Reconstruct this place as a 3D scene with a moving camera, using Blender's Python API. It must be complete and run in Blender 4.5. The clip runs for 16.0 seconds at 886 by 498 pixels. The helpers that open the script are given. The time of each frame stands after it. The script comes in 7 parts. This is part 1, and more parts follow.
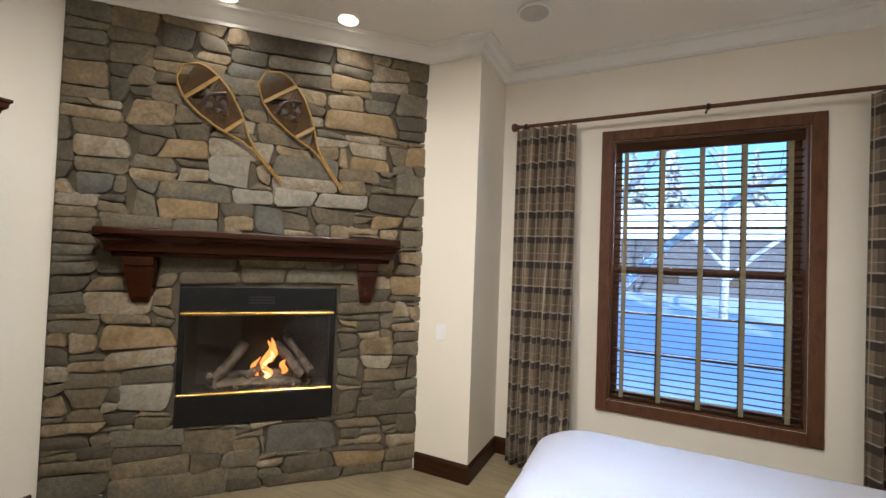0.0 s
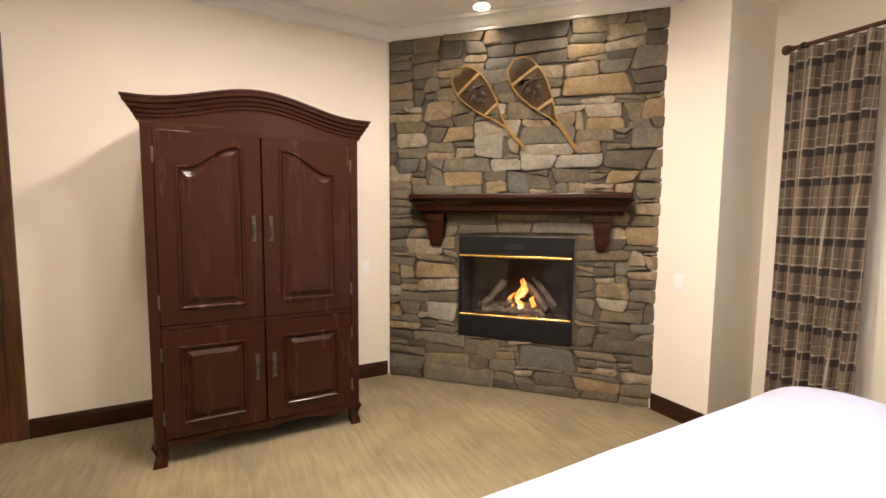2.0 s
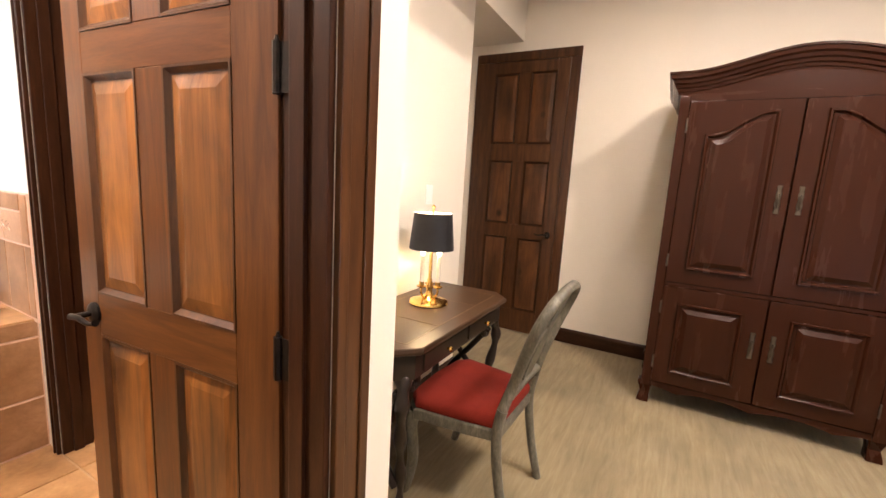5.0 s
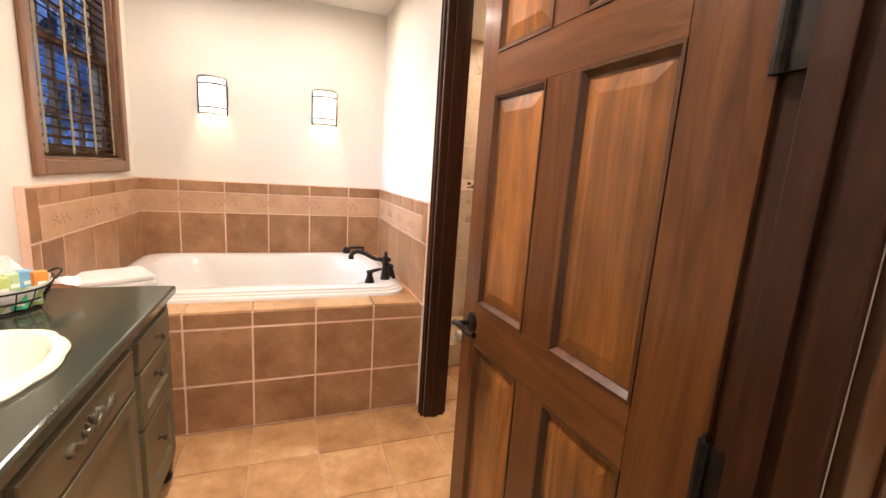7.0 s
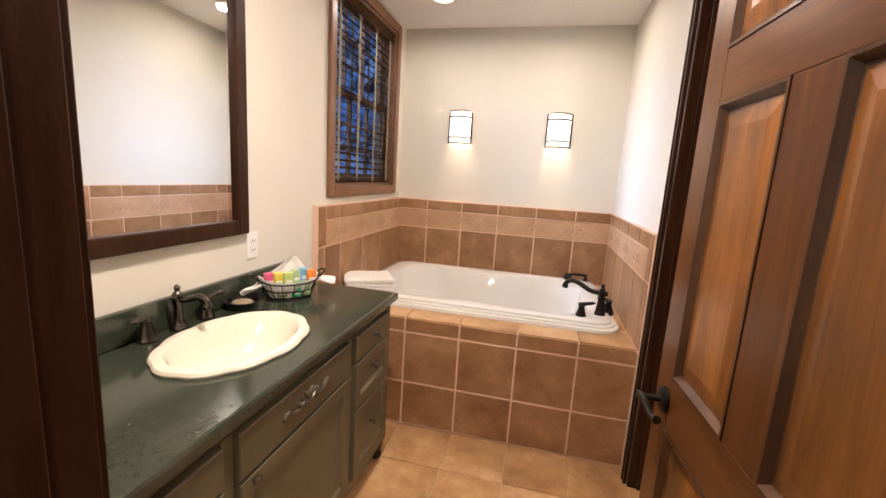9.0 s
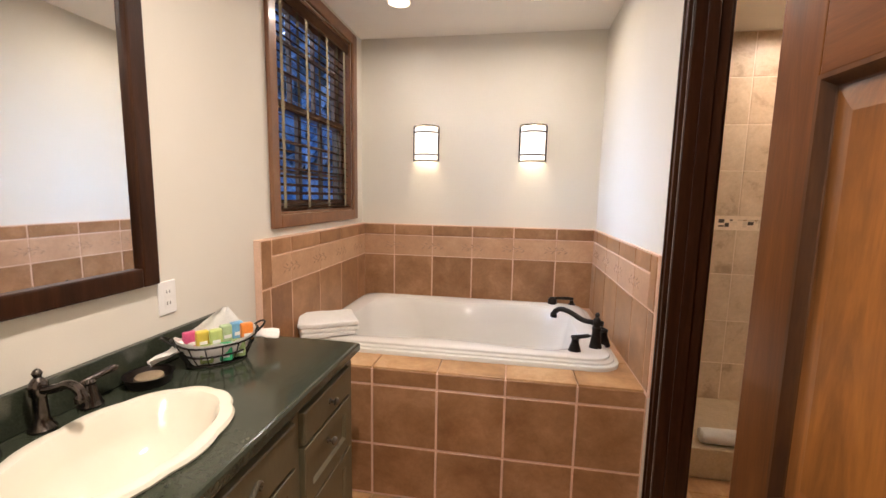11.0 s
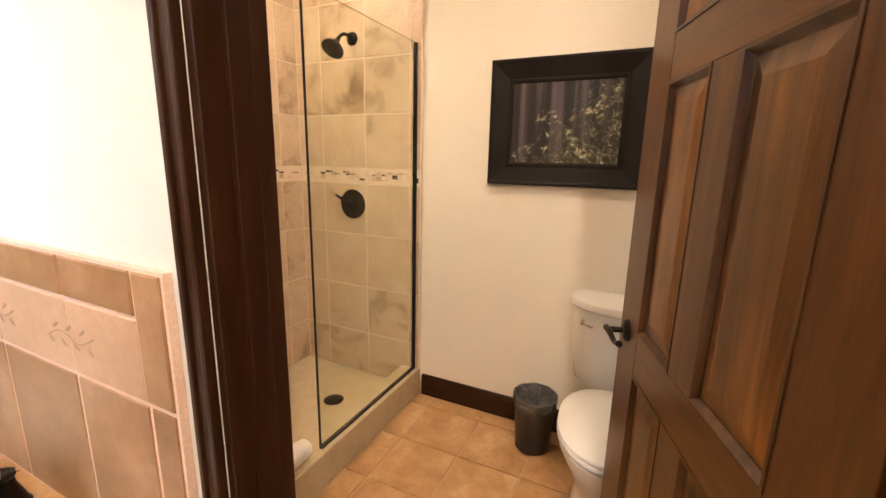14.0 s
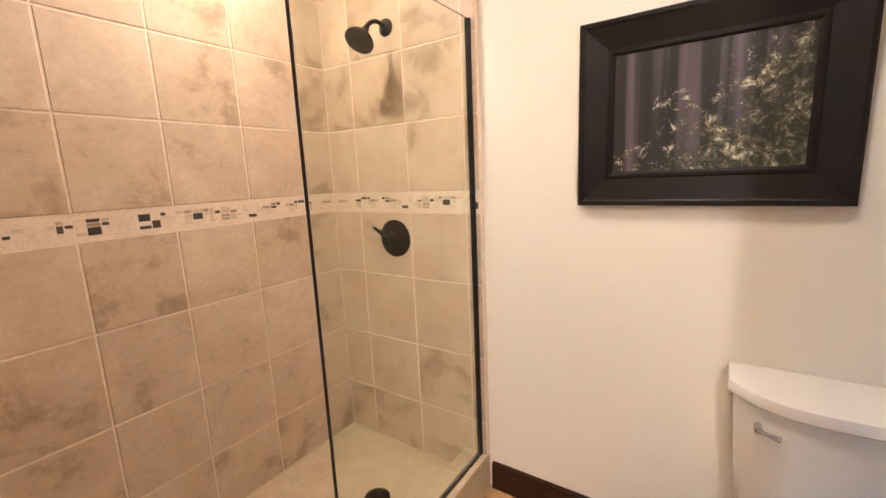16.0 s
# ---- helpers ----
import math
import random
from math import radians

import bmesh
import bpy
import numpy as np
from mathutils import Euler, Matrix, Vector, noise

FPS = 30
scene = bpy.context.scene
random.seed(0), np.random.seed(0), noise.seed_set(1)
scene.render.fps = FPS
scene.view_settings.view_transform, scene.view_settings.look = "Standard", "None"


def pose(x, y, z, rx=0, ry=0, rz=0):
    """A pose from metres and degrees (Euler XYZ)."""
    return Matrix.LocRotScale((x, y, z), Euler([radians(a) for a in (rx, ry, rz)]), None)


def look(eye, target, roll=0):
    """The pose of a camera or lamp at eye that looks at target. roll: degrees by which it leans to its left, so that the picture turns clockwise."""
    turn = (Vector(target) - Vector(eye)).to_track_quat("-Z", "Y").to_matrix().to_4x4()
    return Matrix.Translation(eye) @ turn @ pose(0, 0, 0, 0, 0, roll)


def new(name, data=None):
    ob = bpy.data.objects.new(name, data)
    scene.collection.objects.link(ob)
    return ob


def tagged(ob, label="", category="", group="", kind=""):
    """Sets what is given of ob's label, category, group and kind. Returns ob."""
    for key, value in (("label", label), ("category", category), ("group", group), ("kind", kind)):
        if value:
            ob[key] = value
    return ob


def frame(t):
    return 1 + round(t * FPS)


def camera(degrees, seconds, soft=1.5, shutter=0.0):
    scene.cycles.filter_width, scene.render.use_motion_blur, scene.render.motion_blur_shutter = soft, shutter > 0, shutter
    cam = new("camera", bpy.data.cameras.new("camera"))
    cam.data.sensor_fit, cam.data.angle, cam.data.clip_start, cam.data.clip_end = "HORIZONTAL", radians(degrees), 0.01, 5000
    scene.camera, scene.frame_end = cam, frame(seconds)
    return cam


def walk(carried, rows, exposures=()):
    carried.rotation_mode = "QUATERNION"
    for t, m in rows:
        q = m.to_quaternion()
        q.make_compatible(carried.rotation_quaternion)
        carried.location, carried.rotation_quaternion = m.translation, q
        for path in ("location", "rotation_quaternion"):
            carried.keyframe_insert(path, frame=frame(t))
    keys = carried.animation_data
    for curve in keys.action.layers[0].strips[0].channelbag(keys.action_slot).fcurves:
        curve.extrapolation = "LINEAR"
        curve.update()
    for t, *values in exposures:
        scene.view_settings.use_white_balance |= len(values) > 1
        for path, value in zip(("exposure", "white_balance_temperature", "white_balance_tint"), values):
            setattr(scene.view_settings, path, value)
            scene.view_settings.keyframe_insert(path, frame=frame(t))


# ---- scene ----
cam = camera(93.7, 16.0)
EXPOSURES = [(0.0, 1.28, 5200, 9), (1.0, 1.48, 5600, 11), (2.0, 1.72, 5900, 17), (3.5, 1.72, 5850, 23), (5.0, 1.80, 5950, 22), (8.0, 1.20, 5850, 20), (11.0, 0.88, 5750, 18), (12.0, 0.82, 5780, 18), (13.5, 1.16, 6050, 18), (14.0, 1.4, 6300, 16), (14.5, 1.75, 7500, 15), (15.3, 1.95, 6150, 15), (16.0, 1.66, 5400, 18)]
PATH = [
    (0, (-0.022, -0.031, 1.564), (-0.908, 1.762, 1.612), 2.1),
    (0.5, (0.163, -0.141, 1.59), (-1.017, 1.473, 1.618), -0.6),
    (1, (0.317, -0.251, 1.589), (-1.063, 1.191, 1.467), -0.6),
    (1.5, (0.38, -0.29, 1.575), (-1.206, 0.923, 1.477), -0.2),
    (2, (0.469, -0.242, 1.497), (-1.289, 0.698, 1.339), 0.5),
    (2.5, (0.529, -0.267, 1.444), (-1.336, 0.43, 1.252), 0.9),
    (3, (0.561, -0.326, 1.423), (-1.381, 0.099, 1.201), 2.0),
    (3.5, (0.574, -0.367, 1.407), (-1.407, -0.228, 1.176), 2.9),
    (4, (0.597, -0.427, 1.402), (-1.38, -0.595, 1.154), 3.4),
    (4.5, (0.625, -0.496, 1.407), (-1.274, -1.053, 1.113), 3.3),
    (5, (0.654, -0.593, 1.39), (-1.088, -1.526, 1.078), 3.4),
    (5.2, (0.672, -0.612, 1.385), (-0.982, -1.691, 1.07), 3.4),
    (7.3, (0.611, -0.972, 1.399), (0.086, -2.865, 1.027), 3.3),
    (7.5, (0.598, -1.004, 1.4), (0.193, -2.926, 1.022), 2.9),
    (8, (0.541, -1.022, 1.427), (0.614, -2.987, 1.06), 3.4),
    (8.5, (0.438, -0.996, 1.44), (0.866, -2.916, 1.084), 4.0),
    (10.8, (0.462, -1.271, 1.437), (0.869, -3.208, 1.152), 1.9),
    (11, (0.495, -1.338, 1.454), (0.819, -3.296, 1.201), 1.1),
    (11.5, (0.541, -1.578, 1.481), (0.555, -3.567, 1.272), 1.9),
    (12, (0.589, -1.867, 1.482), (0.208, -3.813, 1.224), 2.6),
    (12.5, (0.631, -2.042, 1.454), (-0.236, -3.813, 1.124), 2.4),
    (13, (0.616, -2.139, 1.501), (-0.64, -3.643, 1.098), 0.4),
    (13.5, (0.474, -2.3, 1.436), (-1.076, -3.507, 1.058), 0.1),
    (14, (0.273, -2.459, 1.41), (-1.496, -3.293, 0.993), 1.3),
    (14.5, (0.117, -2.601, 1.388), (-1.802, -3.025, 1.016), 1.2),
    (15, (0.03, -2.728, 1.411), (-1.911, -3.031, 1.038), -0.6),
    (15.5, (-0.114, -2.735, 1.404), (-1.965, -3.427, 1.093), -1.4),
    (16, (-0.278, -2.756, 1.426), (-1.91, -3.858, 1.074), -2.5),
]
walk(cam, [(t, look(eye, target, roll)) for t, eye, target, roll in PATH], EXPOSURES)


# ---- light ----
world = bpy.data.worlds.new("sky")
scene.world = world
world.use_nodes = True
wn = world.node_tree
sky = wn.nodes.new("ShaderNodeTexSky")
sky.sky_type = "NISHITA"
sky.sun_disc = False
sky.ozone_density, sky.dust_density, sky.air_density = 4.0, 1.2, 1.0
sky.sun_elevation, sky.sun_rotation = radians(14), radians(168)
wn.links.new(sky.outputs[0], wn.nodes["Background"].inputs[0])
wn.nodes["Background"].inputs[1].default_value = 0.15

sun_data = bpy.data.lights.new("sun", "SUN")
sun_data.energy, sun_data.angle, sun_data.color = 3.5, radians(0.5), (1.0, 0.93, 0.82)
sun = new("sun", sun_data)
sun.matrix_world = look((5, -24, 6.1), (0, 0, 0))


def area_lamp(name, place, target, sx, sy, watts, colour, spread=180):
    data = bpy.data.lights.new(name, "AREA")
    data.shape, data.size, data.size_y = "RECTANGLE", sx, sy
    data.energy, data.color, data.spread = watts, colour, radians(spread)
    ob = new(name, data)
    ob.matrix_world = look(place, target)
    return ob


def can_lamp(name, x, y, z, watts, colour, spread=175, r=0.05):
    data = bpy.data.lights.new(name, "AREA")
    data.shape, data.size = "DISK", r * 2
    data.energy, data.color, data.spread = watts, colour, radians(spread)
    ob = new(name, data)
    ob.location = (x, y, z)
    return ob


def bulb(name, x, y, z, watts, colour, r=0.03):
    data = bpy.data.lights.new(name, "POINT")
    data.energy, data.color, data.shadow_soft_size = watts, colour, r
    ob = new(name, data)
    ob.location = (x, y, z)
    return ob


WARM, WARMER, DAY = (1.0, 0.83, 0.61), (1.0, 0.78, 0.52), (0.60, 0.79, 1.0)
# Added lamps outside the windows, out of view, stand in for sky light.
area_lamp("sky_fill_bedroom", (0.60, 5.6, 4.35), (-1.4, 1.4, 1.5), 2.6, 1.5, 400, DAY, 60)
area_lamp("sky_fill_bath", (3.6, -3.75, 3.0), (0.2, -3.80, 1.75), 1.6, 1.1, 11, DAY, 60)
# First two hang by the fireplace; the other four are added, unseen, as fill.
BEDROOM_CANS_AND_FILL = [(-2.40, 1.62), (-1.86, 2.13), (-0.95, 0.62), (-1.60, -0.55), (-0.35, 0.45), (0.9, -0.5)]
for (cx, cy), watts in zip(BEDROOM_CANS_AND_FILL, (1.0, 1.0, 25, 9, 17, 2.5)):
    can_lamp("downlight_lamp", cx, cy, 3.125, watts, WARM, 120 if watts < 2 else 175, 0.08)
BATH_CANS = [(1.21, -3.89), (0.40, -3.89), (0.75, -2.0)]
for (cx, cy), watts in zip(BATH_CANS, (3.4, 3.4, 20)):
    can_lamp("downlight_lamp", cx, cy, 2.570, watts, WARM)
# The second, in the toilet room, is added and unseen.
SHOWER_CANS = [(-1.20, -4.06), (-1.0, -2.85)]
for cx, cy in SHOWER_CANS:
    can_lamp("downlight_lamp", cx, cy, 2.515, 4.7, WARMER, r=0.02)


# ---- materials ----
def node_mat(name):
    m = bpy.data.materials.new(name)
    m.use_nodes = True
    return m, m.node_tree, m.node_tree.nodes["Principled BSDF"]


def math_node(nt, op, a, b=None, c=None):
    n = nt.nodes.new("ShaderNodeMath")
    n.operation = op
    for i, v in enumerate((a, b, c)):
        if v is None:
            continue
        if isinstance(v, (int, float)):
            n.inputs[i].default_value = v
        else:
            nt.links.new(v, n.inputs[i])
    return n.outputs[0]


def coords(nt, stretch=(1, 1, 1), shift=True):
    """Object coordinates, moved at random from object to object."""
    tc = nt.nodes.new("ShaderNodeTexCoord")
    out = tc.outputs["Object"]
    if shift:
        info = nt.nodes.new("ShaderNodeObjectInfo")
        mul = math_node(nt, "MULTIPLY", info.outputs["Random"], 37.0)
        add = nt.nodes.new("ShaderNodeVectorMath")
        add.operation = "ADD"
        nt.links.new(out, add.inputs[0])
        nt.links.new(mul, add.inputs[1])
        out = add.outputs[0]
    mp = nt.nodes.new("ShaderNodeMapping")
    mp.inputs["Scale"].default_value = stretch
    nt.links.new(out, mp.inputs["Vector"])
    return mp.outputs[0]


def noise_tex(nt, vec, scale, detail=4, rough=0.55, distort=0.0):
    n = nt.nodes.new("ShaderNodeTexNoise")
    n.inputs["Scale"].default_value = scale
    n.inputs["Detail"].default_value = detail
    n.inputs["Roughness"].default_value = rough
    n.inputs["Distortion"].default_value = distort
    nt.links.new(vec, n.inputs["Vector"])
    return n.outputs["Fac"]


def ramp(nt, fac, stops):
    r = nt.nodes.new("ShaderNodeValToRGB")
    els = r.color_ramp.elements
    while len(els) < len(stops):
        els.new(0.5)
    for e, (p, c) in zip(els, stops):
        e.position, e.color = p, (*c, 1)
    nt.links.new(fac, r.inputs[0])
    return r.outputs[0]


def mix_mul(nt, col, fac_out, lo, hi):
    """Multiplies a colour by a value between lo and hi."""
    mr = nt.nodes.new("ShaderNodeMapRange")
    mr.inputs["From Min"].default_value, mr.inputs["From Max"].default_value = 0.3, 0.7
    mr.inputs["To Min"].default_value, mr.inputs["To Max"].default_value = lo, hi
    nt.links.new(fac_out, mr.inputs["Value"])
    vm = nt.nodes.new("ShaderNodeVectorMath")
    vm.operation = "SCALE"
    nt.links.new(col, vm.inputs[0])
    nt.links.new(mr.outputs[0], vm.inputs["Scale"])
    return vm.outputs[0]


def add_bump(nt, bsdf, height, strength, dist=0.005):
    b = nt.nodes.new("ShaderNodeBump")
    b.inputs["Strength"].default_value = strength
    b.inputs["Distance"].default_value = dist
    nt.links.new(height, b.inputs["Height"])
    nt.links.new(b.outputs[0], bsdf.inputs["Normal"])


def surface(name, stops, rough=0.6, metal=0.0, scale=6, fine=80, lo=0.88, hi=1.08, bump=0.15,
            stretch=(1, 1, 1), distort=0.3, spec=0.5, coat=0.0, rough_var=0.08, sheen=0.0):
    """A surface with large and fine variation, fine relief and uneven gloss."""
    m, nt, p = node_mat(name)
    vec = coords(nt, stretch)
    big = noise_tex(nt, vec, scale, 5, 0.6, distort)
    small = noise_tex(nt, vec, fine, 3, 0.6)
    col = ramp(nt, big, stops)
    col = mix_mul(nt, col, small, lo, hi)
    nt.links.new(col, p.inputs["Base Color"])
    r = math_node(nt, "MULTIPLY_ADD", big, rough_var * 2, rough - rough_var)
    nt.links.new(r, p.inputs["Roughness"])
    p.inputs["Metallic"].default_value = metal
    p.inputs["Specular IOR Level"].default_value = spec
    p.inputs["Coat Weight"].default_value = coat
    p.inputs["Coat Roughness"].default_value = 0.12
    p.inputs["Sheen Weight"].default_value = sheen
    if bump:
        both = math_node(nt, "ADD", small, big)
        add_bump(nt, p, both, bump)
    return m


def glow(name, colour, strength):
    m, nt, p = node_mat(name)
    p.inputs["Base Color"].default_value = (*colour, 1)
    p.inputs["Emission Color"].default_value = (*colour, 1)
    p.inputs["Emission Strength"].default_value = strength
    return m


def varied(name, stops, rough, scale=5, fine=60, lo=0.85, hi=1.1, bump=0.3, stretch=(1, 1, 1), spec=0.5, island=False, mixin=0.45):
    """Pieces that differ in colour from one to the next."""
    m, nt, p = node_mat(name)
    if island:
        g = nt.nodes.new("ShaderNodeNewGeometry")
        rnd = g.outputs["Random Per Island"]
    else:
        g = nt.nodes.new("ShaderNodeObjectInfo")
        rnd = g.outputs["Random"]
    vec = coords(nt, stretch)
    big = noise_tex(nt, vec, scale, 5, 0.62, 0.6)
    small = noise_tex(nt, vec, fine, 4, 0.65)
    f = math_node(nt, "MULTIPLY_ADD", math_node(nt, "SUBTRACT", big, 0.5), mixin, rnd)
    col = ramp(nt, f, stops)
    col = mix_mul(nt, col, small, lo, hi)
    col = mix_mul(nt, col, big, 0.8, 1.15)
    nt.links.new(col, p.inputs["Base Color"])
    p.inputs["Specular IOR Level"].default_value = spec
    nt.links.new(math_node(nt, "MULTIPLY_ADD", big, 0.2, rough - 0.1), p.inputs["Roughness"])
    add_bump(nt, p, math_node(nt, "ADD", small, big), bump, 0.008)
    return m


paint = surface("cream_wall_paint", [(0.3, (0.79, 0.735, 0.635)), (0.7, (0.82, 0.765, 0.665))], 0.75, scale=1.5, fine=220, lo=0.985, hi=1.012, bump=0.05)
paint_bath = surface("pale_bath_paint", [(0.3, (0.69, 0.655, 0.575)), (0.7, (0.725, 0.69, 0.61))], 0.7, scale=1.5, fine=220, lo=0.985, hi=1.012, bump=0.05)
paint_ceiling = surface("ceiling_paint", [(0.3, (0.83, 0.80, 0.745)), (0.7, (0.86, 0.83, 0.775))], 0.85, scale=1.2, fine=160, lo=0.98, hi=1.015, bump=0.06)
paint_trim = surface("white_trim_paint", [(0.3, (0.76, 0.74, 0.70)), (0.7, (0.80, 0.78, 0.74))], 0.45, scale=3, fine=200, lo=0.98, hi=1.01, bump=0.02)
dark_wood = surface("dark_stained_wood", [(0.25, (0.017, 0.0062, 0.0028)), (0.5, (0.032, 0.0115, 0.0047)), (0.78, (0.054, 0.020, 0.008))], 0.34, scale=7, fine=70, bump=0.08, stretch=(6, 6, 0.7), coat=0.05, spec=0.22)
dark_wood_h = surface("dark_stained_wood_flat", [(0.25, (0.017, 0.0062, 0.0028)), (0.5, (0.032, 0.0115, 0.0047)), (0.78, (0.054, 0.020, 0.008))], 0.36, scale=7, fine=70, bump=0.08, stretch=(0.7, 0.7, 6), coat=0.05, spec=0.22)
mahogany = surface("mahogany", [(0.2, (0.0260, 0.0072, 0.0029)), (0.5, (0.0300, 0.0084, 0.0034)), (0.8, (0.0350, 0.0100, 0.0040))], 0.27, scale=4, fine=40, lo=0.95, hi=1.04, bump=0, stretch=(3, 3, 0.4), coat=0.0, spec=0.22, rough_var=0.02)
mahogany_h = surface("mahogany_crosswise", [(0.2, (0.0260, 0.0072, 0.0029)), (0.5, (0.0300, 0.0084, 0.0034)), (0.8, (0.0350, 0.0100, 0.0040))], 0.27, scale=4, fine=40, lo=0.95, hi=1.04, bump=0, stretch=(0.4, 0.4, 3), coat=0.0, spec=0.22, rough_var=0.02)
alder_stile = surface("knotty_alder_stile", [(0.25, (0.0481, 0.0168, 0.0056)), (0.5, (0.0903, 0.0328, 0.0088)), (0.8, (0.1555, 0.0598, 0.0145))], 0.32, scale=5.5, fine=60, bump=0.03, stretch=(5, 5, 0.45), coat=0.12, spec=0.3, distort=1.0)
casing_wood = surface("brown_casing_wood", [(0.25, (0.030, 0.011, 0.0045)), (0.5, (0.062, 0.024, 0.008)), (0.8, (0.115, 0.047, 0.014))], 0.34, scale=5, fine=60, bump=0.04, stretch=(6, 6, 0.6), coat=0.2, spec=0.35)
alder_rail = surface("knotty_alder_rail", [(0.25, (0.0502, 0.0177, 0.0056)), (0.5, (0.0943, 0.0345, 0.0088)), (0.8, (0.1605, 0.0617, 0.0153))], 0.32, scale=5.5, fine=60, bump=0.03, stretch=(0.45, 5, 5), coat=0.12, spec=0.3, distort=1.0)


def knotty(name, light, dark):
    m, nt, p = node_mat(name)
    vec = coords(nt, (5, 5, 0.5))
    grain = noise_tex(nt, vec, 3.0, 6, 0.62, 1.3)
    fine = noise_tex(nt, vec, 45, 3, 0.6)
    blot = noise_tex(nt, coords(nt, (2.2, 2.2, 1.0)), 2.4, 3, 0.5, 0.4)
    col = ramp(nt, grain, [(0.28, dark), (0.5, tuple((a + b) / 2 for a, b in zip(light, dark))), (0.74, light)])
    col = mix_mul(nt, col, blot, 0.42, 1.40)
    col = mix_mul(nt, col, fine, 0.88, 1.08)
    v = nt.nodes.new("ShaderNodeTexVoronoi")
    v.inputs["Scale"].default_value = 3.3
    nt.links.new(coords(nt, (1.0, 1.0, 0.8)), v.inputs["Vector"])
    knot = nt.nodes.new("ShaderNodeMapRange")
    knot.inputs["From Min"].default_value, knot.inputs["From Max"].default_value = 0.04, 0.12
    knot.inputs["To Min"].default_value, knot.inputs["To Max"].default_value = 0.22, 1.0
    nt.links.new(v.outputs["Distance"], knot.inputs["Value"])
    sc = nt.nodes.new("ShaderNodeVectorMath")
    sc.operation = "SCALE"
    nt.links.new(col, sc.inputs[0])
    nt.links.new(knot.outputs[0], sc.inputs["Scale"])
    nt.links.new(sc.outputs[0], p.inputs["Base Color"])
    p.inputs["Roughness"].default_value = 0.36
    p.inputs["Specular IOR Level"].default_value = 0.38
    p.inputs["Coat Weight"].default_value, p.inputs["Coat Roughness"].default_value = 0.25, 0.18
    add_bump(nt, p, grain, 0.06)
    return m


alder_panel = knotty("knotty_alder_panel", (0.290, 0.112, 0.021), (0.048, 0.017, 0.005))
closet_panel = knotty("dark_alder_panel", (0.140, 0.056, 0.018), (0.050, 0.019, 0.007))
stone_mat = varied("field_stone", [(0.0, (0.088, 0.075, 0.056)), (0.25, (0.111, 0.092, 0.063)), (0.48, (0.163, 0.130, 0.083)), (0.64, (0.134, 0.122, 0.095)), (0.78, (0.185, 0.140, 0.080)), (0.9, (0.25, 0.192, 0.118)), (1.0, (0.281, 0.245, 0.185))], 0.82, scale=7, fine=45, lo=0.72, hi=1.2, bump=0.55, spec=0.25)
mortar = surface("mortar", [(0.3, (0.078, 0.064, 0.045)), (0.7, (0.125, 0.104, 0.074))], 0.9, scale=9, fine=90, bump=0.5, spec=0.2)


def tile_mat(name, stops, rough):
    """Glazed tile: cloudy blotches inside each tile, a slight difference from tile to tile."""
    m, nt, p = node_mat(name)
    info = nt.nodes.new("ShaderNodeObjectInfo")
    vec = coords(nt)
    cloud = noise_tex(nt, vec, 5.5, 8, 0.68, 0.25)
    broad = noise_tex(nt, vec, 2.6, 2, 0.5, 0.2)
    small = noise_tex(nt, vec, 48, 4, 0.65)
    f = math_node(nt, "MULTIPLY_ADD", math_node(nt, "SUBTRACT", cloud, 0.5), 2.5, 0.58)
    f = math_node(nt, "ADD", f, math_node(nt, "MULTIPLY", math_node(nt, "SUBTRACT", broad, 0.5), 1.1))
    f = math_node(nt, "ADD", f, math_node(nt, "MULTIPLY_ADD", info.outputs["Random"], 0.24, -0.12))
    col = ramp(nt, f, stops)
    col = mix_mul(nt, col, small, 0.93, 1.06)
    nt.links.new(col, p.inputs["Base Color"])
    nt.links.new(math_node(nt, "MULTIPLY_ADD", cloud, 0.22, rough - 0.11), p.inputs["Roughness"])
    add_bump(nt, p, math_node(nt, "ADD", small, cloud), 0.07, 0.006)
    return m


terracotta = tile_mat("brown_wall_tile", [(0.0, (0.205, 0.096, 0.040)), (0.35, (0.272, 0.136, 0.058)), (0.7, (0.335, 0.177, 0.080)), (1.0, (0.41, 0.226, 0.114))], 0.40)
terracotta_lt = tile_mat("tan_relief_tile", [(0.0, (0.45, 0.265, 0.150)), (0.5, (0.51, 0.31, 0.18)), (1.0, (0.57, 0.36, 0.22))], 0.45)
floor_tile = tile_mat("tan_floor_tile", [(0.0, (0.30, 0.155, 0.062)), (0.4, (0.41, 0.225, 0.092)), (0.75, (0.50, 0.29, 0.13)), (1.0, (0.58, 0.37, 0.19))], 0.36)
travertine = tile_mat("travertine_tile", [(0.0, (0.36, 0.262, 0.168)), (0.22, (0.45, 0.333, 0.218)), (0.40, (0.565, 0.43, 0.295)), (0.7, (0.61, 0.475, 0.335)), (1.0, (0.66, 0.53, 0.39))], 0.40)
grout = surface("pink_grout", [(0.3, (0.66, 0.44, 0.32)), (0.7, (0.74, 0.52, 0.39))], 0.85, scale=12, fine=150, bump=0.15)
grout_floor = surface("tan_grout", [(0.3, (0.46, 0.30, 0.17)), (0.7, (0.55, 0.37, 0.22))], 0.85, scale=12, fine=150, bump=0.15)
grout_pale = surface("pale_grout", [(0.3, (0.74, 0.60, 0.46)), (0.7, (0.80, 0.67, 0.53))], 0.8, scale=12, fine=150, bump=0.12)
shower_pan_mat = surface("shower_pan_stone", [(0.3, (0.46, 0.36, 0.22)), (0.7, (0.55, 0.44, 0.29))], 0.45, scale=14, fine=90, lo=0.9, hi=1.06, bump=0.08)
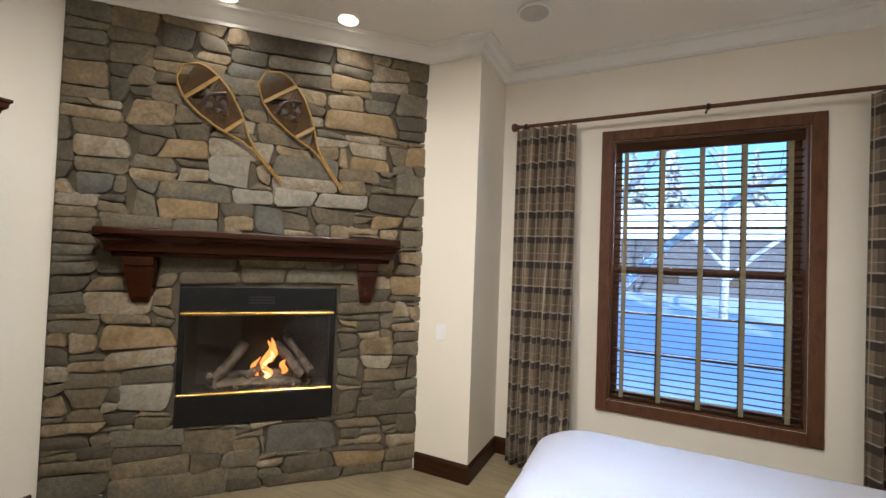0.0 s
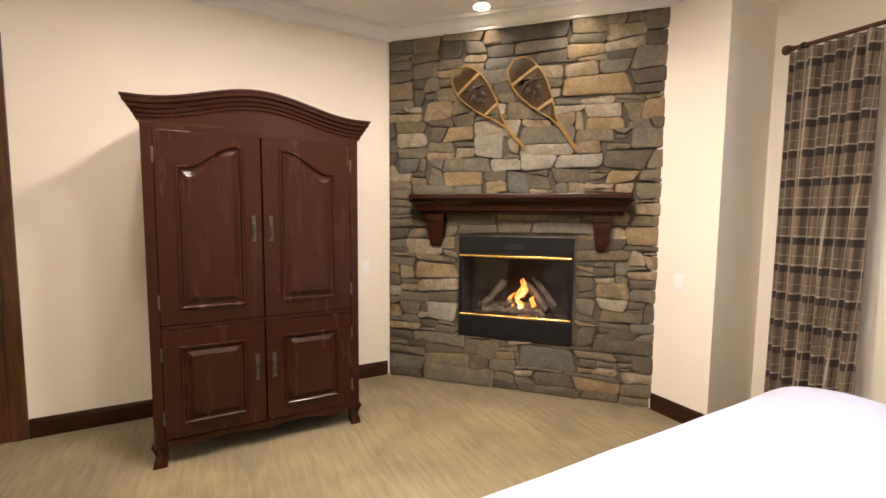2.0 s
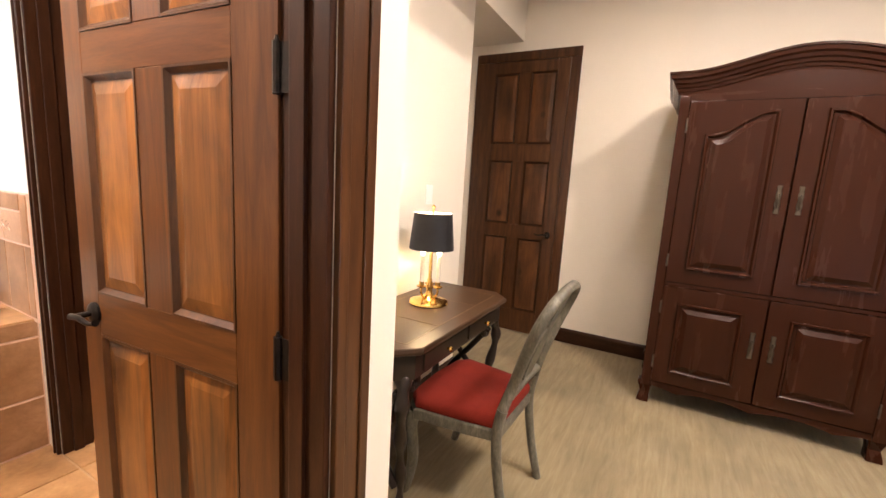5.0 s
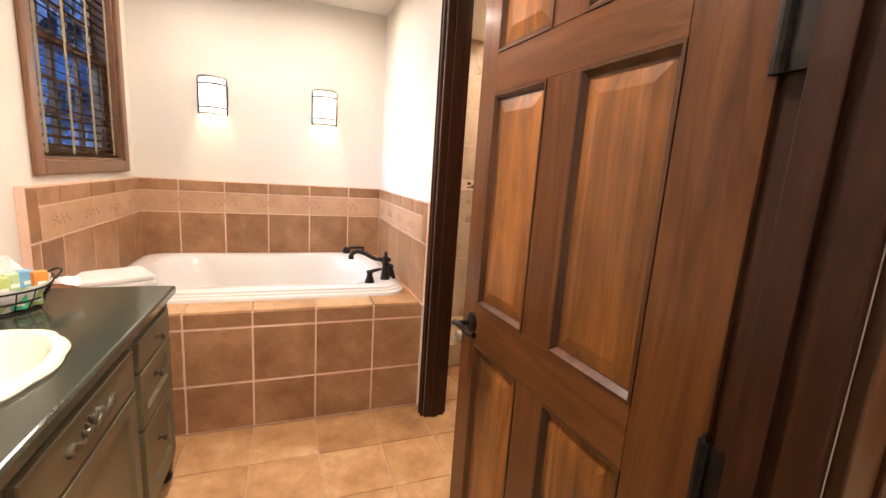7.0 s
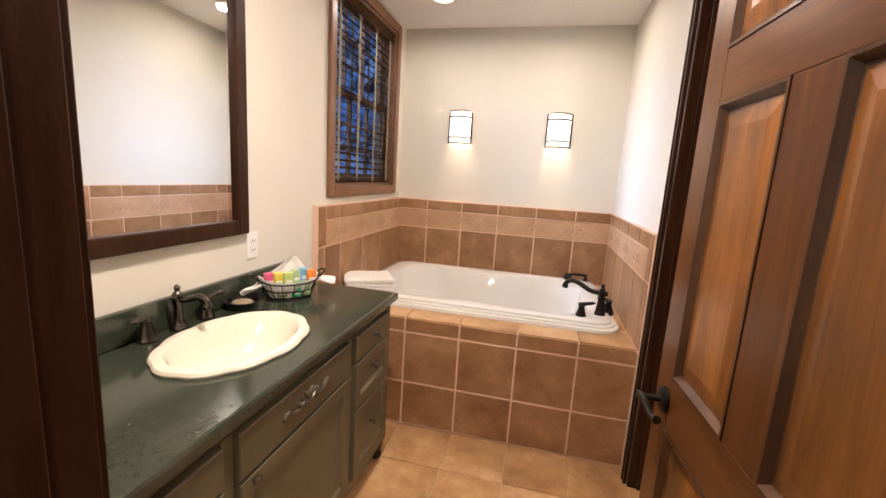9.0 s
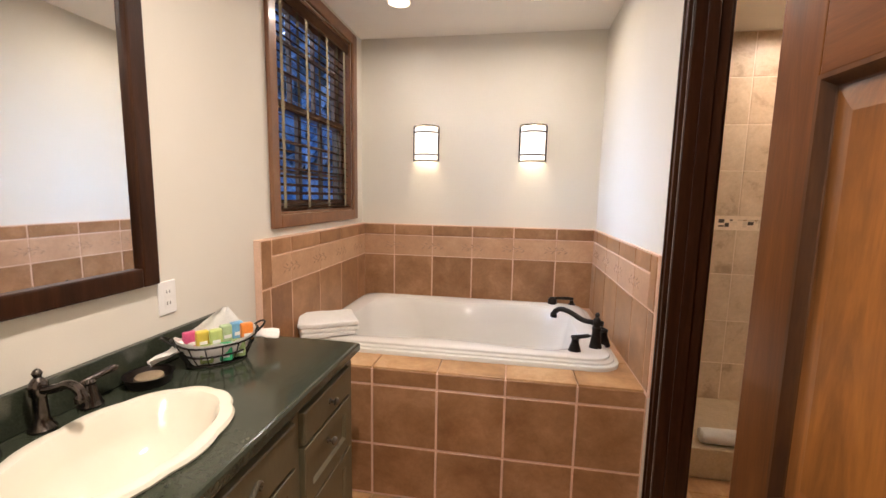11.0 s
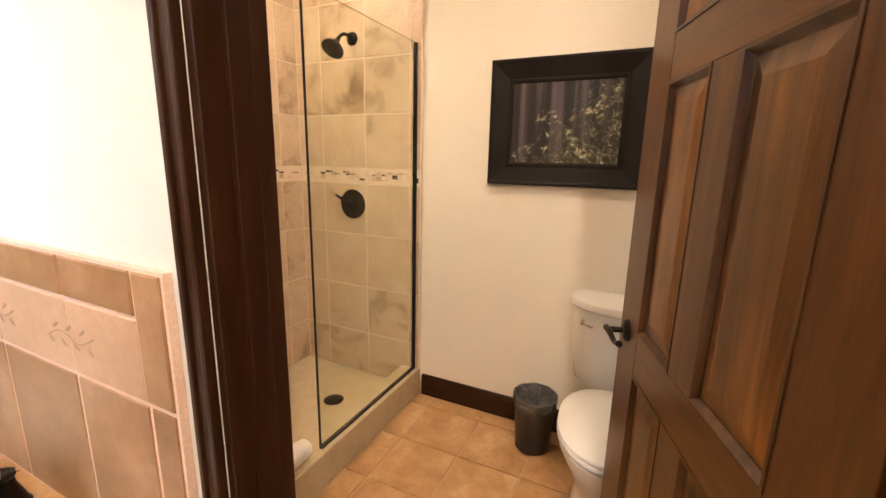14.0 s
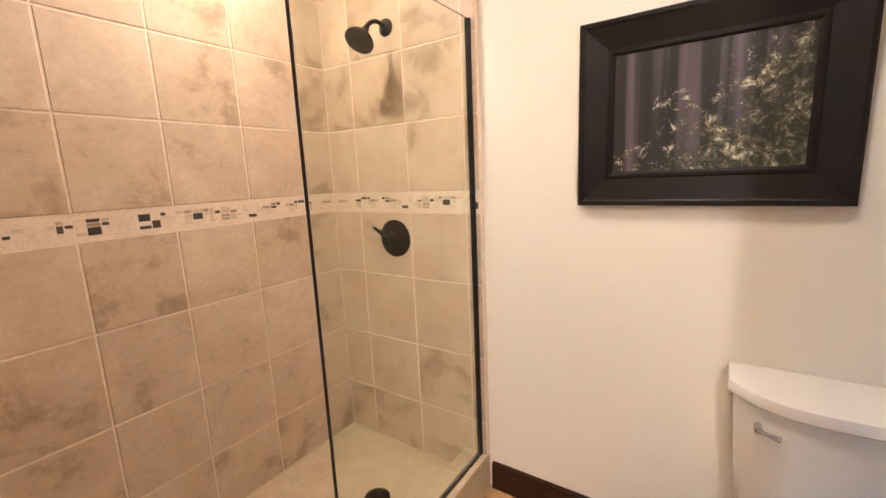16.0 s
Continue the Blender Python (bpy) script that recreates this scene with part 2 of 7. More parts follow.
black_granite = surface("green_black_granite", [(0.3, (0.030, 0.036, 0.024)), (0.6, (0.038, 0.045, 0.030)), (0.8, (0.050, 0.058, 0.040))], 0.16, scale=60, fine=240, lo=0.82, hi=1.18, bump=0, spec=0.6, rough_var=0.01)
olive = surface("olive_cabinet_paint", [(0.3, (0.088, 0.074, 0.040)), (0.7, (0.118, 0.100, 0.056))], 0.40, scale=5, fine=80, lo=0.88, hi=1.07, bump=0.05, stretch=(1, 1, 0.4))
olive_glaze = surface("dark_glazed_carving", [(0.3, (0.030, 0.023, 0.012)), (0.7, (0.085, 0.070, 0.040))], 0.36, scale=40, fine=120, bump=0.1)
sink_metal = surface("polished_dark_bronze", [(0.3, (0.060, 0.050, 0.044)), (0.7, (0.115, 0.098, 0.085))], 0.20, metal=0.9, scale=25, fine=120, bump=0.03)
soap_mat = surface("tan_soap", [(0.3, (0.24, 0.18, 0.11)), (0.7, (0.30, 0.23, 0.15))], 0.5, scale=12, fine=60, bump=0.05)
porcelain = surface("porcelain", [(0.3, (0.705, 0.685, 0.64)), (0.7, (0.735, 0.715, 0.67))], 0.10, scale=2, fine=30, lo=0.995, hi=1.005, bump=0, spec=0.5, rough_var=0.02)
cream_porcelain = surface("cream_porcelain", [(0.3, (0.70, 0.655, 0.54)), (0.7, (0.72, 0.675, 0.565))], 0.12, scale=2, fine=30, lo=0.995, hi=1.005, bump=0, rough_var=0.02)
bronze = surface("oil_rubbed_bronze", [(0.3, (0.012, 0.010, 0.009)), (0.7, (0.030, 0.024, 0.020))], 0.36, metal=0.7, scale=25, fine=120, bump=0.04)
pewter = surface("aged_pewter", [(0.3, (0.10, 0.085, 0.065)), (0.7, (0.19, 0.165, 0.13))], 0.34, metal=0.85, scale=25, fine=120, bump=0.05)
chrome = surface("brushed_chrome", [(0.3, (0.55, 0.55, 0.54)), (0.7, (0.62, 0.62, 0.61))], 0.2, metal=1.0, scale=20, fine=120, bump=0.02)
brass = surface("polished_brass", [(0.3, (0.72, 0.47, 0.13)), (0.7, (0.83, 0.58, 0.20))], 0.22, metal=1.0, scale=14, fine=100, bump=0.03)
black_metal = surface("matt_black_metal", [(0.3, (0.005, 0.005, 0.006)), (0.7, (0.010, 0.010, 0.011))], 0.42, metal=0.0, spec=0.25, scale=14, fine=160, bump=0.03)
black_lacquer = surface("black_shade_card", [(0.3, (0.010, 0.010, 0.012)), (0.7, (0.020, 0.020, 0.022))], 0.45, scale=10, fine=120, bump=0.03)
firebrick = surface("sooty_firebox", [(0.3, (0.030, 0.024, 0.020)), (0.7, (0.07, 0.055, 0.045))], 0.85, scale=9, fine=70, bump=0.3)
bark = surface("charred_log", [(0.3, (0.035, 0.025, 0.018)), (0.55, (0.13, 0.105, 0.08)), (0.8, (0.24, 0.20, 0.16))], 0.9, scale=18, fine=60, lo=0.7, hi=1.2, bump=0.8)
ember = surface("ember_bed", [(0.35, (0.03, 0.02, 0.016)), (0.7, (0.15, 0.09, 0.06))], 0.9, scale=40, fine=120, bump=0.8)
linen = surface("white_bed_linen", [(0.3, (0.39, 0.38, 0.415)), (0.7, (0.42, 0.41, 0.445))], 0.85, scale=3, fine=240, lo=0.98, hi=1.01, bump=0.05, sheen=0.1)
towel_mat = surface("white_terry_towel", [(0.3, (0.76, 0.74, 0.70)), (0.7, (0.83, 0.81, 0.77))], 0.95, scale=30, fine=260, lo=0.9, hi=1.05, bump=0.6, sheen=0.3)
red_cloth = surface("red_seat_fabric", [(0.3, (0.150, 0.013, 0.007)), (0.7, (0.205, 0.021, 0.011))], 0.9, scale=9, fine=300, lo=0.82, hi=1.08, bump=0.25, spec=0.2)
chair_wood = surface("worn_gray_green_paint", [(0.25, (0.070, 0.066, 0.048)), (0.55, (0.135, 0.127, 0.096)), (0.8, (0.25, 0.235, 0.185))], 0.45, scale=14, fine=70, lo=0.7, hi=1.18, bump=0.2, stretch=(2, 2, 0.8))
desk_dark = surface("dark_desk_wood", [(0.25, (0.009, 0.006, 0.005)), (0.55, (0.017, 0.011, 0.008)), (0.8, (0.032, 0.020, 0.013))], 0.32, scale=8, fine=70, bump=0.1, coat=0.2, spec=0.35)
desk_top_mat = surface("brown_desk_top", [(0.25, (0.030, 0.016, 0.008)), (0.55, (0.050, 0.026, 0.013)), (0.8, (0.072, 0.039, 0.019))], 0.34, scale=4, fine=60, bump=0.01, stretch=(0.8, 4, 4), coat=0.1, spec=0.35)
desk_inlay = surface("pale_inlay_line", [(0.3, (0.095, 0.056, 0.027)), (0.7, (0.130, 0.080, 0.040))], 0.35, scale=20, fine=90, bump=0.02)
rawhide = surface("rawhide_lacing", [(0.3, (0.055, 0.030, 0.011)), (0.7, (0.105, 0.060, 0.020))], 0.6, scale=20, fine=90, bump=0.2)
snow_frame = surface("varnished_ash", [(0.3, (0.24, 0.145, 0.040)), (0.7, (0.35, 0.215, 0.065))], 0.38, scale=12, fine=80, bump=0.06, spec=0.2)
leather = surface("dark_leather_binding", [(0.3, (0.028, 0.014, 0.009)), (0.7, (0.065, 0.032, 0.018))], 0.55, scale=20, fine=90, bump=0.3)
plastic_white = surface("white_plastic", [(0.3, (0.82, 0.81, 0.79)), (0.7, (0.86, 0.85, 0.83))], 0.35, scale=3, fine=60, lo=0.99, hi=1.01, bump=0)
plastic_black = surface("black_plastic", [(0.3, (0.010, 0.009, 0.009)), (0.7, (0.019, 0.017, 0.016))], 0.38, scale=8, fine=90, bump=0.03)
blind_wood = surface("brown_blind_wood", [(0.3, (0.034, 0.018, 0.010)), (0.7, (0.060, 0.032, 0.018))], 0.85, spec=0.0, scale=9, fine=80, bump=0.04, stretch=(0.5, 0.5, 4))
window_wood = surface("window_casing_wood", [(0.25, (0.066, 0.027, 0.013)), (0.55, (0.105, 0.045, 0.021)), (0.8, (0.14, 0.062, 0.029))], 0.6, scale=8, fine=80, bump=0.06, stretch=(3, 3, 0.8), coat=0.0, spec=0.25)
bath_casing = surface("light_brown_casing_wood", [(0.25, (0.135, 0.058, 0.024)), (0.55, (0.19, 0.086, 0.036)), (0.8, (0.245, 0.115, 0.050))], 0.40, scale=8, fine=80, bump=0.06, stretch=(3, 3, 0.8), coat=0.2)
tape_cloth = surface("olive_blind_tape", [(0.3, (0.20, 0.17, 0.10)), (0.7, (0.27, 0.23, 0.14))], 0.9, scale=20, fine=300, bump=0.2)
bag_mat = surface("clear_bag_liner", [(0.3, (0.030, 0.030, 0.031)), (0.6, (0.08, 0.08, 0.08)), (0.8, (0.30, 0.30, 0.30))], 0.16, scale=22, fine=60, bump=0.6, spec=0.8)
wire = surface("dark_wire", [(0.3, (0.018, 0.016, 0.014)), (0.7, (0.03, 0.027, 0.024))], 0.4, metal=0.8, scale=20, fine=90, bump=0)
snow = surface("snow", [(0.3, (0.60, 0.74, 0.93)), (0.7, (0.72, 0.83, 0.96))], 0.8, scale=0.6, fine=8, lo=0.93, hi=1.05, bump=0.3)
needle = surface("snowy_conifer_needles", [(0.35, (0.10, 0.15, 0.16)), (0.48, (0.30, 0.37, 0.42)), (0.60, (0.78, 0.84, 0.92))], 0.8, scale=1.4, fine=12, lo=0.75, hi=1.2, bump=0.3)
# Blue shade is put into the needle colour of the added trees.
shade_needle = surface("blue_shade_needles", [(0.35, (0.10, 0.18, 0.32)), (0.50, (0.24, 0.40, 0.64)), (0.64, (0.58, 0.72, 0.92))], 0.8, scale=1.6, fine=12, lo=0.75, hi=1.2, bump=0.3)
trunk_mat = surface("frosted_tree_bark", [(0.3, (0.20, 0.22, 0.26)), (0.7, (0.50, 0.54, 0.60))], 0.9, scale=6, fine=30, bump=0.8)
siding = surface("slate_lodge_siding", [(0.3, (0.055, 0.060, 0.075)), (0.7, (0.095, 0.10, 0.12))], 0.8, scale=2, fine=20, bump=0.2, stretch=(0.3, 0.3, 6))
lens = glow("lit_lamp_lens", (1.0, 0.80, 0.50), 1.7)
sconce_glow = glow("lit_sconce_glass", (1.0, 0.90, 0.74), 0.85)
bulb_glow = glow("lit_bulb", (1.0, 0.80, 0.45), 4.0)
flame_mat = glow("gas_flame", (1.0, 0.27, 0.04), 0.7)
flame_core = glow("gas_flame_core", (1.0, 0.50, 0.15), 1.6)

mirror_mat, _nt, _p = node_mat("mirror_silver")
_p.inputs["Base Color"].default_value = (0.88, 0.89, 0.88, 1)
_p.inputs["Metallic"].default_value, _p.inputs["Roughness"].default_value = 1.0, 0.02
glass, _nt, _p = node_mat("clear_glass")
_p.inputs["Base Color"].default_value = (0.97, 0.99, 0.98, 1)
_p.inputs["Roughness"].default_value, _p.inputs["IOR"].default_value = 0.01, 1.15
_p.inputs["Transmission Weight"].default_value = 1.0
shower_glass, _nt, _p = node_mat("green_tinted_glass")
_p.inputs["Base Color"].default_value = (0.88, 0.92, 0.84, 1)
_p.inputs["Roughness"].default_value, _p.inputs["IOR"].default_value = 0.01, 1.18
_p.inputs["Transmission Weight"].default_value = 1.0
fire_glass, _nt, _p = node_mat("smoked_fire_glass")
_p.inputs["Base Color"].default_value = (0.75, 0.72, 0.70, 1)
_p.inputs["Roughness"].default_value, _p.inputs["IOR"].default_value = 0.03, 1.3
_p.inputs["Transmission Weight"].default_value = 1.0


def carpet_mat():
    m, nt, p = node_mat("tan_streaked_carpet")
    vec = coords(nt, (0.45, 4.0, 1), False)
    streak = noise_tex(nt, vec, 7, 7, 0.7, 0.4)
    patch = noise_tex(nt, coords(nt, (1, 1, 1), False), 2.2, 3, 0.5, 0.3)
    fuzz = noise_tex(nt, coords(nt, (1, 1.6, 1), False), 260, 3, 0.7)
    col = ramp(nt, streak, [(0.25, (0.185, 0.142, 0.074)), (0.5, (0.245, 0.194, 0.108)), (0.77, (0.315, 0.255, 0.152))])
    col = mix_mul(nt, col, patch, 0.76, 1.17)
    col = mix_mul(nt, col, fuzz, 0.84, 1.12)
    nt.links.new(col, p.inputs["Base Color"])
    p.inputs["Roughness"].default_value = 0.95
    p.inputs["Specular IOR Level"].default_value = 0.2
    p.inputs["Sheen Weight"].default_value = 0.15
    add_bump(nt, p, math_node(nt, "ADD", fuzz, streak), 0.35, 0.005)
    return m


carpet = carpet_mat()


def plaid_mat():
    """Woven check: dark bands and pale lines both ways over brown cloth, by the cloth's own length and height."""
    m, nt, p = node_mat("brown_plaid_cloth")
    uv = nt.nodes.new("ShaderNodeUVMap")
    sep = nt.nodes.new("ShaderNodeSeparateXYZ")
    nt.links.new(uv.outputs[0], sep.inputs[0])
    u, v = sep.outputs[0], sep.outputs[1]

    def line(coord, period, at, half):
        f = math_node(nt, "FRACT", math_node(nt, "DIVIDE", coord, period))
        return math_node(nt, "LESS_THAN", math_node(nt, "ABSOLUTE", math_node(nt, "SUBTRACT", f, at)), half)

    warp = noise_tex(nt, uv.outputs[0], 60, 3, 0.6)
    base = ramp(nt, warp, [(0.3, (0.165, 0.122, 0.080)), (0.7, (0.235, 0.180, 0.122))])

    def over(col, fac, paint_col, k):
        mx = nt.nodes.new("ShaderNodeMix")
        mx.data_type = "RGBA"
        nt.links.new(math_node(nt, "MULTIPLY", fac, k), mx.inputs["Factor"])
        nt.links.new(col, mx.inputs["A"])
        mx.inputs["B"].default_value = (*paint_col, 1)
        return mx.outputs["Result"]

    dark, pale, gold = (0.020, 0.011, 0.010), (0.42, 0.36, 0.28), (0.20, 0.135, 0.045)
    c = over(base, line(v, 0.19, 0.62, 0.20), gold, 0.15)
    c = over(c, line(u, 0.20, 0.5, 0.13), dark, 0.55)
    c = over(c, line(u, 0.20, 0.95, 0.04), dark, 0.6)
    c = over(c, line(v, 0.19, 0.12, 0.125), dark, 0.85)
    c = over(c, line(v, 0.19, 0.60, 0.018), pale, 0.45)
    c = over(c, line(v, 0.19, 0.285, 0.026), pale, 0.75)
    c = over(c, line(u, 0.20, 0.78, 0.032), pale, 0.75)
    c = over(c, line(u, 0.20, 0.20, 0.022), pale, 0.6)
    nt.links.new(c, p.inputs["Base Color"])
    p.inputs["Roughness"].default_value = 0.9
    p.inputs["Sheen Weight"].default_value = 0.1
    add_bump(nt, p, noise_tex(nt, uv.outputs[0], 300, 2), 0.2)
    return m


plaid = plaid_mat()


# ---- mesh helpers ----
def box(bm, x0, x1, y0, y1, z0, z1):
    vs = [bm.verts.new((x, y, z)) for z in (z0, z1) for x, y in ((x0, y0), (x1, y0), (x1, y1), (x0, y1))]
    for f in ((0, 3, 2, 1), (4, 5, 6, 7), (0, 1, 5, 4), (1, 2, 6, 5), (2, 3, 7, 6), (3, 0, 4, 7)):
        bm.faces.new([vs[i] for i in f])
    return vs


def part(name, bm, material, parent=None, label="", smooth=False, bevel=0.0, segments=2):
    bmesh.ops.remove_doubles(bm, verts=bm.verts, dist=1e-6)
    bmesh.ops.recalc_face_normals(bm, faces=bm.faces)
    if bevel:
        sharp = [e for e in bm.edges if len(e.link_faces) == 2 and e.calc_face_angle(0) > 0.6]
        bmesh.ops.bevel(bm, geom=sharp, offset=bevel, segments=segments, affect="EDGES", profile=0.5, clamp_overlap=True)
    me = bpy.data.meshes.new(name)
    bm.to_mesh(me)
    bm.free()
    if smooth:
        me.polygons.foreach_set("use_smooth", [True] * len(me.polygons))
        me.set_sharp_from_angle(angle=radians(38))
    me.materials.append(material)
    ob = new(name, me)
    if parent:
        ob.parent = parent
    if label:
        tagged(ob, label)
    return ob


def block(name, x0, x1, y0, y1, z0, z1, material, parent=None, bevel=0.003, label=""):
    bm = bmesh.new()
    box(bm, x0, x1, y0, y1, z0, z1)
    return part(name, bm, material, parent, label, bevel=bevel)


def thing(name, x, y, z, label, category, group="", rz=0, kind=""):
    e = new(name)
    e.empty_display_size = 0.1
    e.location, e.rotation_euler = (x, y, z), (0, 0, radians(rz))
    return tagged(e, label, category, group, kind)


def structure(ob, label="", category=""):
    return tagged(ob, label, category, kind="structure")


def ring_mesh(bm, rings, close=True, cap0=True, cap1=True):
    """Skin through rings of points, all of one length."""
    vr = [[bm.verts.new(p) for p in r] for r in rings]
    n = len(vr[0])
    for a, b in zip(vr, vr[1:]):
        for i in range(n if close else n - 1):
            j = (i + 1) % n
            bm.faces.new((a[i], a[j], b[j], b[i]))
    if cap0:
        bm.faces.new(vr[0][::-1])
    if cap1:
        bm.faces.new(vr[-1])
    return vr


def lathe(bm, profile, cx=0, cy=0, cz=0, seg=24, sx=1.0, sy=1.0):
    rings = [[(cx + r * sx * math.cos(2 * math.pi * i / seg), cy + r * sy * math.sin(2 * math.pi * i / seg), cz + z) for i in range(seg)] for r, z in profile]
    ring_mesh(bm, rings)


def tube(bm, pts, radii, seg=10, flat=1.0):
    """A tube along points; radii: one value or one for each point."""
    pts = [Vector(p) for p in pts]
    if isinstance(radii, (int, float)):
        radii = [radii] * len(pts)
    rings, ref = [], None
    for i, p in enumerate(pts):
        d = (pts[min(i + 1, len(pts) - 1)] - pts[max(i - 1, 0)]).normalized()
        if ref is None:
            ref = Vector((0, 0, 1)) if abs(d.z) < 0.9 else Vector((1, 0, 0))
        a = d.cross(ref).normalized()
        b = a.cross(d).normalized()
        ref = b
        rings.append([p + radii[i] * (a * math.cos(2 * math.pi * k / seg) + b * flat * math.sin(2 * math.pi * k / seg)) for k in range(seg)])
    ring_mesh(bm, rings)


def curve_pts(pts, n=8):
    """Points along a smooth line through pts."""
    pts = [Vector(p) for p in pts]
    out = []
    for i in range(len(pts) - 1):
        p0, p1, p2, p3 = pts[max(i - 1, 0)], pts[i], pts[i + 1], pts[min(i + 2, len(pts) - 1)]
        for k in range(n):
            t = k / n
            out.append(0.5 * ((2 * p1) + (p2 - p0) * t + (2 * p0 - 5 * p1 + 4 * p2 - p3) * t * t + (3 * p1 - p0 - 3 * p2 + p3) * t ** 3))
    out.append(pts[-1])
    return out


def sweep(bm, profile, path, closed=False):
    """A moulding: profile points (out, up) along a flat path of (x, y, z, nx, ny), nx, ny being the way out."""
    rings = [[(x + nx * o, y + ny * o, z + u) for o, u in profile] for x, y, z, nx, ny in path]
    ring_mesh(bm, rings)


# ---- structure ----
WX, NY, CEIL = -3.16, 3.27, 3.15
R2 = math.sqrt(2)


def wall_box(name, x0, x1, y0, y1, z0, z1, material, label, category="wall"):
    return structure(block(name, x0, x1, y0, y1, z0, z1, material, bevel=0), label, category)


def wall_with_holes(name, axis, a0, a1, c0, c1, z0, z1, holes, material, label):
    """A wall along x (axis 'x') or y with rectangular openings (a from, a to, z from, z to)."""
    bm = bmesh.new()
    cuts = sorted({a0, a1, *[v for h in holes for v in h[:2]]})
    for lo, hi in zip(cuts, cuts[1:]):
        spans = sorted([(h[2], h[3]) for h in holes if h[0] <= lo and h[1] >= hi])
        z = z0
        for s0, s1 in spans + [(z1, z1)]:
            if s0 > z + 1e-4:
                if axis == "x":
                    box(bm, lo, hi, c0, c1, z, s0)
                else:
                    box(bm, c0, c1, lo, hi, z, s0)
            z = max(z, s1)
    me_ob = part(name, bm, material)
    return structure(me_ob, label, "wall")


# bedroom shell
structure(block("floor", -3.3, 2.0, -1.22, 3.42, -0.08, 0.0, carpet, bevel=0), "tan streaked carpet floor of the bedroom", "carpet")
structure(block("floor_alcove", -3.3, -0.16, -1.985, -1.22, -0.08, 0.0, carpet, bevel=0), "tan carpet floor in the desk alcove", "carpet")
structure(block("floor_recess", -3.3, -1.91, -2.75, -1.985, -0.08, 0.0, carpet, bevel=0), "tan carpet floor in the closet recess", "carpet")
wall_box("wall_west", -3.28, WX, -2.75, 3.42, 0, CEIL, paint, "cream painted bedroom wall behind the armoire")
wall_with_holes("wall_north", "x", -3.28, 2.0, NY, 3.42, 0, CEIL, [(-0.27, 0.87, 0.58, 2.48)], paint, "cream painted wall round the bedroom window")
wall_box("wall_east", 1.80, 1.95, -1.15, NY, 0, CEIL, paint, "cream painted wall behind the bed head")
DOOR_W, DOOR_E, DOOR_H = 0.06, 0.86, 2.47
wall_with_holes("wall_south", "x", -0.16, 1.95, -1.29, -1.15, 0, CEIL, [(DOOR_W, DOOR_E, 0, DOOR_H)], paint, "cream painted wall with the bathroom doorway")
wall_box("wall_alcove_east", -0.16, -0.10, -1.865, -1.29, 0, CEIL, paint, "cream painted side wall of the desk alcove")
wall_box("wall_desk", -1.97, -0.10, -1.985, -1.865, 0, CEIL, paint, "cream painted wall behind the writing desk")
wall_box("wall_recess_east", -1.97, -1.91, -2.75, -1.985, 0, 2.70, paint, "cream painted side wall of the closet recess")
wall_box("wall_recess_south", WX, -1.97, -2.75, -2.60, 0, 2.70, paint, "cream painted back wall of the closet recess")
wall_box("soffit", WX, -1.97, -2.75, -1.93, 2.69, CEIL, paint, "cream painted dropped soffit over the closet recess", "soffit")
wall_box("pier", -1.72, -1.12, 2.70, NY, 0, CEIL, paint, "cream painted wall pier beside the fireplace", "wall")
structure(block("ceiling", -3.3, 2.0, -2.75, 3.42, CEIL, CEIL + 0.12, paint_ceiling, bevel=0), "off-white painted flat ceiling", "ceiling")

# crown moulding, in runs along each wall
crown = [(0, -0.115), (0.012, -0.115), (0.016, -0.095), (0.030, -0.085), (0.040, -0.060), (0.066, -0.034), (0.084, -0.028), (0.088, -0.012), (0.098, -0.010), (0.098, 0.0), (0, 0.0)]


def crown_run(pts):
    """Path points with mitred outward directions."""
    bm = bmesh.new()
    sweep(bm, [(o, u - 0.001) for o, u in crown], [(x, y, CEIL, nx, ny) for x, y, nx, ny in pts])
    structure(part("crown_moulding", bm, paint_trim, smooth=True), "white painted crown moulding under the ceiling", "moulding")


T8 = math.tan(radians(22.5))
crown_run([(WX, -1.93, 1, 1), (WX, 1.11, 1, -T8), (-1.54, 2.70, T8, -1), (-1.12, 2.70, 1, -1), (-1.12, NY, 1, -1), (1.80, NY, -1, -1), (1.80, -1.15, -1, 1), (-0.16, -1.15, -1, 1), (-0.16, -1.865, -1, 1), (-1.97, -1.865, 0, 1)])

# baseboards
board = [(0, 0), (0.016, 0), (0.016, 0.105), (0.011, 0.122), (0.004, 0.13), (0, 0.13)]


def base_run(pts, label="dark stained wooden baseboard"):
    bm = bmesh.new()
    sweep(bm, board, [(x, y, 0.001, nx, ny) for x, y, nx, ny in pts])
    structure(part("baseboard", bm, dark_wood_h), label, "baseboard")


base_run([(WX, -1.40, 1, 0), (WX, 1.11, 1, 0)])
base_run([(-1.54, 2.70, 0, -1), (-1.12, 2.70, 1, -1), (-1.12, NY, 1, -1), (1.80, NY, -1, -1), (1.80, -1.15, -1, 1), (0.96, -1.15, 0, 1)])
base_run([(-0.16, -1.16, -1, 0), (-0.16, -1.865, -1, 1), (-1.97, -1.865, -1, 1), (-1.97, -2.60, -1, 1), (WX, -2.60, 1, 1), (WX, -2.37, 1, 0)])

